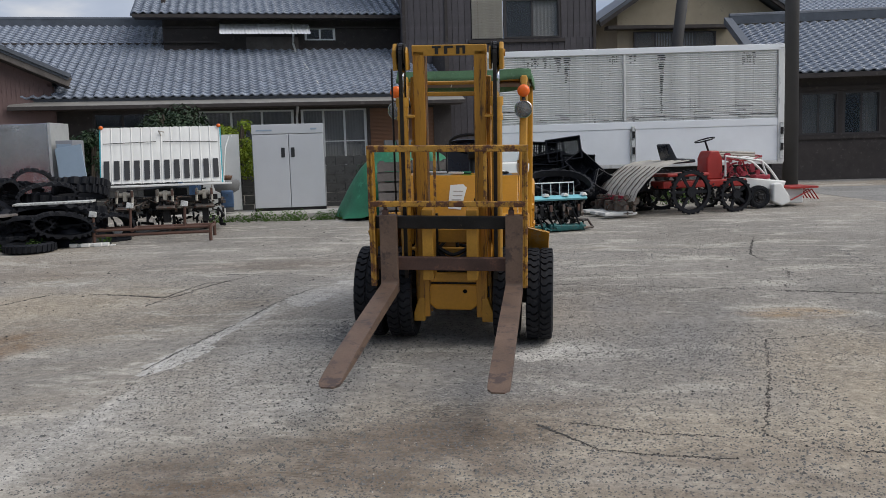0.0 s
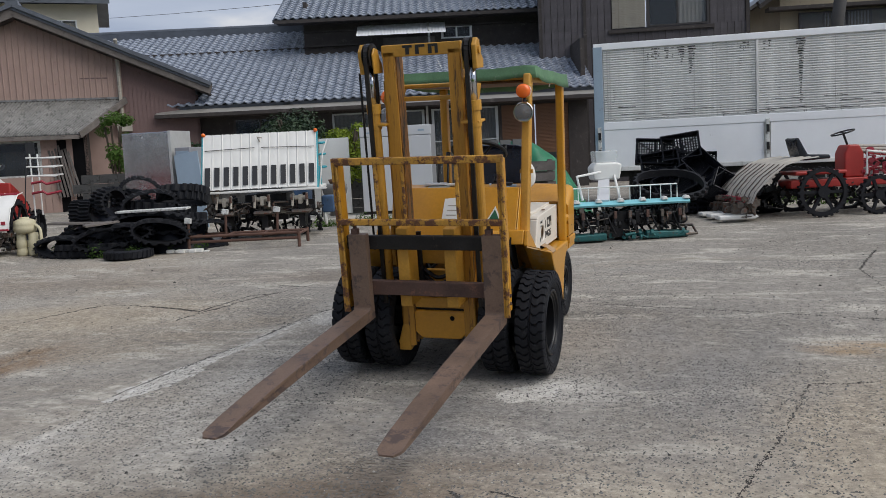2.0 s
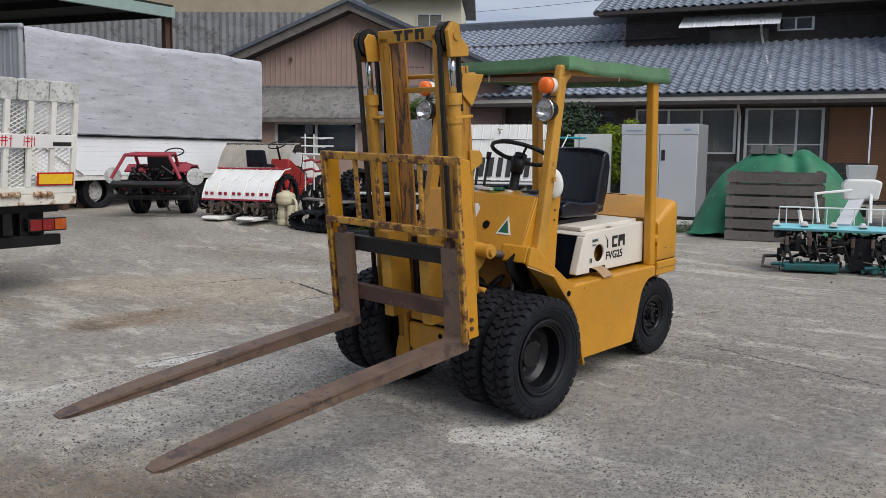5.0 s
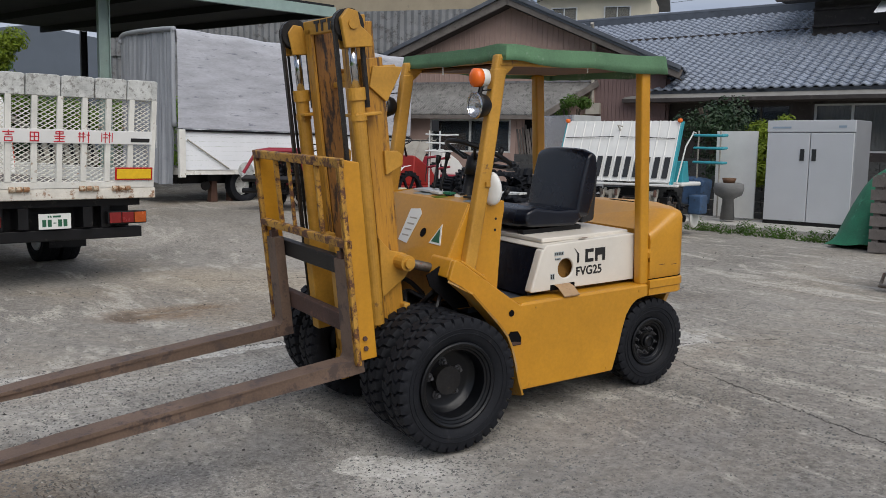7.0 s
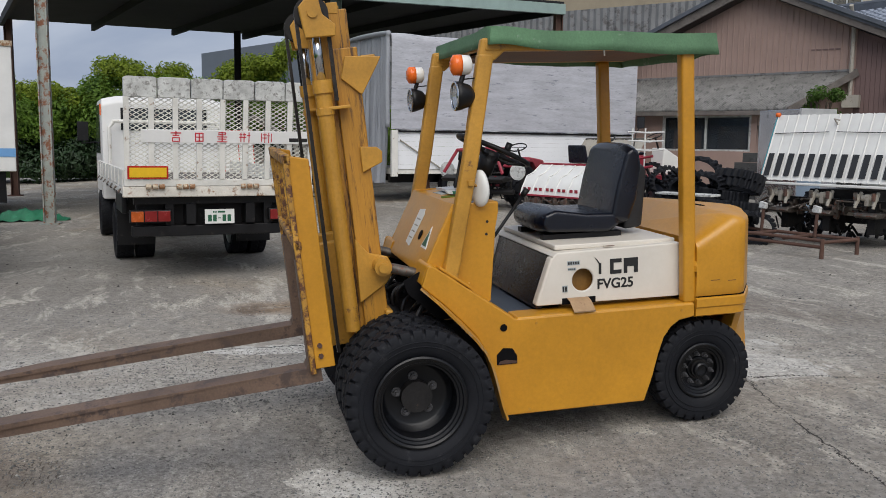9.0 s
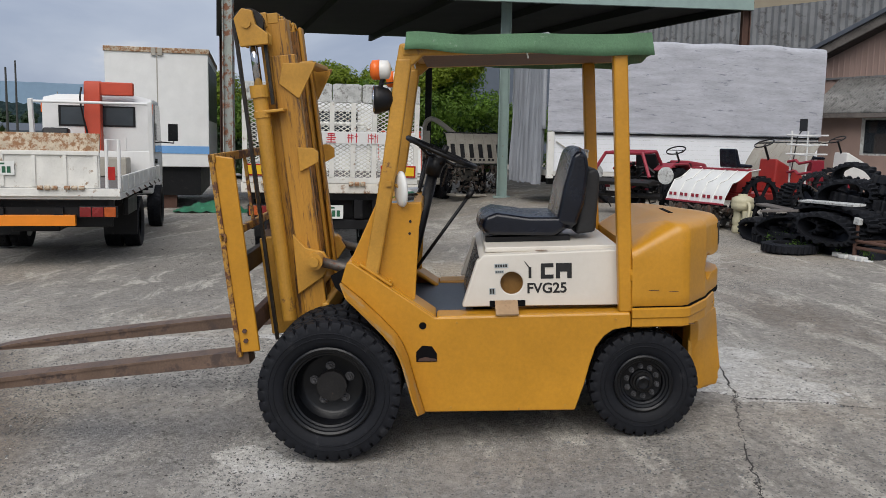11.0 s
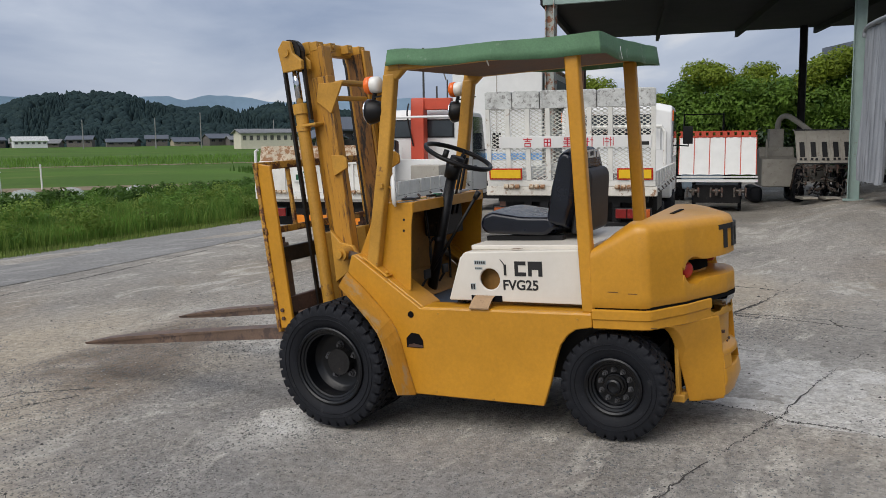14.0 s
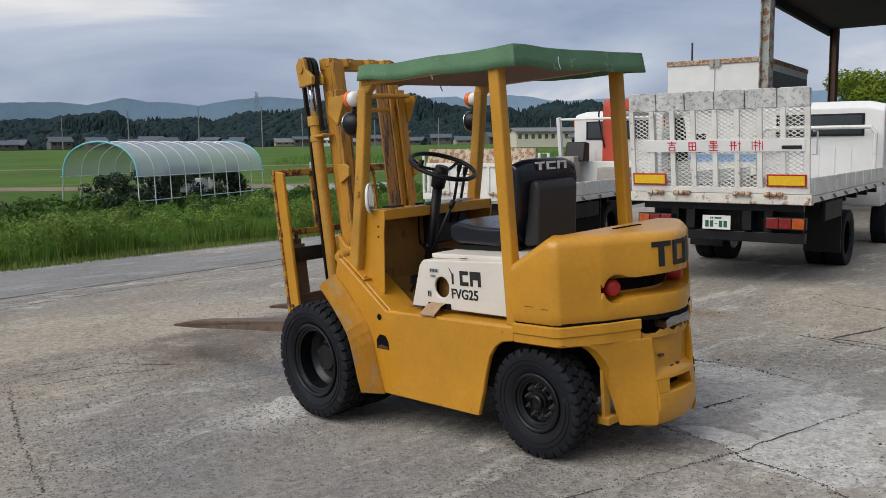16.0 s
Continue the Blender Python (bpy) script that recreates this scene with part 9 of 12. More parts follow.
for j in range(6):
    for i in range(26):
        share("block", BLK, bw, pose(i * 0.4 + (0.2 if j % 2 else 0), rnd.uniform(-0.004, 0.004), j * 0.2))

# white rack and sheet beside the cold store
rk = thing("tray_rack", on_ground(-6.25, 9.75, 12, 0.13), "teal tray rack before a rusty white sheet", "rack")
bm = B()
box(bm, (0.1, 0.28, 0), (0.85, 0.31, 1.5))
part("sheet", bm, M_WPLAST, rk, "white metal sheet with stained edges")
bm = B()
for x in (-0.1, 0.32):
    rod(bm, (x, 0, 0), (x, 0, 1.5), 0.015, 8)
part("upright", bm, M_GPLAST, rk)
for z in (0.95, 1.2, 1.42):
    bm = B()
    pipe(bm, [(-0.18, 0.0, z), (-0.14, -0.06, z), (0.4, -0.06, z - 0.01), (0.44, 0.0, z), (0.4, 0.05, z), (-0.14, 0.05, z), (-0.18, 0, z)], 0.022, 8)
    part("tray", bm, M_TEAL, rk, "teal plastic tray")
bm = B()
prism(bm, [(-0.35, 0.2), (0.05, 0.2), (0.1, 0.65), (-0.3, 0.7)], 1, -0.1, 0.25)
part("blue_drum", bm, M_DBLUE, rk, "dark blue tank", bevel=0.05)
pt = thing("stone_basin", on_ground(-5.55, 9.62, 0, 0.13), "weathered stone basin with a clay pot", "basin")
bm = B()
lathe(bm, [(0, 0.0), (0, 0.12), (0.35, 0.09), (0.42, 0.22), (0.52, 0.25), (0.60, 0.24), (0.62, 0.2), (0.62, 0.0)], 2, (0, 0, 0), 20)
part("basin", bm, M_BLOCK, pt, smooth=True)
bm = B()
lathe(bm, [(0.62, 0.0), (0.62, 0.09), (0.70, 0.12), (0.71, 0.0)], 2, (0, 0, 0), 16)
part("pot", bm, M_WOODU, pt, smooth=True)

# steel cabinets at the left of the planter
cb = thing("steel_cabinet", pose(-9.68, 8.70, 0.27, 0, 0, 6), "dented brushed-steel cabinet beside the heap", "cabinet")
bm = B()
box(bm, (0, 0, 0.05), (1.02, 0.75, 1.95))
part("body", bm, M_INOX, cb, bevel=0.015)
bm = B()
box(bm, (1.02, -0.01, 0.05), (1.07, 0.76, 1.96))
part("edge", bm, M_SASH, cb)
bm = B()
box(bm, (0.02, 0.02, 0), (1.0, 0.7, 0.05))
part("plinth", bm, M_STEELD, cb)
cb2 = thing("dark_cabinet", pose(-8.50, 8.75, 0.27, 0, 0, 6), "dark blue-grey metal cabinet", "cabinet")
bm = B()
box(bm, (0, 0, 0), (0.32, 0.5, 1.62))
part("body", bm, M_FRIDGES, cb2, bevel=0.01)
bm = B()
box(bm, (0.02, -0.01, 0.05), (0.30, -0.001, 1.55))
part("door", bm, M_BLUEGREY, cb2, bevel=0.005)
bm = B()
box(bm, (0, 0, 0), (0.5, 0.03, 1.5))
solid("leaning_panel", bm, M_BLUEGREY, "blue-grey panel leaning against the cabinet", "panel", pose(-8.22, 8.5, 0.27, -8, -9, 8), bevel=0.005)


# rubber crawler belts
def crawler(m, a, b, w, label, squash=0.0, mat_=None):
    """A closed rubber belt lying or standing: an oval ring with lugs outside. a, b: half sizes of the oval."""
    bm = B()
    n = 88
    pts = []
    for k in range(n):
        q = 2 * math.pi * k / n
        x = a * math.copysign(abs(math.cos(q)) ** 0.75, math.cos(q))
        z = b * math.copysign(abs(math.sin(q)) ** 0.85, math.sin(q)) * (1 - squash * math.sin(2.3 * q + 1) * 0.35)
        pts.append(Vector((x, 0, z)))
    rings = []
    for k, p in enumerate(pts):
        d = (pts[(k + 1) % n] - pts[k - 1]).normalized()
        o = Vector((d.z, 0, -d.x))
        e, g = (0.052, 0.012) if k % 4 < 2 else (0.012, 0.052)
        rings.append([p + o * -0.012 + Vector((0, -w / 2, 0)), p + o * e * 0.8 + Vector((0, -w / 2, 0)), p + o * e + Vector((0, -w * 0.42, 0)), p + o * e + Vector((0, -w * 0.04, 0)), p + o * g + Vector((0, w * 0.04, 0)), p + o * g + Vector((0, w * 0.42, 0)), p + o * g * 0.8 + Vector((0, w / 2, 0)), p + o * -0.012 + Vector((0, w / 2, 0))])
    rings.append(rings[0])
    loft(bm, rings, cap=False)
    return solid("rubber_track", bm, mat_ or M_TYRE, label, "track", m, group="rubber tracks in the heap")


gzh = ground_z(-7.4, 5.6)
crawler(pose(-6.85, 5.75, gzh + 0.17, 0, 0, 20), 0.62, 0.15, 0.36, "flattened black rubber crawler track at the bottom of the heap")
crawler(pose(-7.75, 5.55, gzh + 0.20, 0, 0, 8), 0.60, 0.18, 0.34, "folded black rubber crawler track in the heap")
crawler(pose(-6.75, 5.72, gzh + 0.46, 0, 4, 25), 0.60, 0.12, 0.36, "sagging black rubber crawler track on the heap", 0.5)
crawler(pose(-7.55, 5.9, gzh + 0.52, 0, -5, 15), 0.5, 0.14, 0.30, "black rubber track with worn lugs")
crawler(pose(-7.0, 5.95, gzh + 0.76, 0, -6, 30), 0.40, 0.15, 0.30, "rolled black rubber track on top of the heap", 0.4)
crawler(pose(-8.0, 5.62, gzh + 0.66, 0, 10, 100), 0.17, 0.16, 0.34, "small coiled rubber track on a plank")
crawler(pose(-7.62, 5.75, gzh + 0.80, 0, -20, 70), 0.20, 0.20, 0.34, "small coiled rubber track on the heap")
crawler(pose(-7.35, 6.2, gzh + 0.95, 0, 15, 40), 0.30, 0.16, 0.30, "bent rubber track piled on the heap", 0.6)
crawler(pose(-6.2, 6.25, gzh + 0.22, 0, 0, 55), 0.34, 0.20, 0.32, "dark rubber track behind the heap")
crawler(pose(-8.3, 6.2, gzh + 0.24, 0, 0, 20), 0.5, 0.22, 0.34, "dark rubber track standing behind the heap")
crawler(pose(-7.95, 5.2, gzh + 0.15, 0, 3, 10), 0.52, 0.13, 0.30, "flattened rubber track at the front of the heap", 0.3)
crawler(pose(-7.2, 5.3, gzh + 0.30, 0, -7, 22), 0.58, 0.12, 0.30, "sagging rubber track hanging over the heap", 0.6)
crawler(pose(-6.5, 5.5, gzh + 0.34, 0, 8, 30), 0.40, 0.14, 0.30, "short rubber track leaning on the heap", 0.4)
crawler(pose(-7.5, 5.35, gzh + 0.10, 86, 0, 14), 0.70, 0.20, 0.20, "rubber track lying flat on its side")
bm = B()
rows_ = []
for j in range(13):
    ring = []
    for i in range(31):
        u, v = i / 15 - 1, j / 6 - 1
        h = 0.62 * (1 - abs(u) ** 3) * (1 - abs(v) ** 3) * (1 + 0.35 * math.sin(u * 9 + v * 4) * 0.5 + 0.2 * math.sin(v * 11 + u * 5))
        ring.append(Vector((u * 1.25 + 0.04 * math.sin(v * 7), v * 0.55 + 0.05 * math.sin(u * 8), max(0.0, h))))
    rows_.append(ring)
loft(bm, rows_, cap=False, closed=False)
solid("rubber_sheet", bm, M_CRATE, "crumpled black rubber sheet under the tracks", "sheet", on_ground(-7.35, 5.95, 15), smooth=True)
bm = B()
lathe(bm, [(-0.06, 0.22), (-0.07, 0.30), (-0.04, 0.345), (0.04, 0.345), (0.07, 0.30), (0.06, 0.22), (-0.06, 0.22)], 2, (0, 0, 0.07), 36)
for k in range(28):
    a = 2 * math.pi * k / 28
    bar(bm, (0.35 * math.cos(a), 0.35 * math.sin(a), 0.02), (0.35 * math.cos(a + 0.05), 0.35 * math.sin(a + 0.05), 0.12), 0.035, 0.025, (math.cos(a), math.sin(a), 0))
solid("old_tyre", bm, M_TYRE, "old black tyre lying flat on the concrete", "tyre", on_ground(-6.82, 5.12, 10))
for k, (x, y, z, l, tz, m_) in enumerate(((-7.9, 5.35, 0.50, 0.95, 12, M_WOODG), (-6.65, 5.55, 0.66, 1.15, 12, M_GALV), (-7.3, 5.15, 0.50, 0.5, 55, M_WOODG))):
    bm = B()
    box(bm, (-l / 2, -0.09, 0), (l / 2, 0.09, 0.03))
    solid("plank", bm, m_, "weathered plank lying across the track heap", "plank", pose(x, y, gzh + z, 3, 2 - 3 * k, tz), bevel=0.004)
bm = B()
for k in range(7):
    box(bm, (0.09 * k - 0.3 + rnd.uniform(-.03, .03), rnd.uniform(-0.05, 0.05), 0), (0.09 * k - 0.2, rnd.uniform(0.06, 0.12), rnd.uniform(0.02, 0.06)))
solid("litter", bm, M_WPLAST, "crumpled white plastic litter by the tyre", "litter", on_ground(-6.15, 5.6, 15), bevel=0.01)
bm = B()
box(bm, (0, 0, 0), (0.15, 0.08, 0.05))
solid("litter", bm, M_CRIM, "small red plastic scrap on the ground", "litter", on_ground(-6.2, 5.68, -10), bevel=0.015)


# red and white planter with rider
def curved_planter(name, m, w, bays, top, low, panel_m, band_m, foot_m, label, reach=1.0):
    t_ = thing(name, m, label, "planter")
    prof_ = [(-0.05, low), (-0.03, low + 0.10), (0.06, low + 0.32), (0.16, low + (top - low) * 0.72), (0.30, top), (0.46, top + 0.03)]
    prof_ = [(y * reach, z) for y, z in prof_]
    seedling_board(t_, w, bays, prof_, panel_m, panel_m)
    for k in range(bays):
        x0 = -w / 2 + w / bays * k
        for q in range(2):
            bm = B()
            bar(bm, (x0 + w / bays * (0.2 + 0.4 * q), -0.055, low + 0.11), (x0 + w / bays * (0.42 + 0.4 * q), -0.055, low + 0.11), 0.012, 0.05)
            part("feed_slot", bm, band_m, t_)
    for y, z in ((0.31 * reach, top + 0.012), (-0.07 * reach, low - 0.01)):
        bm = B()
        box(bm, (-w / 2, y, z), (w / 2, y + (0.14 if y > 0 else 0.05), z + 0.03))
        part("band", bm, band_m, t_, "coloured edge band", bevel=0.005)
    for k in range(max(2, bays // 2)):
        x = -w / 2 + w * (k + 0.5) / max(2, bays // 2)
        planting_unit(t_, x, -0.05, low - 0.09)
        float_pad(t_, x, 0.0, 0.03, foot_m, 0.34, 0.75)
    bm = B()
    box(bm, (-w / 2, 0.05, low - 0.12), (w / 2, 0.11, low - 0.05))
    for k in range(3):
        rod(bm, (-w / 2 + w * k / 2, 0.1, low - 0.1), (-w / 2 + w * k / 2, 0.5, 0.25), 0.022, 8)
    part("tool_bar", bm, M_MECH, t_)
    innards(t_, (-w / 2, -0.1, 0.06), (w / 2, 0.2, low - 0.03), 90, int(w * 1000), M_MECH, "worn planting gear")
    innards(t_, (-w / 2, -0.02, 0.05), (w / 2, 0.4, low - 0.03), 90, int(w * 1000) + 1, M_BLACK, "dark linkage", 0.022)
    return t_


def rider(parent, y0, seat_z, body_m, hood_m, wheels=M_TYRE, wr=0.40):
    """The riding half of a planter: body, seat, steering wheel, bonnet and wheels."""
    bm = B()
    box(bm, (-0.32, y0, 0.40), (0.32, y0 + 1.5, 0.52))
    prism(bm, [(y0 + 0.1, 0.52), (y0 + 0.45, 0.52), (y0 + 0.42, seat_z - 0.06), (y0 + 0.14, seat_z - 0.06)], 0, -0.2, 0.2)
    part("body", bm, body_m, parent, bevel=0.02)
    bm = B()
    prism(bm, [(y0 + 0.9, 0.52), (y0 + 1.6, 0.50), (y0 + 1.75, 0.62), (y0 + 1.5, 0.86), (y0 + 0.95, seat_z + 0.12)], 0, -0.2, 0.2)
    part("bonnet", bm, hood_m, parent, bevel=0.04)
    bm = B()
    prism(bm, [(y0 + 0.08, seat_z - 0.05), (y0 + 0.45, seat_z - 0.05), (y0 + 0.45, seat_z), (y0 + 0.18, seat_z + 0.02), (y0 + 0.10, seat_z + 0.26), (y0 + 0.04, seat_z + 0.26)], 0, -0.19, 0.19)
    part("seat", bm, M_VINYL, parent, "black bucket seat", bevel=0.025)
    bm = B()
    rod(bm, (0, y0 + 1.0, seat_z), (0, y0 + 0.85, seat_z + 0.34), 0.02, 8)
    c_ = Vector((0, y0 + 0.84, seat_z + 0.36))
    pipe(bm, [c_ + 0.16 * Vector((math.cos(a), 0.9 * math.sin(a), 0.42 * math.sin(a))) for a in [2 * math.pi * k / 24 for k in range(24)]], 0.012, 6, True)
    bar(bm, c_ - Vector((0.16, 0, 0)), c_ + Vector((0.16, 0, 0)), 0.02, 0.012)
    part("steering_wheel", bm, M_BLACK, parent)
    for s in (-1, 1):
        spoked_wheel(parent, s * 0.48, y0 + 0.35, wr, wr, wheels, 0, 0.08, 6, 22)
        spoked_wheel(parent, s * 0.44, y0 + 1.35, wr * 0.72, wr * 0.72, wheels, 0, 0.10, 5, 20)


p2 = curved_planter("rice_planter", on_ground(-9.40, 4.58, 25), 1.36, 5, 0.88, 0.37, M_WPLAST, M_CRIM, M_WPLAST, "white and red riding rice planter with curved seedling board", 1.4)
rider(p2, 0.52, 0.98, M_RED, M_RED)
bm = B()
for k in range(3):
    z = 1.18 + 0.15 * k
    pipe(bm, [(0.55, 1.3, z), (1.0, 1.3, z - 0.02), (1.0, 1.7, z), (0.55, 1.7, z), (0.55, 1.3, z)], 0.014, 6)
for x, y in ((0.6, 1.35), (0.6, 1.7)):
    rod(bm, (x, y, 0.5), (x, y, 1.55), 0.014, 6)
for z in (0.88, 1.05):
    bm_ = B()
    pipe(bm_, [(0.6, 1.3, z), (0.78, 1.28, z + 0.03), (0.85, 1.28, z - 0.02), (1.08, 1.3, z + 0.02)], 0.024, 6)
    part("marker_lever", bm_, M_CRIM, p2, "red folding lever")
part("tray_rack", bm, M_WPLAST, p2, "white pipe tray rack")
bm = B()
pipe(bm, [(0.35, 1.6, 0.6), (0.42, 1.66, 1.45), (0.48, 1.68, 1.56)], 0.01, 6)
box(bm, (0.42, 1.69, 1.55), (0.56, 1.72, 1.75))
part("mirror", bm, M_PLASTIC, p2)
p3 = curved_planter("rice_planter", on_ground(-12.45, 6.9, 16), 1.9, 6, 1.26, 0.58, M_GPLAST, M_GPLAST, M_GPLAST, "older rice planter with faded grey seedling board")
rider(p3, 0.6, 1.0, M_CRIM, M_WPLAST)
bm = B()
box(bm, (-0.95, 0.30, 1.25), (0.95, 0.42, 1.29))
part("top_rail", bm, M_PLASTIC, p3)
for k, (x, y, z, a, b, w_, rx, ry, rz) in enumerate(((-7.9, 6.1, 0.50, 0.30, 0.24, 0.26, 90, 20, 15), (-7.55, 6.2, 0.72, 0.26, 0.22, 0.26, 10, 0, 70), (-8.1, 6.3, 0.72, 0.24, 0.22, 0.28, 5, 10, 95), (-6.9, 6.3, 0.42, 0.55, 0.30, 0.30, 84, 0, 10), (-6.95, 6.15, 0.62, 0.50, 0.22, 0.28, 88, 6, 25), (-6.7, 6.4, 0.85, 0.40, 0.20, 0.26, 70, 0, 5), (-7.2, 5.85, 0.25, 0.60, 0.34, 0.26, 88, -4, 20))):
    crawler(pose(x, y, gzh + z, rx, ry, rz), a, b, w_, "worn black rubber crawler belt in the heap")
sp = thing("sprayer", on_ground(-8.70, 5.10, 16), "small cream plastic power sprayer on the ground", "sprayer")
bm = B()
lathe(bm, [(0.36, 0.0), (0.36, 0.12), (0.39, 0.165), (0.45, 0.175), (0.47, 0.165), (0.49, 0.17), (0.55, 0.16), (0.58, 0.10), (0.58, 0.07), (0.61, 0.07), (0.61, 0.0)], 2, (-0.02, 0, 0), 20)
part("tank", bm, M_CREAMP, sp, smooth=True)
for s in (-1, 1):
    bm = B()
    lathe(bm, [(0.0, 0.0), (0.0, 0.07), (0.03, 0.09), (0.11, 0.085), (0.13, 0.075), (0.15, 0.09), (0.24, 0.085), (0.26, 0.07), (0.36, 0.08), (0.38, 0.0)], 2, (s * 0.085, 0.02 * s, 0), 14)
    part("bottle", bm, M_CREAMP, sp, "dirty cream plastic bottle", smooth=True)
bm = B()
pipe(bm, curve_pts([(0.12, -0.1, 0.1), (0.26, -0.1, 0.2), (0.24, -0.05, 0.42), (0.1, 0.0, 0.5)]), 0.025, 8)
part("hose", bm, M_CREAMP, sp, "pale hose", smooth=True)

# crimson tractor with rotary blades
rt = thing("tractor", on_ground(-11.27, 4.10, 46), "crimson compact tractor with rear tiller", "tractor")
bm = B()
prism(bm, [(1.2, 0.58), (2.0, 0.55), (2.05, 0.76), (1.95, 0.90), (1.25, 0.96)], 0, -0.22, 0.22)
part("bonnet", bm, M_CRIM, rt, bevel=0.04)
bm = B()
box(bm, (-0.2, 0.0, 0.4), (0.2, 0.8, 0.62))
prism(bm, [(0.1, 0.62), (0.5, 0.62), (0.5, 0.78), (0.2, 0.8), (0.12, 1.08), (0.05, 1.08)], 0, -0.22, 0.22)
part("seat_base", bm, M_BLACK, rt, bevel=0.02)
for s in (-1, 1):
    ob = wheel(rt, (0, 0, 0), 0.42, 0.24, 0.24, M_TYRE, M_STEELD, 0.2, s, 14, 0.03)
    ob.matrix_basis = pose(s * 0.45, 0.35, 0.42)
    ob = wheel(rt, (0, 0, 0), 0.27, 0.15, 0.15, M_TYRE, M_STEELD, 0.2, s, 14, 0.02)
    ob.matrix_basis = pose(s * 0.42, 1.75, 0.27)
    bm = B()
    prism(bm, [(-0.15, 0.80), (0.1, 0.92), (0.6, 0.92), (0.8, 0.75), (0.8, 0.72), (0.58, 0.88), (0.12, 0.88), (-0.12, 0.77)], 0, s * 0.28, s * 0.58)
    part("mudguard", bm, M_CRIM, rt, bevel=0.01)
    bm = B()
    lathe(bm, [(-0.01, 0.0), (-0.01, 0.15), (0.01, 0.15), (0.01, 0.0)], 1, (s * 0.72 + 0.1, -0.62, 0.72), 24)
    part("disc", bm, M_GALV, rt, "pale steel disc")
bm = B()
rod(bm, (0, 1.3, 0.88), (0, 1.14, 1.12), 0.02, 8)
c_ = Vector((0, 1.12, 1.15))
pipe(bm, [c_ + 0.18 * Vector((math.cos(a), 0.9 * math.sin(a), 0.42 * math.sin(a))) for a in [2 * math.pi * k / 24 for k in range(24)]], 0.013, 6, True)
bar(bm, c_ - Vector((0.17, 0, 0)), c_ + Vector((0.17, 0, 0)), 0.02, 0.012)
part("steering_wheel", bm, M_BLACK, rt)
bm = B()
prism(bm, [(-0.80, 0.52), (-0.35, 0.54), (-0.35, 0.60), (-0.70, 0.64), (-0.88, 0.58)], 0, -0.62, 0.62)
part("tiller_cover", bm, M_STEELD, rt, "dark worn tiller cover", bevel=0.02)
bm = B()
for s in (-1, 1):
    pipe(bm, [(s * 0.6, -0.78, 0.68), (s * 0.38, -0.68, 1.09), (s * 0.36, -0.2, 1.12), (s * 0.36, 0.0, 0.9)], 0.03, 8)
rod(bm, (-0.38, -0.68, 1.09), (0.38, -0.68, 1.09), 0.03, 8)
rod(bm, (-0.36, -0.2, 1.12), (0.36, -0.2, 1.12), 0.03, 8)
part("tiller_frame", bm, M_CRIM, rt)
bm = B()
for k in range(12):
    x = -0.65 + 0.12 * k
    a = k * 1.3
    pipe(bm, [(x, -0.55, 0.35), (x, -0.55 + 0.18 * math.cos(a), 0.35 + 0.18 * math.sin(a)), (x + 0.05, -0.55 + 0.25 * math.cos(a + 0.4), 0.35 + 0.25 * math.sin(a + 0.4))], 0.014, 5)
rod(bm, (-0.72, -0.55, 0.35), (0.72, -0.55, 0.35), 0.05, 8)
part("tiller_blades", bm, M_STEELD, rt)

innards(rt, (-0.4, -0.4, 0.3), (0.4, 1.6, 0.9), 170, 211, M_BLACK, "dark engine and gear cases", 0.026)
innards(rt, (-0.7, -0.75, 0.45), (0.7, -0.2, 0.85), 12, 212, M_CRIM, "crimson frame bars", 0.022)

# teal row seeder
ts = thing("row_seeder", on_ground(0.33, 6.33, 22), "row seeder with pale teal tray and white hopper", "seeder")
bm = B()
prism(bm, [(-0.06, 0.47), (0.30, 0.50), (0.30, 0.53), (-0.02, 0.53), (-0.08, 0.50)], 0, -0.94, 0.94)
part("tray", bm, M_TEALP, ts, "pale teal tray", bevel=0.006)
for k in range(7):
    x = -0.9 + 0.3 * k
    bm = B()
    prism(bm, [(x - 0.045, 0.53), (x + 0.045, 0.53), (x + 0.02, 0.575), (x - 0.02, 0.575)], 1, -0.07, 0.05)
    part("divider", bm, M_WPLAST, ts, bevel=0.006)
bm = B()
pipe(bm, [(-0.88, 0.3, 0.52), (-0.88, 0.3, 0.72), (0.88, 0.3, 0.72), (0.88, 0.3, 0.52)], 0.010, 6)
for k in range(12):
    rod(bm, (-0.8 + 0.145 * k, 0.3, 0.52), (-0.8 + 0.145 * k, 0.3, 0.72), 0.006, 5)
part("tray_rail", bm, M_WPLAST, ts)
for s in (-1, 1):
    bm = B()
    prism(bm, [(0.32, 0.02), (0.9, 0.02), (0.9, 0.10), (0.32, 0.12)] if s > 0 else [(-0.80, 0.02), (-0.22, 0.02), (-0.22, 0.12), (-0.80, 0.10)], 1, -0.12, 0.12)
    part("skid", bm, M_TEALD, ts, "dark teal skid", bevel=0.02)
    bm = B()
    pipe(bm, [(s * 0.85, 0.2, 0.15), (s * 1.02, 0.1, 0.15), (s * 1.03, -0.05, 0.05), (s * 0.85, -0.12, 0.05)], 0.02, 8)
    part("guard", bm, M_MECH, ts)
for k in range(4):
    planting_unit(ts, -0.66 + 0.44 * k, 0.0, 0.34, M_BLACK)
bm = B()
box(bm, (-0.85, 0.1, 0.22), (0.85, 0.17, 0.30))
box(bm, (-0.12, 0.0, 0.05), (0.12, 0.6, 0.4))
for k in range(6):
    pipe(bm, curve_pts([(-0.8 + 0.32 * k, 0.15, 0.45), (-0.78 + 0.3 * k, -0.05, 0.32), (-0.7 + 0.3 * k, -0.1, 0.1)]), 0.014, 6)
part("linkage", bm, M_BLACK, ts)
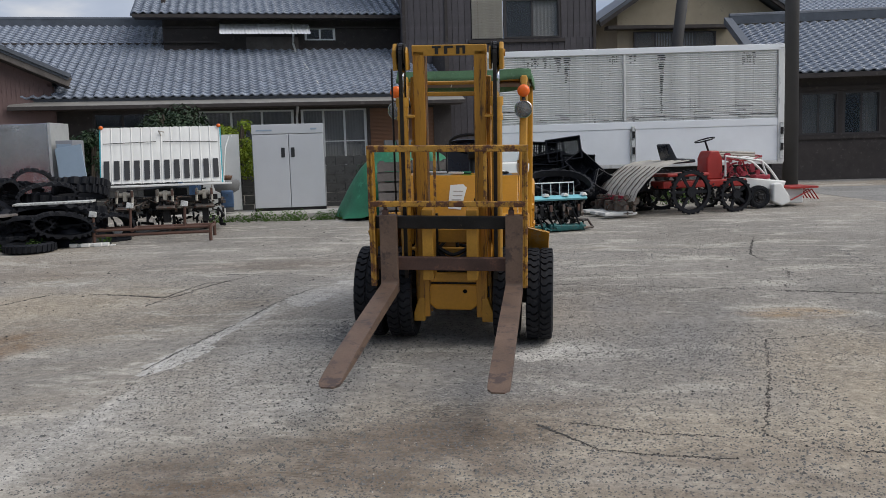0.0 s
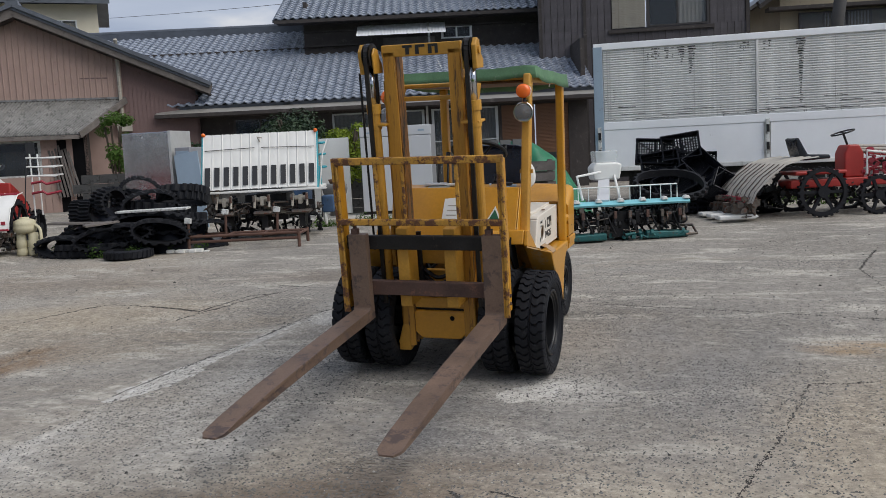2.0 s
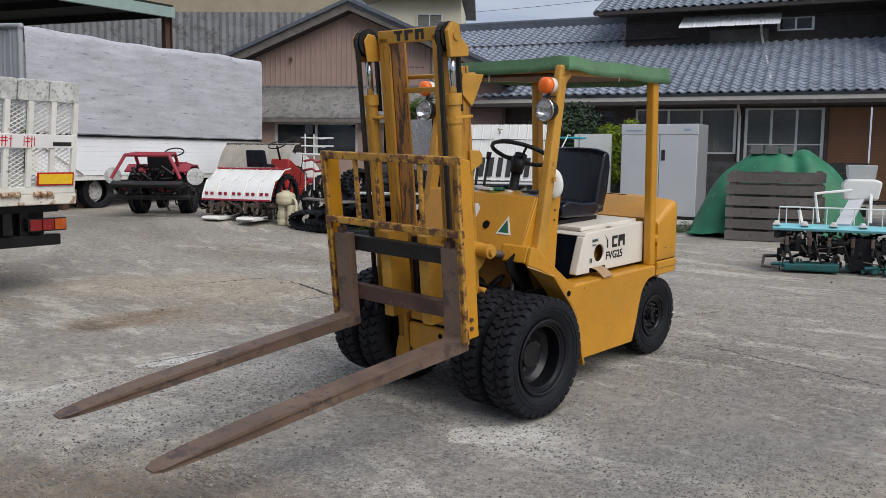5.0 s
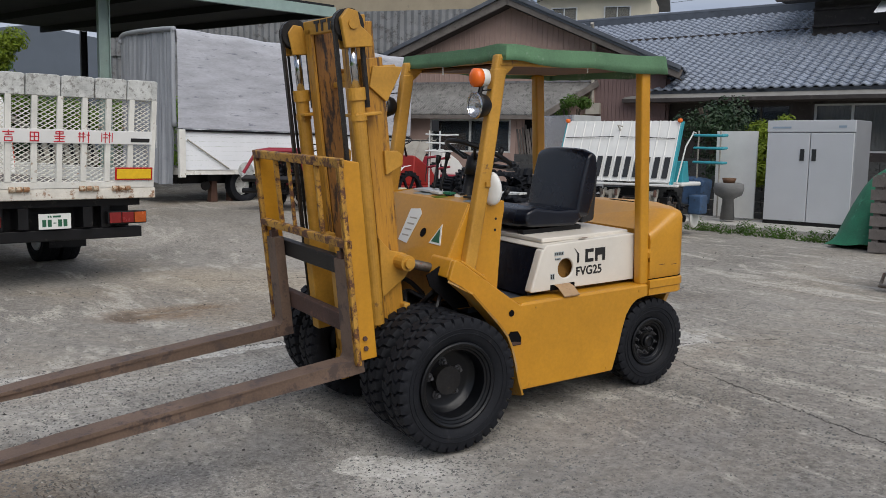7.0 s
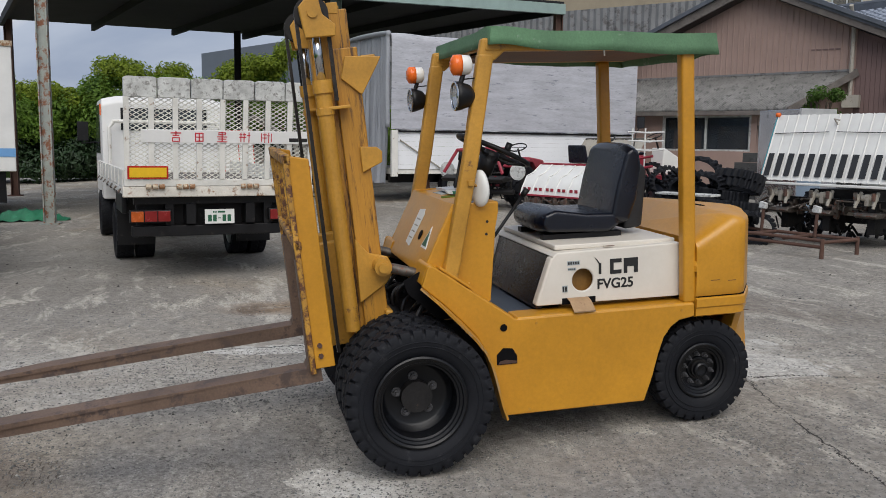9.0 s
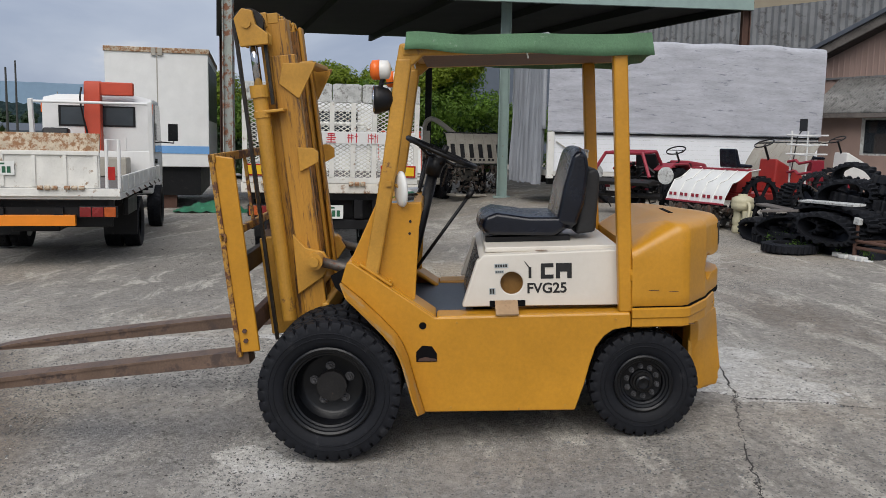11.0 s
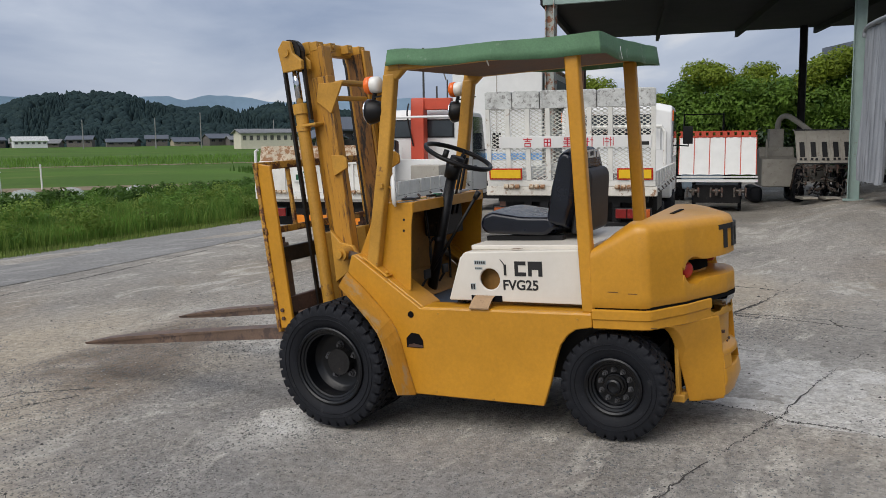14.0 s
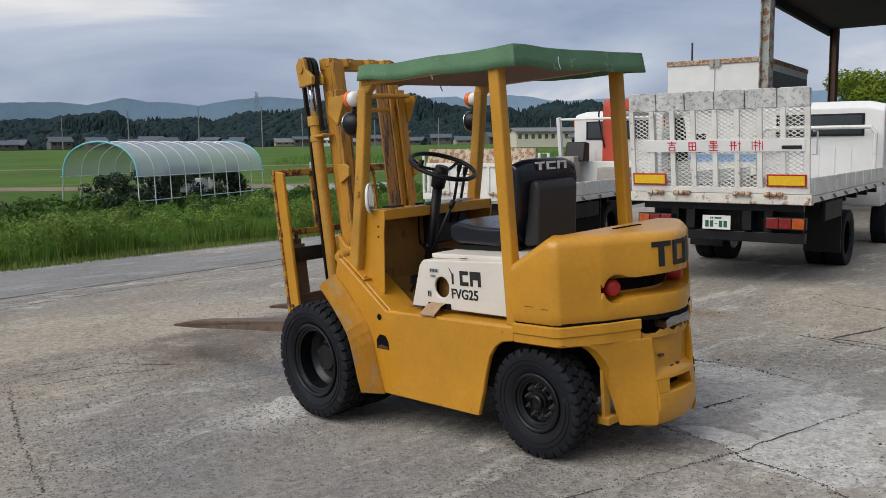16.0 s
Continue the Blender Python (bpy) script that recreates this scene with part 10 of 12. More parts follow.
bm = B()
prism(bm, [(-0.18, 0.80), (0.20, 0.80), (0.24, 1.02), (0.16, 1.05), (-0.14, 1.05), (-0.20, 0.98)], 1, 0.75, 1.1)
hp = part("hopper", bm, M_WPLAST, ts, "white plastic hopper", bevel=0.03)
bm = B()
prism(bm, [(-0.14, 1.05), (0.16, 1.05), (0.18, 1.22), (-0.16, 1.22)], 1, 0.78, 1.06)
part("tank", bm, M_CLEARP, hp, "clear plastic tank", bevel=0.02)
bm = B()
bar(bm, (-0.02, 0.82, 0.82), (-0.2, 0.15, 0.54), 0.16, 0.03)
part("chute", bm, M_FRIDGE, ts)
bm = B()
pipe(bm, [(-0.45, 0.3, 0.55), (-0.5, 0.4, 0.88), (-0.1, 0.7, 0.92)], 0.018, 6)
pipe(bm, [(0.12, 0.8, 0.9), (0.1, 0.4, 0.55)], 0.018, 6)
part("handle_bar", bm, M_WPLAST, ts)

innards(ts, (-0.9, -0.05, 0.06), (0.9, 0.3, 0.46), 210, 203, M_BLACK, "dark linkage", 0.018)
innards(ts, (-0.9, -0.1, 0.12), (0.9, 0.1, 0.46), 26, 204, M_MECH, "bare metal linkage", 0.014)
innards(ts, (-0.95, -0.12, 0.03), (0.95, 0.1, 0.10), 60, 205, M_TEALD, "dark teal skid frames", 0.02)

# pallets stacked on edge with a green sheet behind
def pallet(m):
    p_ = thing("pallet", m, "grey weathered wooden pallet standing on edge", "pallet", "stacked pallets")
    bm = B()
    box(bm, (-0.66, -0.01, 0), (0.66, 0.012, 0.135))
    me_ = finish(bm, "slat", M_WOODG)
    for k in range(6):
        share("slat", me_, p_, pose(rnd.uniform(-0.01, 0.01), 0, 0.01 + 0.172 * k))
    for x in (-0.58, 0, 0.58):
        bm = B()
        box(bm, (x - 0.04, 0.012, 0), (x + 0.04, 0.10, 1.03))
        part("bearer", bm, M_WOODG, p_)
    return p_
pa = pallet(on_ground(-1.72, 8.72, 19))
copy_thing(pa, on_ground(-1.74, 8.87, 19, 0.02))
copy_thing(pa, on_ground(-1.78, 9.02, 19))
bm = B()
bar(bm, (0, 0, 0), (-0.12, 0.1, 0.5), 0.05, 0.03)
solid("stick", bm, M_WPLAST, "short pale stick leaning on the pallets", "stick", on_ground(-1.15, 8.6, 19))
bm = B()
n1, n2 = 40, 18
rows_ = []
for j in range(n2 + 1):
    v = j / n2
    ring = []
    for i in range(n1 + 1):
        u = i / n1 * 2 - 1
        h = 1.32 * (1 - abs(u) ** 3.2) * (1 - abs(v * 2 - 1) ** 4 * 0.98) + 0.05 * math.sin(u * 17 + v * 5) * (1 - abs(u)) + 0.02
        spread = 1.0 + 0.18 * (1 - h / 1.35)
        ring.append(Vector((u * 1.12 * spread + 0.05 * math.sin(v * 9 + u * 6), (v - 0.5) * 1.4 * spread + 0.04 * math.sin(u * 11), max(0.02, h))))
    rows_.append(ring)
loft(bm, rows_, cap=False, closed=False)
solid("green_sheet", bm, M_GNET, "rumpled green plastic sheet over a heap", "sheet", on_ground(-2.05, 9.75, 19), smooth=True)
bm = B()
for k in range(3):
    box(bm, (0.22 * k - 0.3, 0, 0), (0.22 * k - 0.12, 0.15, 0.13))
solid("weights", bm, M_BLOCK, "grey block pieces holding down the sheet", "block", pose(-2.05, 9.35, ground_z(-2, 9.4) + 1.28, 0, 0, 19))


# black crates thrown in a heap
def crate(m):
    c = thing("crate", m, "black slatted plastic crate in a heap", "crate", "heap of crates")
    w_, d_, h_ = 0.62, 0.42, 0.31
    bm = B()
    for s in (-1, 1):
        for z in (0.0, 0.07, 0.14, 0.21, h_ - 0.03):
            box(bm, (-w_ / 2, s * d_ / 2, z), (w_ / 2, s * (d_ / 2 - 0.012), z + 0.042))
            box(bm, (s * w_ / 2, -d_ / 2, z), (s * (w_ / 2 - 0.012), d_ / 2, z + 0.042))
        for k in range(8):
            x = -w_ / 2 + 0.02 + (w_ - 0.06) * k / 7
            box(bm, (x, s * (d_ / 2 + 0.004), 0), (x + 0.036, s * (d_ / 2 - 0.014), h_))
        for k in range(5):
            y = -d_ / 2 + 0.02 + (d_ - 0.06) * k / 4
            box(bm, (s * (w_ / 2 + 0.004), y, 0), (s * (w_ / 2 - 0.014), y + 0.036, h_))
    part("side_frame", bm, M_CRATE, c)
    bm = B()
    for k in range(15):
        x = -w_ / 2 + (w_ - 0.02) * k / 14
        e = 0.03 if k in (0, 7, 14) else 0.014
        box(bm, (x, -d_ / 2, 0.0), (x + e, d_ / 2, 0.014 if e < 0.02 else 0.024))
    for k in range(10):
        y = -d_ / 2 + (d_ - 0.02) * k / 9
        box(bm, (-w_ / 2, y, 0.002), (w_ / 2, y + (0.03 if k in (0, 9) else 0.014), 0.012))
    for s in (-1, 1):
        bar(bm, (-w_ / 2, s * d_ / 2, 0.016), (w_ / 2, -s * d_ / 2, 0.016), 0.022, 0.018)
    part("base", bm, M_CRATE, c)
    return c
gzc = ground_z(1.0, 9.6)
spots = [(0.35, 9.9, 0.02, 0, 0, 10), (1.05, 9.7, 0.02, 0, 0, 25), (1.65, 9.75, 0.02, 0, 0, -10), (0.4, 9.85, 0.34, 80, 0, 12), (1.0, 9.75, 0.36, 70, 20, 18), (1.5, 9.8, 0.34, 60, 35, -20), (0.55, 9.8, 0.80, 78, -8, 8), (0.45, 9.95, 1.04, 82, 4, 6), (1.25, 9.7, 0.62, 40, 40, -30), (0.90, 9.9, 1.08, 78, -6, 4), (2.0, 9.6, 0.1, 60, 10, 40), (0.6, 10.05, 0.75, 84, 0, 6), (1.15, 10.1, 0.8, 84, 3, 2), (0.55, 10.1, 0.35, 84, 0, 10), (1.2, 10.1, 0.35, 84, 0, 0), (1.55, 9.5, 0.3, 50, 30, 15), (0.8, 9.55, 0.45, 70, -25, 12)]
c0_ = crate(pose(*spots[0][:2], gzc + spots[0][2], *spots[0][3:]))
for q in spots[1:]:
    copy_thing(c0_, pose(q[0], q[1], gzc + q[2], *q[3:]))
for q in spots[3:]:
    copy_thing(c0_, pose(q[0], q[1], gzc + q[2], *q[3:]) @ pose(0.012, -0.008, 0.055, 0, 0, 0.8))
crawler(pose(0.85, 8.15, ground_z(0.7, 8.3) + 0.60, 112, 0, 20), 0.50, 0.46, 0.11, "narrow black crawler belt lying on old tyres")
for k in range(4):
    bm = B()
    lathe(bm, [(-0.05, 0.12), (-0.06, 0.20), (-0.03, 0.235), (0.03, 0.235), (0.06, 0.20), (0.05, 0.12), (-0.05, 0.12)], 2, (0, 0, 0.06), 24)
    solid("old_tyre", bm, M_TYRE, "small old black tyre under the belt", "tyre", on_ground(0.35 + 0.5 * (k % 2), 8.25 + 0.1 * k, 0, 0.12 * (k // 2)), group="old tyres under the belt")

# red riding planter with bare steel wheels
rp = thing("rice_planter", on_ground(3.12, 9.21, 110), "red riding rice planter with faded curved seedling board", "planter")
bm = B()
rows_ = []
for y, z in ((1.45, 0.26), (1.38, 0.42), (1.2, 0.62), (0.95, 0.80), (0.70, 0.88), (0.45, 0.90)):
    rows_.append([Vector((-0.80 + 1.60 * i / 24, y, z + 0.014 * math.sin(i * 1.57))) for i in range(25)])
loft(bm, rows_, cap=False, closed=False)
part("seedling_board", bm, M_BOARD, rp, "warped faded beige seedling board", smooth=True)
for k in range(9):
    bm = B()
    x = -0.72 + 0.18 * k
    pipe(bm, [(x, y - 0.004, z + 0.016) for y, z in ((1.44, 0.28), (1.38, 0.42), (1.2, 0.62), (0.95, 0.80))], 0.008, 6)
    part("board_rib", bm, M_MECH, rp, "dark rib on the board")
bm = B()
for k in range(6):
    x = -0.55 + 0.2 * k
    box(bm, (x, 1.40, 0.26), (x + 0.14, 1.48, 0.34))
part("feed_slot", bm, M_CRIM, rp)
for k in range(3):
    planting_unit(rp, -0.42 + 0.42 * k, 1.42, 0.2)
    float_pad(rp, -0.42 + 0.42 * k, 1.55, 0.02, M_WPLAST, 0.25, 0.6)
bm = B()
box(bm, (-0.25, -0.95, 0.42), (0.25, 0.65, 0.55))
box(bm, (-0.3, -0.2, 0.62), (0.3, 0.6, 0.68))
part("body", bm, M_RED, rp, bevel=0.02)
bm = B()
prism(bm, [(-0.22, 0.55), (-0.52, 0.55), (-0.52, 0.92), (-0.45, 1.05), (-0.28, 1.05), (-0.22, 0.92)], 0, -0.18, 0.18)
part("console", bm, M_RED, rp, bevel=0.03)
bm = B()
prism(bm, [(0.0, 0.86), (0.40, 0.84), (0.48, 0.90), (0.56, 1.18), (0.50, 1.20), (0.36, 0.94), (0.02, 0.92)], 0, -0.2, 0.2)
part("seat", bm, M_VINYL, rp, "black bucket seat", bevel=0.02)
bm = B()
rod(bm, (0, -0.36, 1.0), (0, -0.28, 1.22), 0.018, 8)
c_ = Vector((0, -0.27, 1.24))
pipe(bm, [c_ + 0.17 * Vector((math.cos(a), 0.95 * math.sin(a), -0.25 * math.sin(a))) for a in [2 * math.pi * k / 24 for k in range(24)]], 0.013, 6, True)
bar(bm, c_ - Vector((0.16, 0, 0)), c_ + Vector((0.16, 0, 0)), 0.02, 0.012)
part("steering_wheel", bm, M_BLACK, rp)
for s in (-1, 1):
    spoked_wheel(rp, s * 0.52, 0.28, 0.37, 0.37, M_TYRE, 0, 0.07, 6, 26)
    spoked_wheel(rp, s * 0.48, -0.58, 0.29, 0.29, M_TYRE, 0, 0.09, 5, 22)
    bm = B()
    pipe(bm, [(s * 0.3, -0.5, 0.6), (s * 0.3, -0.5, 0.95), (s * 0.3, -1.2, 0.85), (s * 0.3, -1.3, 0.6)], 0.02, 8)
    part("rail", bm, M_RED if s > 0 else M_WPLAST, rp)
bm = B()
for k in range(3):
    rod(bm, (-0.1 + 0.12 * k, -0.45, 0.95 + 0.04 * k), (-0.05 + 0.1 * k, -1.35, 0.88 + 0.05 * k), 0.025, 8)
part("pipe_bundle", bm, M_GPLAST, rp)
innards(rp, (-0.7, 1.25, 0.05), (0.7, 1.6, 0.34), 110, 206, M_MECH, "worn planting gear")
innards(rp, (-0.3, -0.9, 0.15), (0.3, 1.2, 0.5), 120, 207, M_BLACK, "dark running gear", 0.024)
innards(rp, (-0.3, -1.3, 0.5), (0.3, -0.5, 0.95), 60, 208, M_CRIM, "faded red levers and rails", 0.018)

# white and red binder
bd = thing("tiller", on_ground(4.4, 9.75, 15), "white and red walking tiller with long handles", "tiller")
bm = B()
prism(bm, [(-0.6, 0.36), (0.35, 0.30), (0.42, 0.46), (-0.5, 0.56), (-0.65, 0.5)], 1, -0.22, 0.12)
part("cover", bm, M_WPLAST, bd, bevel=0.03)
bm = B()
prism(bm, [(0.1, 0.10), (0.28, 0.02), (0.42, 0.08), (0.42, 0.2), (0.25, 0.44), (0.10, 0.42)], 1, -0.34, -0.2)
box(bm, (0.2, -0.2, 0.05), (0.75, 0.2, 0.32))
part("chain_case", bm, M_WPLAST, bd, "white chain case", bevel=0.03)
bm = B()
for k in range(6):
    pipe(bm, [(0.45 + 0.05 * k, -0.3 + 0.12 * k, 0.12), (0.85, -0.3 + 0.12 * k, 0.30), (0.98, -0.3 + 0.12 * k, 0.12)], 0.015, 6)
box(bm, (0.4, -0.35, 0.32), (0.95, 0.3, 0.36))
part("tiller_guard", bm, M_RED, bd, bevel=0.006)
bm = B()
for s in (-1, 1):
    pipe(bm, curve_pts([(0.3, s * 0.15, 0.45), (0.0, s * 0.2, 0.78), (-0.35, s * 0.25, 0.9), (-0.5, s * 0.26, 0.88)]), 0.022, 8)
part("handle", bm, M_WPLAST, bd)
bm = B()
box(bm, (-0.1, -0.05, 0.5), (0.2, 0.15, 0.58))
part("red_trim", bm, M_CRIM, bd, bevel=0.02)
for s in (-1, 1):
    ob = wheel(bd, (0, 0, 0), 0.2, 0.12, 0.11, M_TYRE, M_STEELD, 0.2, s, 14, 0.02)
    ob.matrix_basis = pose(-0.15, s * 0.28, 0.2, 0, 0, 90)

# orange-edged hauler by the hedge
el = thing("rice_planter", on_ground(-15.4, -0.95, 100), "rice planter with white board and orange edges", "planter")
seedling_board(el, 1.65, 5, [(-0.02, 0.84), (0.08, 1.2), (0.2, 1.66)], M_WPLAST, M_ORRED)
bm = B()
for k in range(11):
    box(bm, (-0.8 + 0.15 * k, 0.18, 1.67), (-0.70 + 0.15 * k, 0.24, 1.79))
box(bm, (-0.83, 0.2, 1.65), (0.83, 0.24, 1.71))
box(bm, (-0.83, 0.2, 1.78), (0.83, 0.24, 1.81))
part("top_edge", bm, M_ORRED, el, "orange slotted top edge")
bm = B()
box(bm, (-0.86, -0.08, 0.68), (0.86, -0.02, 0.74))
box(bm, (-0.86, -0.08, 0.78), (0.86, -0.04, 0.81))
part("front_rail", bm, M_WPLAST, el)
for k in range(3):
    planting_unit(el, -0.5 + 0.5 * k, 0.0, 0.48)
bm = B()
box(bm, (-0.5, 0.2, 0.2), (0.5, 1.6, 0.6))
part("body", bm, M_STEELD, el)
for s in (-1, 1):
    spoked_wheel(el, s * 0.5, 0.6, 0.34, 0.34, M_TYRE)
# grey machines further under the shed
gm = thing("harvester", on_ground(-18.6, 0.0, 105), "grey-white combine harvester under the shed", "harvester")
bm = B()
prism(bm, [(0, 0.4), (1.4, 0.4), (1.4, 1.0), (1.15, 1.35), (0.75, 1.4), (0.6, 1.15), (0.1, 1.1)], 0, -0.45, 0.4)
part("body", bm, M_GPLAST, gm, bevel=0.04)
bm = B()
box(bm, (-0.2, 0.75, 1.36), (0.15, 1.15, 1.85))
pipe(bm, curve_pts([(0.0, 0.9, 1.8), (0.05, 0.8, 2.1), (0.25, 0.6, 2.15), (0.7, 0.1, 1.75)]), 0.07, 10)
rod(bm, (-0.3, 0.4, 1.1), (-0.3, 0.4, 1.6), 0.03, 8)
part("auger", bm, M_GPLAST, gm, bevel=0.02)
bm = B()
box(bm, (-0.7, 0.1, 0.0), (-0.4, 1.6, 0.4))
box(bm, (0.3, 0.1, 0.0), (0.6, 1.6, 0.4))
part("crawler", bm, M_TYRE, gm, bevel=0.1)
p5 = curved_planter("rice_planter", on_ground(-17.6, 1.2, 110), 1.5, 6, 1.62, 0.86, M_GPLAST, M_PLASTIC, M_GPLAST, "grey rice planter under the shed")
for k in range(6):
    bm = B()
    x = -0.75 + 0.25 * k
    bar(bm, (x + 0.125, -0.02, 1.02), (x + 0.125, 0.115, 1.36), 0.11, 0.02, (0, -1, 0.4))
    part("board_slot", bm, M_BLACK, p5, "dark slot in the board")
rider(p5, 0.6, 1.0, M_GPLAST, M_GPLAST)
vt = thing("tractor", on_ground(-19.0, -2.0, 100), "tractor under a blue cover by the hedge", "tractor")
bm = B()
prism(bm, [(0, 0.3), (2.0, 0.3), (2.0, 1.1), (1.2, 1.3), (1.0, 1.7), (0.2, 1.75), (0.0, 1.2)], 0, -0.55, 0.55)
part("blue_cover", bm, M_BLUEGREY, vt, "blue plastic cover", bevel=0.12)
bm = B()
pipe(bm, [(-0.5, 0.3, 1.0), (-0.5, 0.3, 2.3), (0.5, 0.3, 2.3), (0.5, 0.3, 1.0)], 0.03, 8)
part("roll_bar", bm, M_BLACK, vt)
for s in (-1, 1):
    ob = wheel(vt, (0, 0, 0), 0.45, 0.25, 0.25, M_TYRE, M_STEELD, 0.2, s, 14, 0.03)
    ob.matrix_basis = pose(s * 0.6, 0.5, 0.45)
# green net on the ground by the box truck
bm = B()
rows_ = [[Vector((1.6 * i / 16 - 0.8, 0.6 * j / 8 - 0.3, max(0.01, 0.22 * math.sin(math.pi * i / 16) * math.sin(math.pi * j / 8) + 0.05 * math.sin(i * 2.1 + j)))) for i in range(17)] for j in range(9)]
loft(bm, rows_, cap=False, closed=False)
solid("green_sheet", bm, M_GNET, "bunched green net lying on the ground", "sheet", on_ground(-14.0, -4.6, 100), smooth=True)

# ---- marks on the yard ----
def crack(pts, w, label, m_=None, up=0.003):
    r = random.Random(int(abs(pts[0][0]) * 100))
    line = []
    for (a, b), (c, d) in zip(pts, pts[1:]):
        n = max(2, int(math.hypot(c - a, d - b) / 0.05))
        for k in range(n):
            f = k / n
            line.append((a + (c - a) * f + r.uniform(-0.012, 0.012), b + (d - b) * f + r.uniform(-0.012, 0.012)))
    line.append(pts[-1])
    verts, faces = [], []
    # the open joint itself: a thin uneven strip that closes here and there
    prev = None
    for k, p in enumerate(line):
        q, o = line[min(k + 1, len(line) - 1)], line[max(k - 1, 0)]
        d = math.hypot(q[0] - o[0], q[1] - o[1]) or 1.0
        nx_, ny_ = -(q[1] - o[1]) / d, (q[0] - o[0]) / d
        half = w * (0.10 + 0.34 * noise.noise(Vector((p[0] * 2.7, p[1] * 2.7, 1.9)))) * (0.7 + 0.6 * r.random())
        if half < w * 0.04:
            prev = None
            continue
        i = len(verts)
        for e in (-half, half):
            verts.append((p[0] + nx_ * e, p[1] + ny_ * e, ground_z(p[0] + nx_ * e, p[1] + ny_ * e) + 0.002))
        if prev is not None:
            faces.append((prev, prev + 1, i + 1, i))
        prev = i
    for k, p in enumerate(line[:-1]):
        d = noise.noise(Vector((p[0] * 1.3, p[1] * 1.3, 7.7)))
        for _ in range(max(0, int(20 * (d + 0.40)))):
            t = r.random()
            x = p[0] + (line[k + 1][0] - p[0]) * t + r.gauss(0, w * 0.42)
            y = p[1] + (line[k + 1][1] - p[1]) * t + r.gauss(0, w * 0.42)
            s = r.uniform(0.25, 1.0) ** 2 * 0.011 + 0.002
            z, a, i = ground_z(x, y) + 0.002, r.uniform(0, 6.28), len(verts)
            for q in range(4):
                verts.append((x + s * math.cos(a + q * 1.57) * r.uniform(0.6, 1.3), y + s * math.sin(a + q * 1.57) * r.uniform(0.6, 1.3), z - 0.004))
            verts.append((x, y, z + s * 0.25))
            faces += [(i, i + 1, i + 4), (i + 1, i + 2, i + 4), (i + 2, i + 3, i + 4), (i + 3, i, i + 4)]
    me = bpy.data.meshes.new("crack")
    me.from_pydata(verts, [], faces)
    me.materials.append(m_ or M_CRACK)
    tagged(new("crack", me), label, "crack", kind="stuff")


crack([(-3.0, 2.9), (-1.38, 2.47), (-0.2, 2.27), (0.25, 2.15), (0.86, 2.0), (1.41, 1.89), (1.95, 1.80), (2.65, 1.64), (4.4, 1.3)], 0.018, "thin dark joint across the concrete")
crack([(3.4, 0.55), (2.6, 0.1), (2.27, 0.02), (2.09, -0.88), (1.91, -1.6), (1.78, -2.08)], 0.016, "ragged dark slab edge in the concrete")
crack([(1.78, -2.08), (1.88, -2.2), (2.07, -2.27), (2.6, -2.36), (3.4, -2.5)], 0.016, "ragged dark slab edge in the concrete")
crack([(0.62, -1.94), (0.95, -2.32), (1.13, -2.37), (1.36, -2.4), (1.57, -2.42)], 0.022, "short dark crack in the concrete")
crack([(-5.2, 1.9), (-4.27, 1.77), (-3.73, 1.69), (-3.12, 1.54)], 0.02, "short dark crack in the concrete")
crack([(2.5, -5.2), (0.75, -5.76), (-0.48, -6.05), (-3.04, -6.5), (-6.0, -7.2)], 0.035, "dark seam between yard and lane")
crack([(-2.16, -0.85), (-2.14, -0.3), (-2.06, 0.25), (-1.90, 1.2), (-1.65, 2.1)], 0.03, "dark broken slab edge beside the cement")
crack([(-0.34, 1.70), (-0.29, 1.87), (-0.25, 2.16), (-0.13, 2.36), (-0.12, 2.61), (-0.02, 2.84), (0.15, 3.3)], 0.02, "dark crack along the edge of the cement")
crack([(-0.72, 1.79), (-1.21, 1.86), (-1.48, 1.96), (-2.1, 2.05)], 0.016, "fine crack across the cement patch")
crack([(1.66, -2.12), (1.23, -2.07), (0.98, -1.98), (0.8, -1.91)], 0.016, "short dark crack in the concrete")
crack([(-3.15, 1.21), (-2.98, 1.67), (-2.9, 2.09), (-2.6, 2.9)], 0.018, "fine crack in the concrete")
crack([(-5.6, 0.3), (-4.9, 0.9), (-4.4, 1.75)], 0.016, "fine crack in the concrete")
crack([(2.85, 1.72), (3.1, 2.6), (3.0, 3.9), (3.3, 5.2)], 0.018, "thin dark joint across the concrete")
crack([(-3.11, 1.5), (-2.99, 2.3), (-2.72, 2.42)], 0.012, "fine crack in the concrete")

# muddy tread prints left by a tyre
def tread_print(x, y, turn, rows, seed):
    r = random.Random(seed)
    verts, faces = [], []
    m = pose(x, y, 0, 0, 0, turn)
    for j in range(rows):
        for i in range(5):
            if r.random() < 0.22 or noise.noise(Vector((i * 0.7, j * 0.35, seed))) < -0.15:
                continue
            u, v, e = (i - 2) * 0.062 + r.uniform(-0.006, 0.006), j * 0.036 + (0.018 if i % 2 else 0), r.uniform(0.015, 0.029)
            k = len(verts)
            for a, b in ((-e, -0.002), (0, -0.006 - r.uniform(0, 0.004)), (e, -0.003), (e, 0.002), (0, 0.0), (-e, 0.003)):
                p = m @ Vector((u + a, v + b, 0))
                verts.append((p.x, p.y, ground_z(p.x, p.y) + 0.0015))
            faces.append(tuple(range(k, k + 6)))
    me = bpy.data.meshes.new("tread_print")
    me.from_pydata(verts, [], faces)
    me.materials.append(M_MUD)
    tagged(new("tread_print", me), "dark muddy tyre tread print on the concrete", "tread print", kind="stuff")


M_MUD = mat("dried_mud", (0.13, 0.105, 0.08), 0.9, 0, 0.3, 9, 0.2)
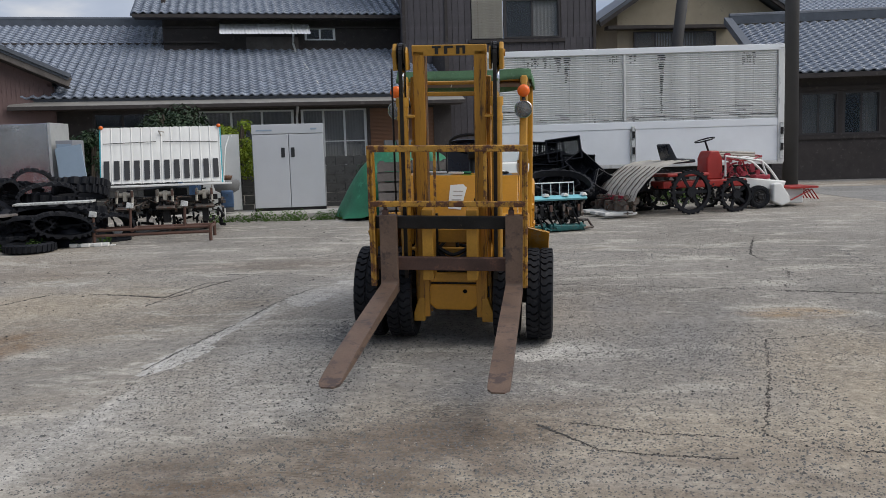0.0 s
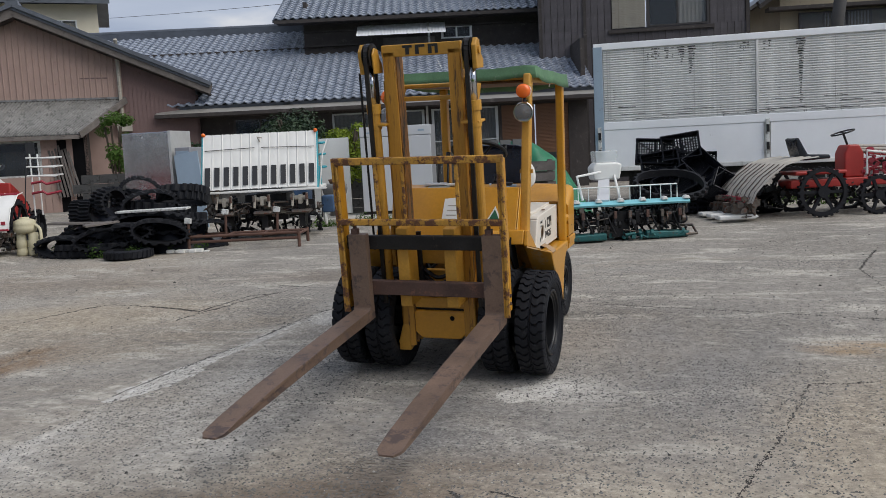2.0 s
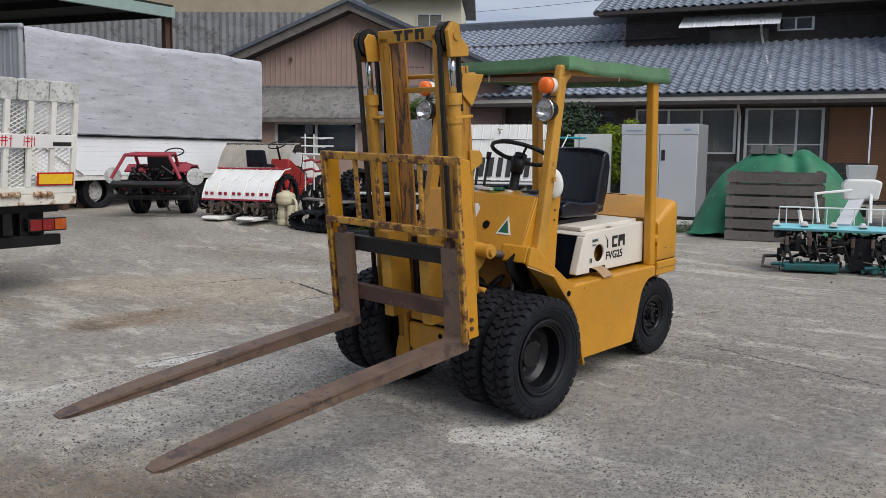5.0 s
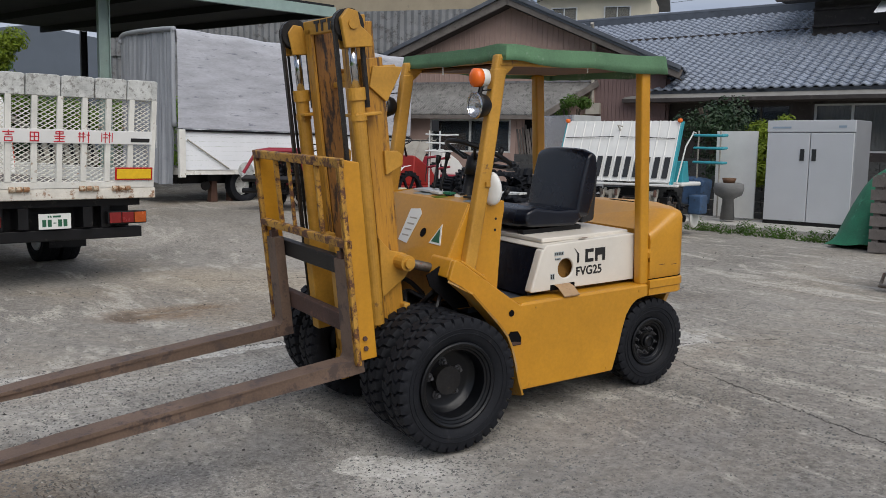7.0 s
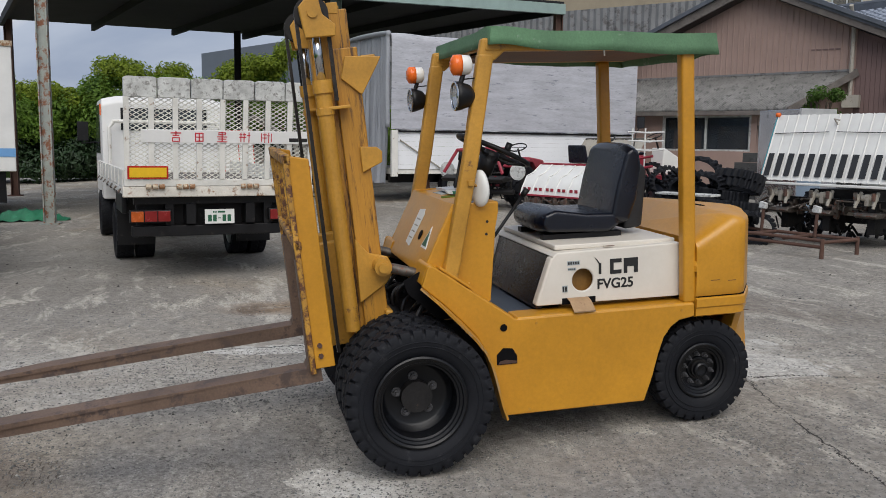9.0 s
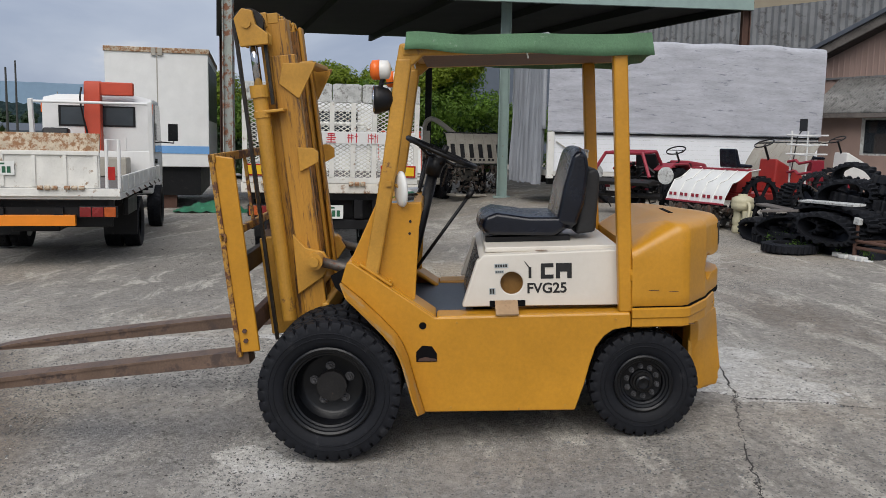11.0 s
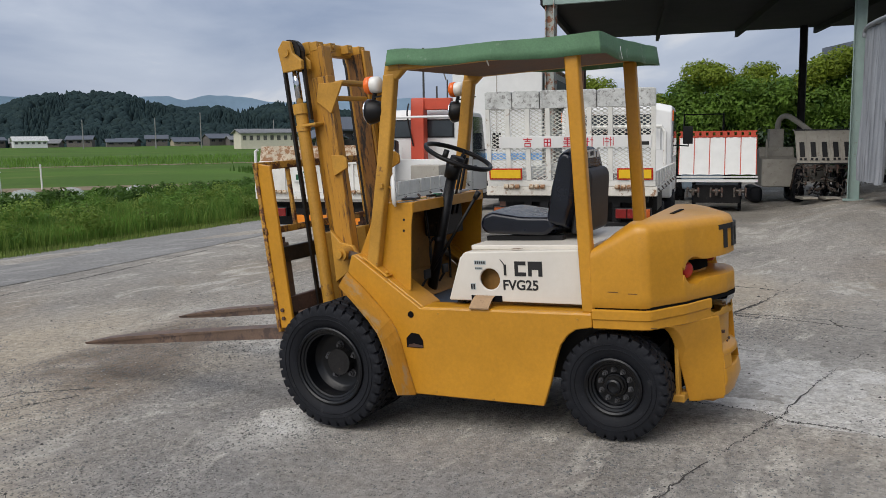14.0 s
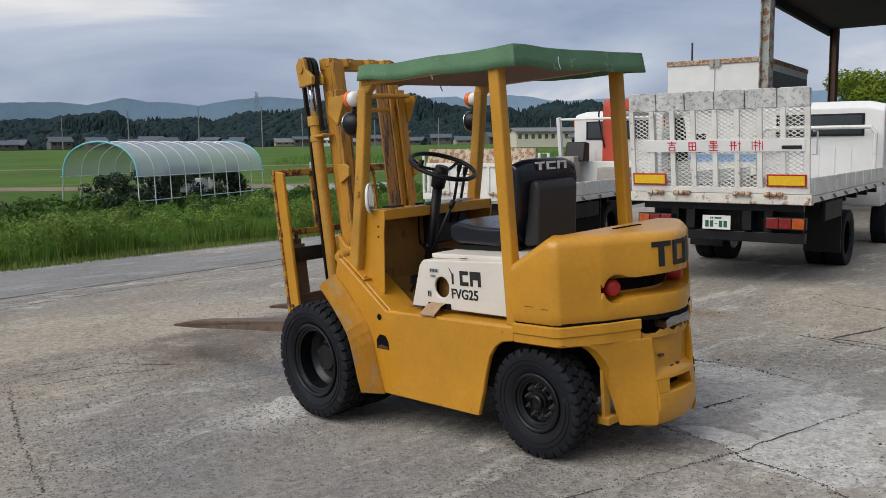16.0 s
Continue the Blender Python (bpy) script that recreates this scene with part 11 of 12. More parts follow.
tread_print(0.22, -2.35, 4, 21, 2)
tread_print(-0.42, -2.75, 6, 15, 5)

# loose grit on the concrete
def stones(name, n, area, size, material, label, seed):
    r = random.Random(seed)
    verts, faces = [], []
    for _ in range(n):
        x, y = r.uniform(area[0], area[1]), r.uniform(area[2], area[3])
        if noise.noise(Vector((x * 0.6, y * 0.6, seed))) < r.uniform(-0.35, 0.35):
            continue
        s = size * r.uniform(0.5, 1.0) * (1.9 if r.random() < 0.05 else 1)
        z = ground_z(x, y) + s * 0.25
        k = len(verts)
        a = r.uniform(0, 6.28)
        for q in range(4):
            verts.append((x + s * math.cos(a + q * 1.57) * r.uniform(0.7, 1.2), y + s * math.sin(a + q * 1.57) * r.uniform(0.7, 1.2), z - s * 0.3))
        verts.append((x + s * r.uniform(-0.3, 0.3), y + s * r.uniform(-0.3, 0.3), z + s * r.uniform(0.2, 0.55)))
        faces += [(k, k + 1, k + 4), (k + 1, k + 2, k + 4), (k + 2, k + 3, k + 4), (k + 3, k, k + 4)]
    me = bpy.data.meshes.new(name)
    me.from_pydata(verts, [], faces)
    me.materials.append(material)
    tagged(new(name, me), label, "gravel", kind="stuff")


stones("grit", 52000, (-4.5, 4.2, -4.2, 4.5), 0.0075, M_BLOCK, "loose dark grit on the concrete", 3)
stones("grit", 24000, (-2.1, 2.4, -3.0, 0.6), 0.0085, M_GRIT, "loose dark gravel in front of the forklift", 12)
stones("grit", 9000, (0.2, 3.2, -0.6, 2.6), 0.0075, M_GRIT, "loose dark gravel beside the forklift", 17)
stones("grit", 7000, (-4.5, 4.2, -4.2, 4.5), 0.006, M_PATCH, "loose pale grit on the concrete", 5)
stones("grit", 2600, (-9, 5, -4.5, 8), 0.012, M_CRACK, "scattered dark pebbles on the concrete", 8)


# ---- leaves, grass and fields ----
def leaf_mass(name, clumps, n, size, material, label, category, seed, m=None, flat=0.35, kind="stuff", parent=None):
    """A crown of small leaf blades scattered round the clumps (x, y, z, radius)."""
    r = random.Random(seed)
    verts, faces = [], []
    tot = sum(c[3] ** 2 for c in clumps)
    for x, y, z, q in clumps:
        for _ in range(int(n * q * q / tot)):
            d = Vector((r.gauss(0, 1), r.gauss(0, 1), r.gauss(0, 1))).normalized() * q * r.uniform(0.55, 1.08)
            p = Vector((x, y, z)) + Vector((d.x, d.y, d.z * 0.85))
            nrm = (d.normalized() + Vector((r.uniform(-1, 1), r.uniform(-1, 1), r.uniform(-0.3, 1.2))) * 0.7).normalized()
            u = nrm.orthogonal().normalized()
            u = (u * math.cos(r.uniform(0, 6.28)) + nrm.cross(u) * math.sin(r.uniform(0, 6.28))).normalized()
            v = nrm.cross(u)
            s = size * r.uniform(0.6, 1.3)
            k = len(verts)
            verts += [tuple(p - u * s), tuple(p + v * s * 0.45 + nrm * s * 0.15), tuple(p + u * s), tuple(p - v * s * 0.45 + nrm * s * 0.15)]
            faces.append((k, k + 1, k + 2, k + 3))
    me = bpy.data.meshes.new(name)
    me.from_pydata(verts, [], faces)
    me.materials.append(material)
    ob = new(name, me)
    if m is not None:
        ob.matrix_world = m
    if parent:
        ob.parent = parent
        return ob
    return tagged(ob, label, category, kind=kind)


def bush(x, y, top, r_, material, label, seed, n=2600, size=0.05):
    t_ = thing("bush", pose(x, y, ground_z(x, y)), label, "bush")
    q = random.Random(seed)
    bm = B()
    for k in range(5):
        a = q.uniform(0, 6.28)
        pipe(bm, [(0, 0, 0), (0.1 * math.cos(a), 0.1 * math.sin(a), top * 0.4), (r_ * 0.5 * math.cos(a), r_ * 0.5 * math.sin(a), top * 0.8)], 0.025, 6)
    part("trunk", bm, M_BARK, t_)
    cl = [(q.uniform(-r_, r_) * 0.7, q.uniform(-r_, r_) * 0.6, top - r_ * 0.4 - q.uniform(0, top * 0.55), r_ * q.uniform(0.3, 0.55)) for _ in range(14)]
    leaf_mass("crown", cl, n, size, material, "", "", seed, parent=t_)
    return t_


bush(-7.2, 11.3, 2.6, 0.85, M_LEAFD, "dark green garden bush behind the planter", 21, 4200)
bush(-6.0, 11.2, 2.25, 0.55, M_LEAFY, "yellow-green garden bush beside the cold store", 22, 3000)
bush(-8.9, 10.6, 1.8, 0.5, M_LEAFD, "dark green shrub behind the cabinets", 23, 1800)
bush(-13.1, 12.6, 2.6, 0.45, M_LEAF, "climbing plant beside the lean-to", 24, 1800)
bush(-3.0, 11.5, 1.0, 0.45, M_LEAFD, "low dark shrub beside the cold store", 25, 1500)
q = random.Random(31)
# overgrown bank behind the shed
bank = []
def hedge_top(y):
    return 3.75 + 0.12 * (y + 8) + 0.4 * math.sin(y * 1.1) + 0.26 * math.sin(y * 2.6 + 2)
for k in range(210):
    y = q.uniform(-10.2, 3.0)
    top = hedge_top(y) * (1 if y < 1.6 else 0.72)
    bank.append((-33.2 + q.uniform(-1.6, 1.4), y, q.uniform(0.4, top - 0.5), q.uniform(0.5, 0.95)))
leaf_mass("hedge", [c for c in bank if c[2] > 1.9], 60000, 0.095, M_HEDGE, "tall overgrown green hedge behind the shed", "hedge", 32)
# low clumps get a darker leaf colour for the shade under the crest
leaf_mass("hedge", [c for c in bank if c[2] <= 1.9], 26000, 0.10, M_LEAFD, "lower part of the hedge, shade put into its darker leaves", "hedge", 36)
# the crest's paler leaves carry the light on the hedge top as colour
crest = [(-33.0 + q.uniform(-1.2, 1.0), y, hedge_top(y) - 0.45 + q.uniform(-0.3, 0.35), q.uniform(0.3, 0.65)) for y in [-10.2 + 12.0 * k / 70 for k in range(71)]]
leaf_mass("hedge", crest, 32000, 0.085, M_LEAFY, "yellow-green top of the hedge, sunlight put into its leaf colour", "hedge", 33)
low_ = [(-33 + q.uniform(-1, 1), y, 2.0 + q.uniform(-1.4, 0.9), q.uniform(0.5, 0.9)) for y in [2.6 + 9 * k / 30 for k in range(31)]]
leaf_mass("hedge", low_, 16000, 0.09, M_HEDGE, "lower end of the overgrown hedge", "hedge", 35)
bm = B()
prism(bm, [(-36, 0.0), (-33.2, 0.0), (-33.4, 1.8), (-34.4, 2.5), (-36, 2.4)], 1, -10.0, 2.6)
solid("bank", bm, M_LEAF, "dark earth bank under the hedge", "bank", kind="structure")
# wild plants along the ledge and by the heap
weeds = [(-5.6 + 0.28 * k + q.uniform(-0.1, 0.1), 8.9 + 0.02 * k + q.uniform(-0.1, 0.15), 0.36, q.uniform(0.08, 0.17)) for k in range(13)] + [(-5.7 + 0.1 * k + q.uniform(-0.1, 0.1), 8.85 + 0.006 * k + q.uniform(-0.12, 0.1), 0.31, q.uniform(0.05, 0.11)) for k in range(48)]
weeds += [(-6.3 + q.uniform(-0.3, 0.3), 5.9 + q.uniform(-0.3, 0.3), 0.28, 0.10) for _ in range(5)]
weeds += [(-7.6 + q.uniform(-0.9, 0.9), 5.25 + q.uniform(-0.1, 0.2), 0.28, q.uniform(0.08, 0.2)) for _ in range(8)]
weeds += [(0.8 + 0.35 * k, 10.7 + q.uniform(-0.2, 0.2), 0.45, q.uniform(0.15, 0.28)) for k in range(9)]
leaf_mass("weeds", weeds, 9000, 0.022, M_LEAF, "small weeds growing along the ledge", "weeds", 34)


def blades(name, n, where, h0, h1, w, material, label, seed, lean=0.35):
    """Upright grass blades, each two tapering triangles."""
    r = random.Random(seed)
    verts, faces = [], []
    for _ in range(n):
        x, y = where(r)
        z = ground_z(x, y) - 0.01
        h = r.uniform(h0, h1) * (0.75 + 0.5 * noise.noise(Vector((x * 0.5, y * 0.5, 0.3))))
        a = r.uniform(0, 6.28)
        dx, dy = math.cos(a) * w, math.sin(a) * w
        b = r.uniform(0, 6.28)
        ex, ey = math.cos(b) * h * lean * r.random(), math.sin(b) * h * lean * r.random()
        k = len(verts)
        verts += [(x - dx, y - dy, z), (x + dx, y + dy, z), (x + dx * 0.7 + ex * 0.4, y + dy * 0.7 + ey * 0.4, z + h * 0.6), (x - dx * 0.7 + ex * 0.4, y - dy * 0.7 + ey * 0.4, z + h * 0.6), (x + ex, y + ey, z + h)]
        faces += [(k, k + 1, k + 2, k + 3), (k + 3, k + 2, k + 4)]
    me = bpy.data.meshes.new(name)
    me.from_pydata(verts, [], faces)
    me.materials.append(material)
    tagged(new(name, me), label, "grass", kind="stuff")


def band(a, b, x0=-26, x1=5):
    def f(r):
        x = r.uniform(x0, x1)
        return x, verge_y(x) - r.uniform(a, b)
    return f


M_GRASSL = mat("verge_grass", (0.15, 0.20, 0.045), 0.7, 0, 0.3, 0.8, 0.1, (0.20, 0.19, 0.07), 0.6, 10, 0.2)
blades("grass", 16000, band(-0.15, 0.9), 0.05, 0.16, 0.007, M_GRASSL, "short dry grass along the lane", 41)
blades("grass", 60000, band(0.7, 4.2), 0.26, 0.66, 0.009, M_GRASS, "tall lush green grass beside the lane", 42)
blades("grass", 22000, band(4.0, 12.0, -34, 5), 0.15, 0.45, 0.016, M_GRASS, "green grass in the field", 43)
M_GRASSY = mat("pale_grass_tip", (0.21, 0.30, 0.06), 0.65, 0, 0.3, 0.7, 0.1, (0.12, 0.20, 0.03), 0.55, 10, 0.3)
leafy(M_GRASSY)
blades("grass", 22000, band(0.5, 4.2), 0.22, 0.70, 0.007, M_GRASSY, "pale green grass stems beside the lane", 45)
# broad-leaved weeds among the verge grass
tuft = []
for k in range(420):
    x = q.uniform(-24, 4)
    tuft.append((x, verge_y(x) - 0.55 - q.random() ** 1.5 * 3.4, q.uniform(0.08, 0.46), q.uniform(0.10, 0.26)))
leaf_mass("weeds", tuft[:230], 20000, 0.038, M_GRASS, "broad-leaved green weeds in the verge grass", "weeds", 46)
leaf_mass("weeds", tuft[230:], 16000, 0.042, M_GRASSY, "pale green weeds in the verge grass", "weeds", 47)
# leafy vegetable rows
rows_c = []
for k in range(150):
    x = q.uniform(-30, -8)
    rows_c.append((x, verge_y(max(x, -13.9)) - q.uniform(5.5, 9.5), 0.10, q.uniform(0.16, 0.32)))
leaf_mass("vegetable_patch", rows_c, 12000, 0.08, M_LEAF, "broad-leaved vegetable rows in the field", "vegetables", 44)
rows_c = []
for k in range(170):
    x = q.uniform(-7.5, 8)
    rows_c.append((x, verge_y(x) - 3.5 - 1.6 * q.randrange(6) + q.uniform(-0.25, 0.25), 0.10, q.uniform(0.16, 0.36)))
leaf_mass("vegetable_patch", rows_c, 15000, 0.085, M_LEAF, "broad-leaved vegetable rows beside the tunnel", "vegetables", 54)
for k in range(3):
    bm = B()
    x, y = ((-14.8, -23.8), (-16.3, -23.3), (-18.3, -22.2))[k]
    lathe(bm, [(0.0, 0.52), (0.24, 0.48), (0.40, 0.32), (0.48, 0.0)], 2, (0, 0, 0), 18)
    solid("cloche", bm, M_CLEARP, "round clear plastic plant cover in the field", "cloche", on_ground(x, y), smooth=True, group="plant covers")
bm = B()
rod(bm, (0, 0, 0), (0.02, 0, 1.15), 0.04, 6)
solid("stake", bm, M_WPLAST, "white stake in the field", "stake", on_ground(-21.4, -31.6))
ribbon("soil_strip", [(-6, -48), (-12, -40), (-20.5, -32.5), (-27, -27), (-38, -18.5), (-52, -12)], 4.2, 0.01, M_SOIL, "bare tan soil strip between the fields", "soil")
ribbon("field_track", [(4, -95), (-40, -75), (-80, -52), (-110, -30)], 3.0, 0.02, M_SOIL, "pale track far out in the fields", "track")
# low crop rows further out, as uneven sheets
def crop(name, x0, x1, y0, y1, h, m_, label, seed, turn=35, n=9000):
    r = random.Random(seed)
    c, s = math.cos(radians(turn)), math.sin(radians(turn))
    def f(r_):
        u, v = r_.uniform(x0, x1), r_.uniform(y0, y1)
        return u * c - v * s, u * s + v * c
    blades(name, n, f, h * 0.6, h * 1.2, 0.05, m_, label, seed)
crop("crop", -110, -10, -62, -44, 0.55, M_LEAF, "green crop rows out in the fields", 46, -38, 14000)
crop("crop", -160, 10, -125, -85, 0.7, M_GRASS, "green crop rows far out in the fields", 47, -38, 14000)

# poly tunnel
TUN = pose(-6.75, -18.85, ground_z(-6, -19), 0, 0, 206)
tn = thing("poly_tunnel", TUN, "clear plastic poly tunnel over vegetable plants", "tunnel")
TLN, TW2, TE, TH = 6.3, 2.6, 1.12, 2.1
def hoop(x, r_, n=14):
    return [Vector((x, TW2 / 2 - TW2 / 2 * math.cos(math.pi * k / n), TE + (TH - TE) * math.sin(math.pi * k / n) ** 0.8)) for k in range(n + 1)]
for k in range(10):
    x = TLN * k / 9
    bm = B()
    pipe(bm, [Vector((x - 0.12, -0.12, 0))] + hoop(x, 0.02) + [Vector((x, TW2 + 0.12, 0))], 0.016, 6)
    part("hoop", bm, M_TUBE, tn, "white steel hoop")
bm = B()
loft(bm, [hoop(TLN * k / 18, 0.02) for k in range(19)], cap=False, closed=False)
part("film", bm, M_GREENH, tn, "translucent plastic film", smooth=True)
bm = B()
for y, z in ((0.0, TE), (TW2, TE), (-0.08, 0.45)):
    rod(bm, (-0.1, y, z), (TLN + 0.1, y, z), 0.016, 6)
part("rail", bm, M_TUBE, tn)
for x in (0.0, TLN):
    bm = B()
    pipe(bm, [p + Vector((0, 0, 0.0)) for p in hoop(x, 0.03)], 0.03, 6)
    part("end_tape", bm, M_TEALP, tn, "pale teal end tape")
qq = random.Random(50)
cl = [(qq.uniform(0.2, TLN - 0.2), qq.uniform(0.3, 2.3), qq.uniform(0.15, 0.7), qq.uniform(0.2, 0.4)) for _ in range(60)]
leaf_mass("tunnel_plants", cl, 6500, 0.06, M_LEAFD, "dark leafy tomato plants inside the tunnel", "plants", 51, TUN)
bm = B()
lathe(bm, [(0, 0.0), (0, 0.25), (0.75, 0.25), (0.78, 0.0)], 2, (1.6, 0.8, 0.45), 18)
solid("barrel", bm, M_FRIDGE, "pale blue plastic barrel inside the tunnel", "barrel", TUN, smooth=False)
for k in range(4):
    bm = B()
    box(bm, (-0.3, -0.1, 0.0), (0.3, 0.1, 0.42))
    solid("white_sheet", bm, M_WPLAST, "white sheet hung inside the tunnel", "sheet", TUN @ pose(3.0 + 0.8 * k, 0.6 + 0.1 * k, 0.5, 0, 8, 10 * k), bevel=0.04)
tr_ = random.Random(77)
inside = []
for k in range(90):
    v = TUN @ Vector((tr_.uniform(0.2, TLN - 0.2), tr_.choice((0.5, 1.3, 2.1)) + tr_.uniform(-0.2, 0.2), tr_.uniform(0.1, 1.15)))
    inside.append((v.x, v.y, v.z, tr_.uniform(0.15, 0.3)))
leaf_mass("vegetable_plants", inside, 15000, 0.05, M_LEAFD, "dark green vegetable plants under the tunnel", "plants", 78)
# bamboo fence and brush in the field
bm = B()
for k in range(10):
    rod(bm, (0.35 * k + qq.uniform(-.1, .1), 0, 0), (0.35 * k + qq.uniform(-.1, .1), qq.uniform(-.1, .1), qq.uniform(0.9, 1.5)), 0.022, 6)
for z in (0.45, 0.9):
    rod(bm, (-0.1, 0, z), (3.4, 0, z), 0.022, 6)
solid("bamboo_fence", bm, M_WOODG, "rough bamboo stake fence in the field", "fence", on_ground(-21.5, -17.0, 120))
for k, (x, y) in enumerate(((-1.2, -14.5), (0.6, -15.5), (-2.6, -16.0), (2.2, -17.0), (-0.4, -17.6))):
    bush(x, y, 0.75 + 0.1 * (k % 3), 0.75, M_LEAF, "broad leafy dark green plants at the field edge", 150 + k, 1500, 0.07)
bush(-23.5, -20.5, 0.9, 0.7, M_LEAFD, "low dark green brush in the field", 52, 1200, 0.08)


# ---- distance ----
def ray_at(yaw, dist):
    return -math.sin(radians(yaw)) * dist, math.cos(radians(yaw)) * dist


def far_house(yaw, dist, w, d, h, roof_h, turn, wall_m, roof_m, label, windows=4):
    x, y = ray_at(yaw, dist)
    x, y = x + 4, y + 3
    t_ = thing("farmhouse", pose(x, y, ground_z(x, y), 0, 0, turn), label, "house", "far houses")
    bm = B()
    box(bm, (-w / 2, -d / 2, 0), (w / 2, d / 2, h))
    wl_ = part("wall", bm, wall_m, t_)
    bm = B()
    prism(bm, [(-d / 2 - 0.7, h - 0.1), (0, h + roof_h), (d / 2 + 0.7, h - 0.1), (d / 2 + 0.7, h + 0.15), (0, h + roof_h + 0.3), (-d / 2 - 0.7, h + 0.15)], 0, -w / 2 - 0.6, w / 2 + 0.6)
    part("roof", bm, roof_m, t_)
    bm = B()
    prism(bm, [(-d / 2, h), (0, h + roof_h), (d / 2, h)], 0, -w / 2, w / 2)
    part("gable", bm, wall_m, t_)
    for k in range(windows):
        bm = B()
        a = -w / 2 + w * (k + 0.25) / windows
        box(bm, (a, -d / 2 - 0.06, h * 0.55), (a + w / windows * 0.5, -d / 2 - 0.01, h * 0.85))
        part("window", bm, M_PANE, wl_)
    return t_


far_house(124.3, 150, 9, 7, 3.8, 2.0, 150, M_WOODD, M_TILE2, "dark timber two-storey farmhouse with grey tiled roof")
far_house(126.2, 146, 6, 5, 2.4, 1.3, 60, M_WOODG, M_TILE2, "dark gabled barn beside the farmhouse")
far_house(120.3, 140, 8, 5, 1.8, 0.9, 140, M_WOODG, M_TILE2, "low grey barn beyond the farmhouse")
far_house(117.2, 128, 5, 4, 1.7, 0.8, 130, M_PLASTER, M_TILE2, "small plastered shed with dark roof")
far_house(129.4, 235, 18, 8, 4.0, 0.9, 145, M_CREAM, M_CORR, "long cream two-storey building", 10)
far_house(143.6, 380, 12, 8, 2.6, 1.6, 150, M_WHITE, M_GALV, "long low white shed with pale roof", 6)
hr = random.Random(61)
for k in range(40):
    yaw = 104 + 1.6 * k + hr.uniform(-0.8, 0.8)
    if 121 < yaw < 131:
        continue
    big = hr.random() < 0.45
    far_house(yaw, hr.uniform(385, 418), hr.uniform(6, 11), hr.uniform(5, 7), 3.0 if big else hr.uniform(1.6, 2.4), hr.uniform(1.2, 2.2), yaw + hr.uniform(-30, 30), hr.choice((M_WOODD, M_WOODG, M_WOODG, M_PLASTER)), M_TILE2 if hr.random() < 0.8 else M_CORR, "far farmhouse with grey tiled roof among the fields", 3)
for k in range(16):
    yaw = 106 + 3.9 * k + hr.uniform(-1, 1)
    x, y = ray_at(yaw, hr.uniform(260, 360))
    bm = B()
    rod(bm, (0, 0, 0), (0, 0, hr.uniform(9, 13)), 0.22, 6, 0.15)
    solid("far_pole", bm, M_POLE, "far utility pole among the fields", "pole", on_ground(x, y), group="far poles")
for yaw, dist, h in ((119.2, 75, 10.5), (118.3, 82, 7.5), (117.6, 95, 9)):
    x, y = ray_at(yaw, dist)
    bm = B()
    rod(bm, (0, 0, 0), (0, 0, h), 0.13, 8, 0.08)
    solid("far_pole", bm, M_POLED, "dark utility pole beside the farm", "pole", on_ground(x, y, yaw), group="far poles")
# steel pylon on the wooded hill
bm = B()
for s in (-1, 1):
    for t_ in (-1, 1):
        bar(bm, (s * 4, t_ * 4, 0), (s * 0.7, t_ * 0.7, 36), 0.34, 0.34)
for z in (26, 31, 36):
    bar(bm, (-7, 0, z), (7, 0, z), 0.34, 0.34)
for z in range(4, 36, 5):
    bar(bm, (-4 + z * 0.09, -4 + z * 0.09, z), (4 - z * 0.09, -4 + z * 0.09, z + 4), 0.2, 0.2)
px_, py_ = ray_at(148.45, 640)
solid("pylon", bm, M_POLE, "steel lattice pylon on the wooded hill", "pylon", pose(px_, py_, 21, 0, 0, 30) @ Matrix.Scale(0.55, 4))

PROF = ((80, 1.2), (100, 1.3), (110, 1.6), (117.7, 1.84), (120.1, 2.14), (123, 2.3), (125.5, 2.41), (126.7, 2.99), (128.1, 2.66), (128.8, 2.91), (131.2, 2.32), (132.7, 2.67), (134.4, 2.5), (136.7, 2.94), (138.2, 3.48), (141, 3.52), (143.7, 3.22), (144.9, 2.71), (146.2, 2.46), (149.5, 2.39), (151, 1.85), (152, 2.04), (154.9, 2.03), (156.2, 1.85), (157.1, 2.46), (159, 2.3), (161.1, 2.0), (164, 1.9), (175, 1.8), (195, 1.6))
def wood_top(yaw):
    """Slope angle of the hill under its trees."""
    return 1.17 * float(np.interp(yaw, [p[0] for p in PROF], [p[1] for p in PROF])) - 0.32


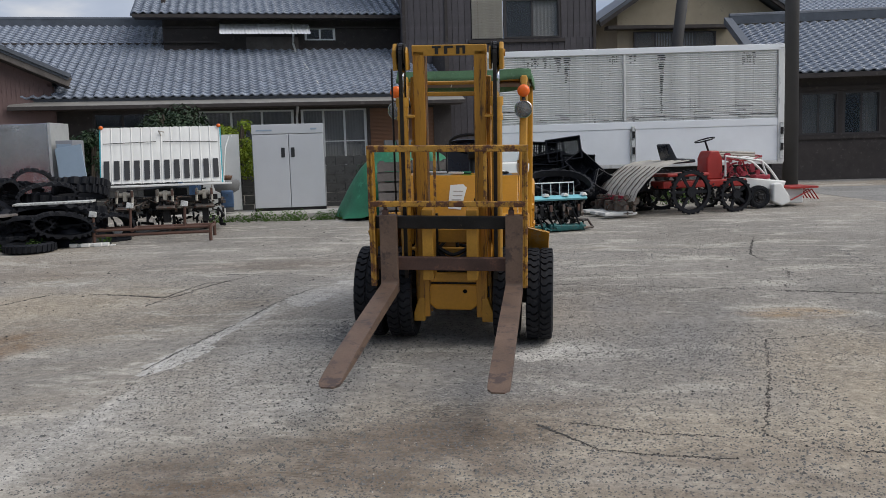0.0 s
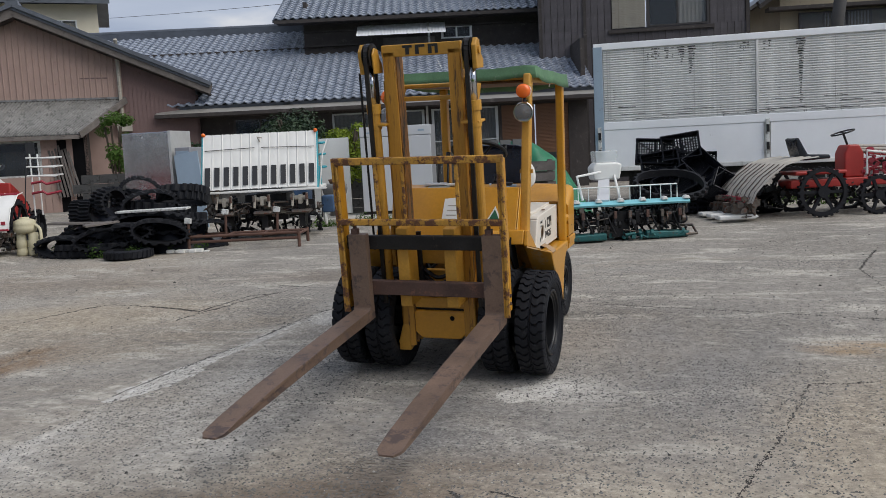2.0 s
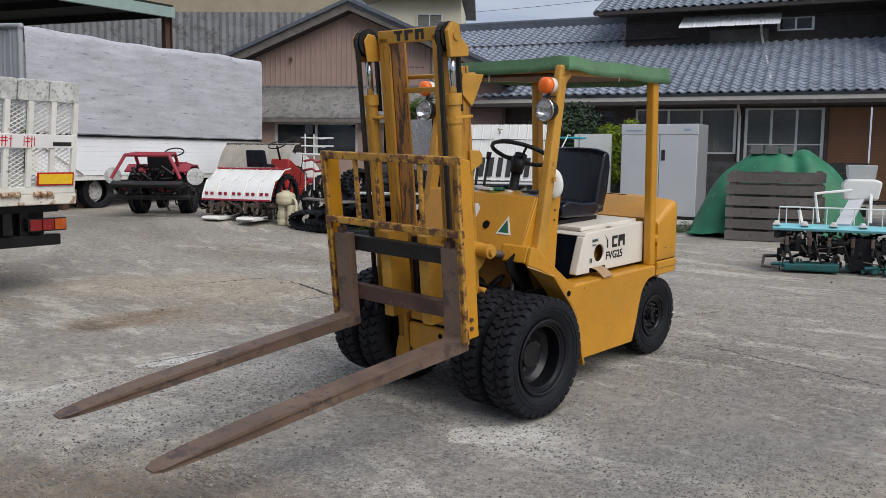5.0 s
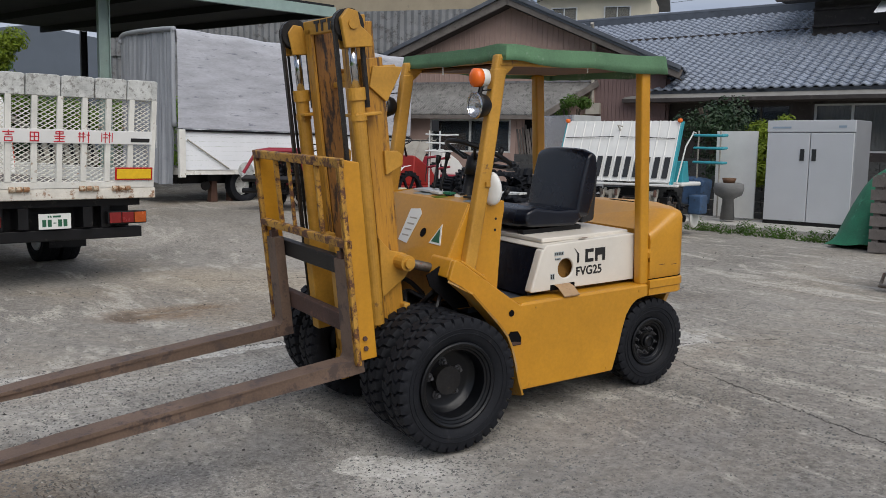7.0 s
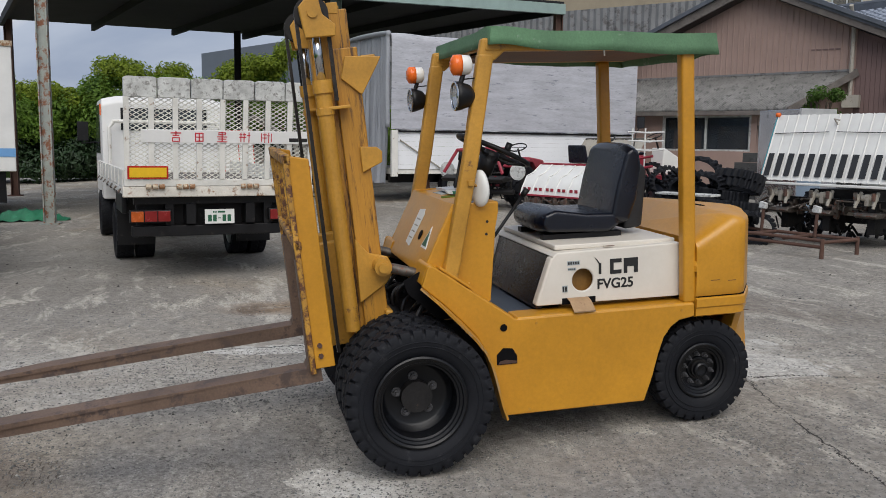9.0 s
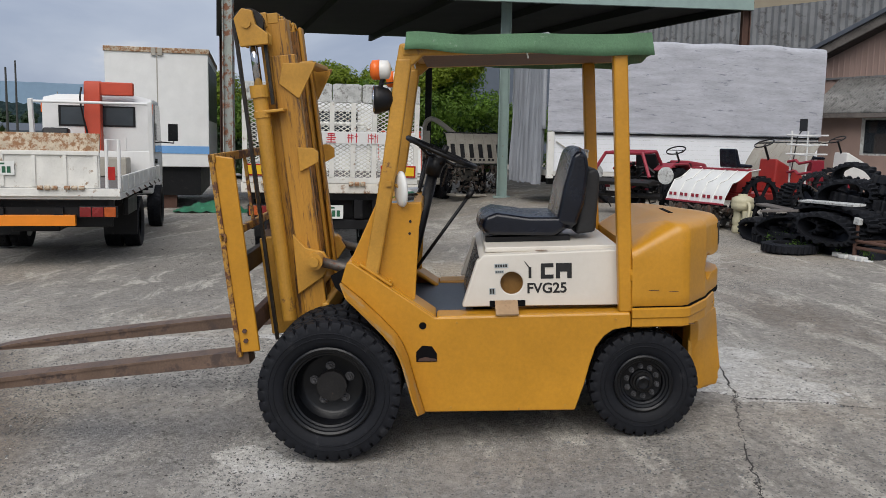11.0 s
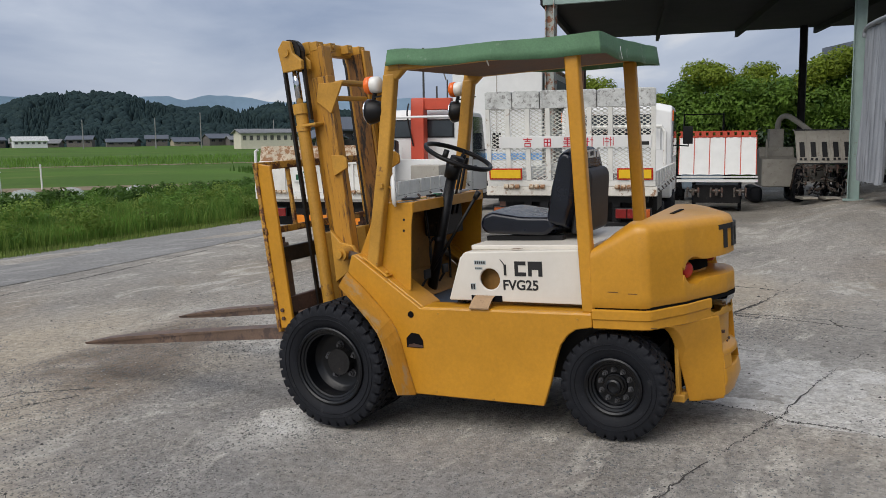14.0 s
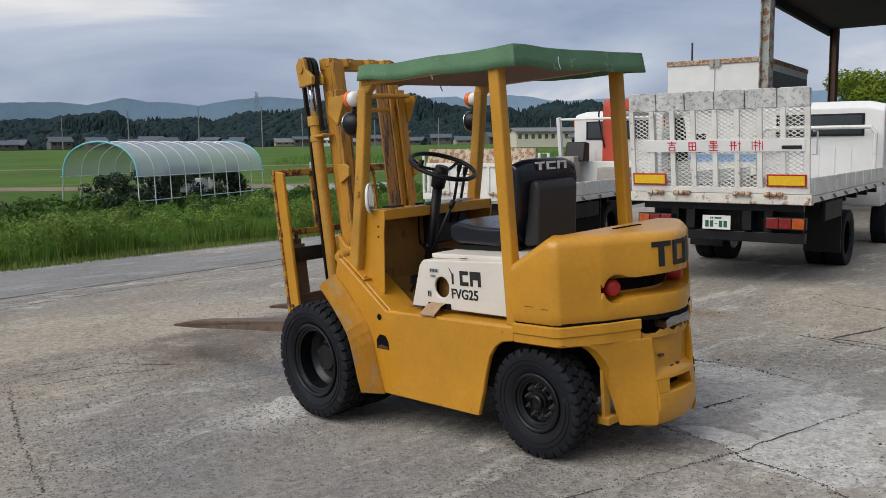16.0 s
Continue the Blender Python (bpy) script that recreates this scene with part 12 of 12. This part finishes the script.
# wooded hills: a dark slope covered with thousands of crowns, haze in the colour
bm = B()
rows_ = []
D0 = 430
for f, k_ in ((0.0, 0.0), (0.45, 0.30), (0.8, 0.75), (1.0, 0.86), (1.25, 0.5)):
    ring = []
    for yaw in np.arange(80, 196, 0.5):
        dist = D0 + 160 * f
        x, y = ray_at(yaw, dist)
        ring.append(Vector((x, y, -1 + (dist * math.tan(radians(wood_top(yaw)))) * k_)))
    rows_.append(ring)
loft(bm, rows_, cap=False, closed=False)
solid("wooded_hill", bm, M_WOODHAZE, "dark wooded hills behind the fields, haze in their colour", "hill", kind="structure", smooth=True)
verts, faces = [], []
wr_ = random.Random(71)
for _ in range(17000):
    yaw = wr_.uniform(82, 194)
    f = wr_.random() ** 0.7
    k_ = float(np.interp(f, (0, 0.45, 0.8, 1.0), (0, 0.30, 0.75, 0.86)))
    dist = D0 - 6 + 160 * f
    x, y = ray_at(yaw, dist)
    z = -1 + dist * math.tan(radians(wood_top(yaw))) * k_
    conifer = noise.noise(Vector((yaw * 0.5, f * 3, 4.4))) > 0.12
    s = wr_.uniform(1.0, 1.9) if conifer else wr_.uniform(1.7, 3.6)
    h = wr_.uniform(4.0, 6.6) if conifer else wr_.uniform(3.6, 5.6)
    k = len(verts)
    seg = 6
    a0 = wr_.uniform(0, 6.28)
    for lev, rad in ((0.0, 0.85), (0.42, 1.0 if not conifer else 0.75), (0.82, 0.72 if not conifer else 0.35)):
        for q_ in range(seg):
            a = a0 + 2 * math.pi * q_ / seg
            rr_ = s * rad * wr_.uniform(0.75, 1.2)
            verts.append((x + rr_ * math.cos(a), y + rr_ * math.sin(a), z + h * lev))
    verts.append((x, y, z + h))
    for lev in range(2):
        for q_ in range(seg):
            q2 = (q_ + 1) % seg
            faces.append((k + lev * seg + q_, k + lev * seg + q2, k + (lev + 1) * seg + q2, k + (lev + 1) * seg + q_))
    for q_ in range(seg):
        faces.append((k + 2 * seg + q_, k + 2 * seg + (q_ + 1) % seg, k + 3 * seg))
me = bpy.data.meshes.new("far_trees")
me.from_pydata(verts, [], faces)
me.materials.append(M_WOODHAZE)
for p in me.polygons:
    p.use_smooth = True
tagged(new("far_trees", me), "dense dark trees on the far hills, haze in their colour", "trees", kind="stuff")
# mountains on the horizon, the haze of distance put into their colour
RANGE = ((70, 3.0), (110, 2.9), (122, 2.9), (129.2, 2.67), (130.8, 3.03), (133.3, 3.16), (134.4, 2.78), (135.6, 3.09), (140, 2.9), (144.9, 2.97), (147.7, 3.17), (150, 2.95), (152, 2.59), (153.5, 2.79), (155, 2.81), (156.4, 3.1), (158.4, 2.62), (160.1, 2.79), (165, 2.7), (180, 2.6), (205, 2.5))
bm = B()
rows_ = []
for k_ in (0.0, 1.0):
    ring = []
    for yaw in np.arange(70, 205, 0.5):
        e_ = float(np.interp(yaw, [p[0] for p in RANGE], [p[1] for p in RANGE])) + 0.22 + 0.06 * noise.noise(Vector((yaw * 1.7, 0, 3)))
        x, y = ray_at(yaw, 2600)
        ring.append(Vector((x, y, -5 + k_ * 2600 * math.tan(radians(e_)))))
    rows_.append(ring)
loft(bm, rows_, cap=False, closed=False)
solid("backdrop", bm, M_HILLHAZE, "mountains on the horizon, blue-grey haze painted into their colour", "mountains", kind="structure")
# trees between the farmhouse and the crane truck
tr_ = random.Random(77)
for k in range(14):
    yaw, dist = 111.5 + 1.1 * k + tr_.uniform(-.5, .5), tr_.uniform(170, 240)
    x, y = ray_at(yaw, dist)
    h = tr_.uniform(3.5, 6.5)
    t_ = thing("tree", on_ground(x, y), "dark green tree beside the far farm", "tree", "trees by the farm")
    bm = B()
    rod(bm, (0, 0, 0), (0.2, 0, h * 0.6), 0.25, 7, 0.1)
    part("trunk", bm, M_BARK, t_)
    cl = [(tr_.uniform(-1.3, 1.3), tr_.uniform(-1.3, 1.3), h * tr_.uniform(0.35, 0.9), h * tr_.uniform(0.12, 0.2)) for _ in range(12)]
    leaf_mass("crown", cl, 700, 0.35, M_LEAFD, "", "", 80 + k, parent=t_)
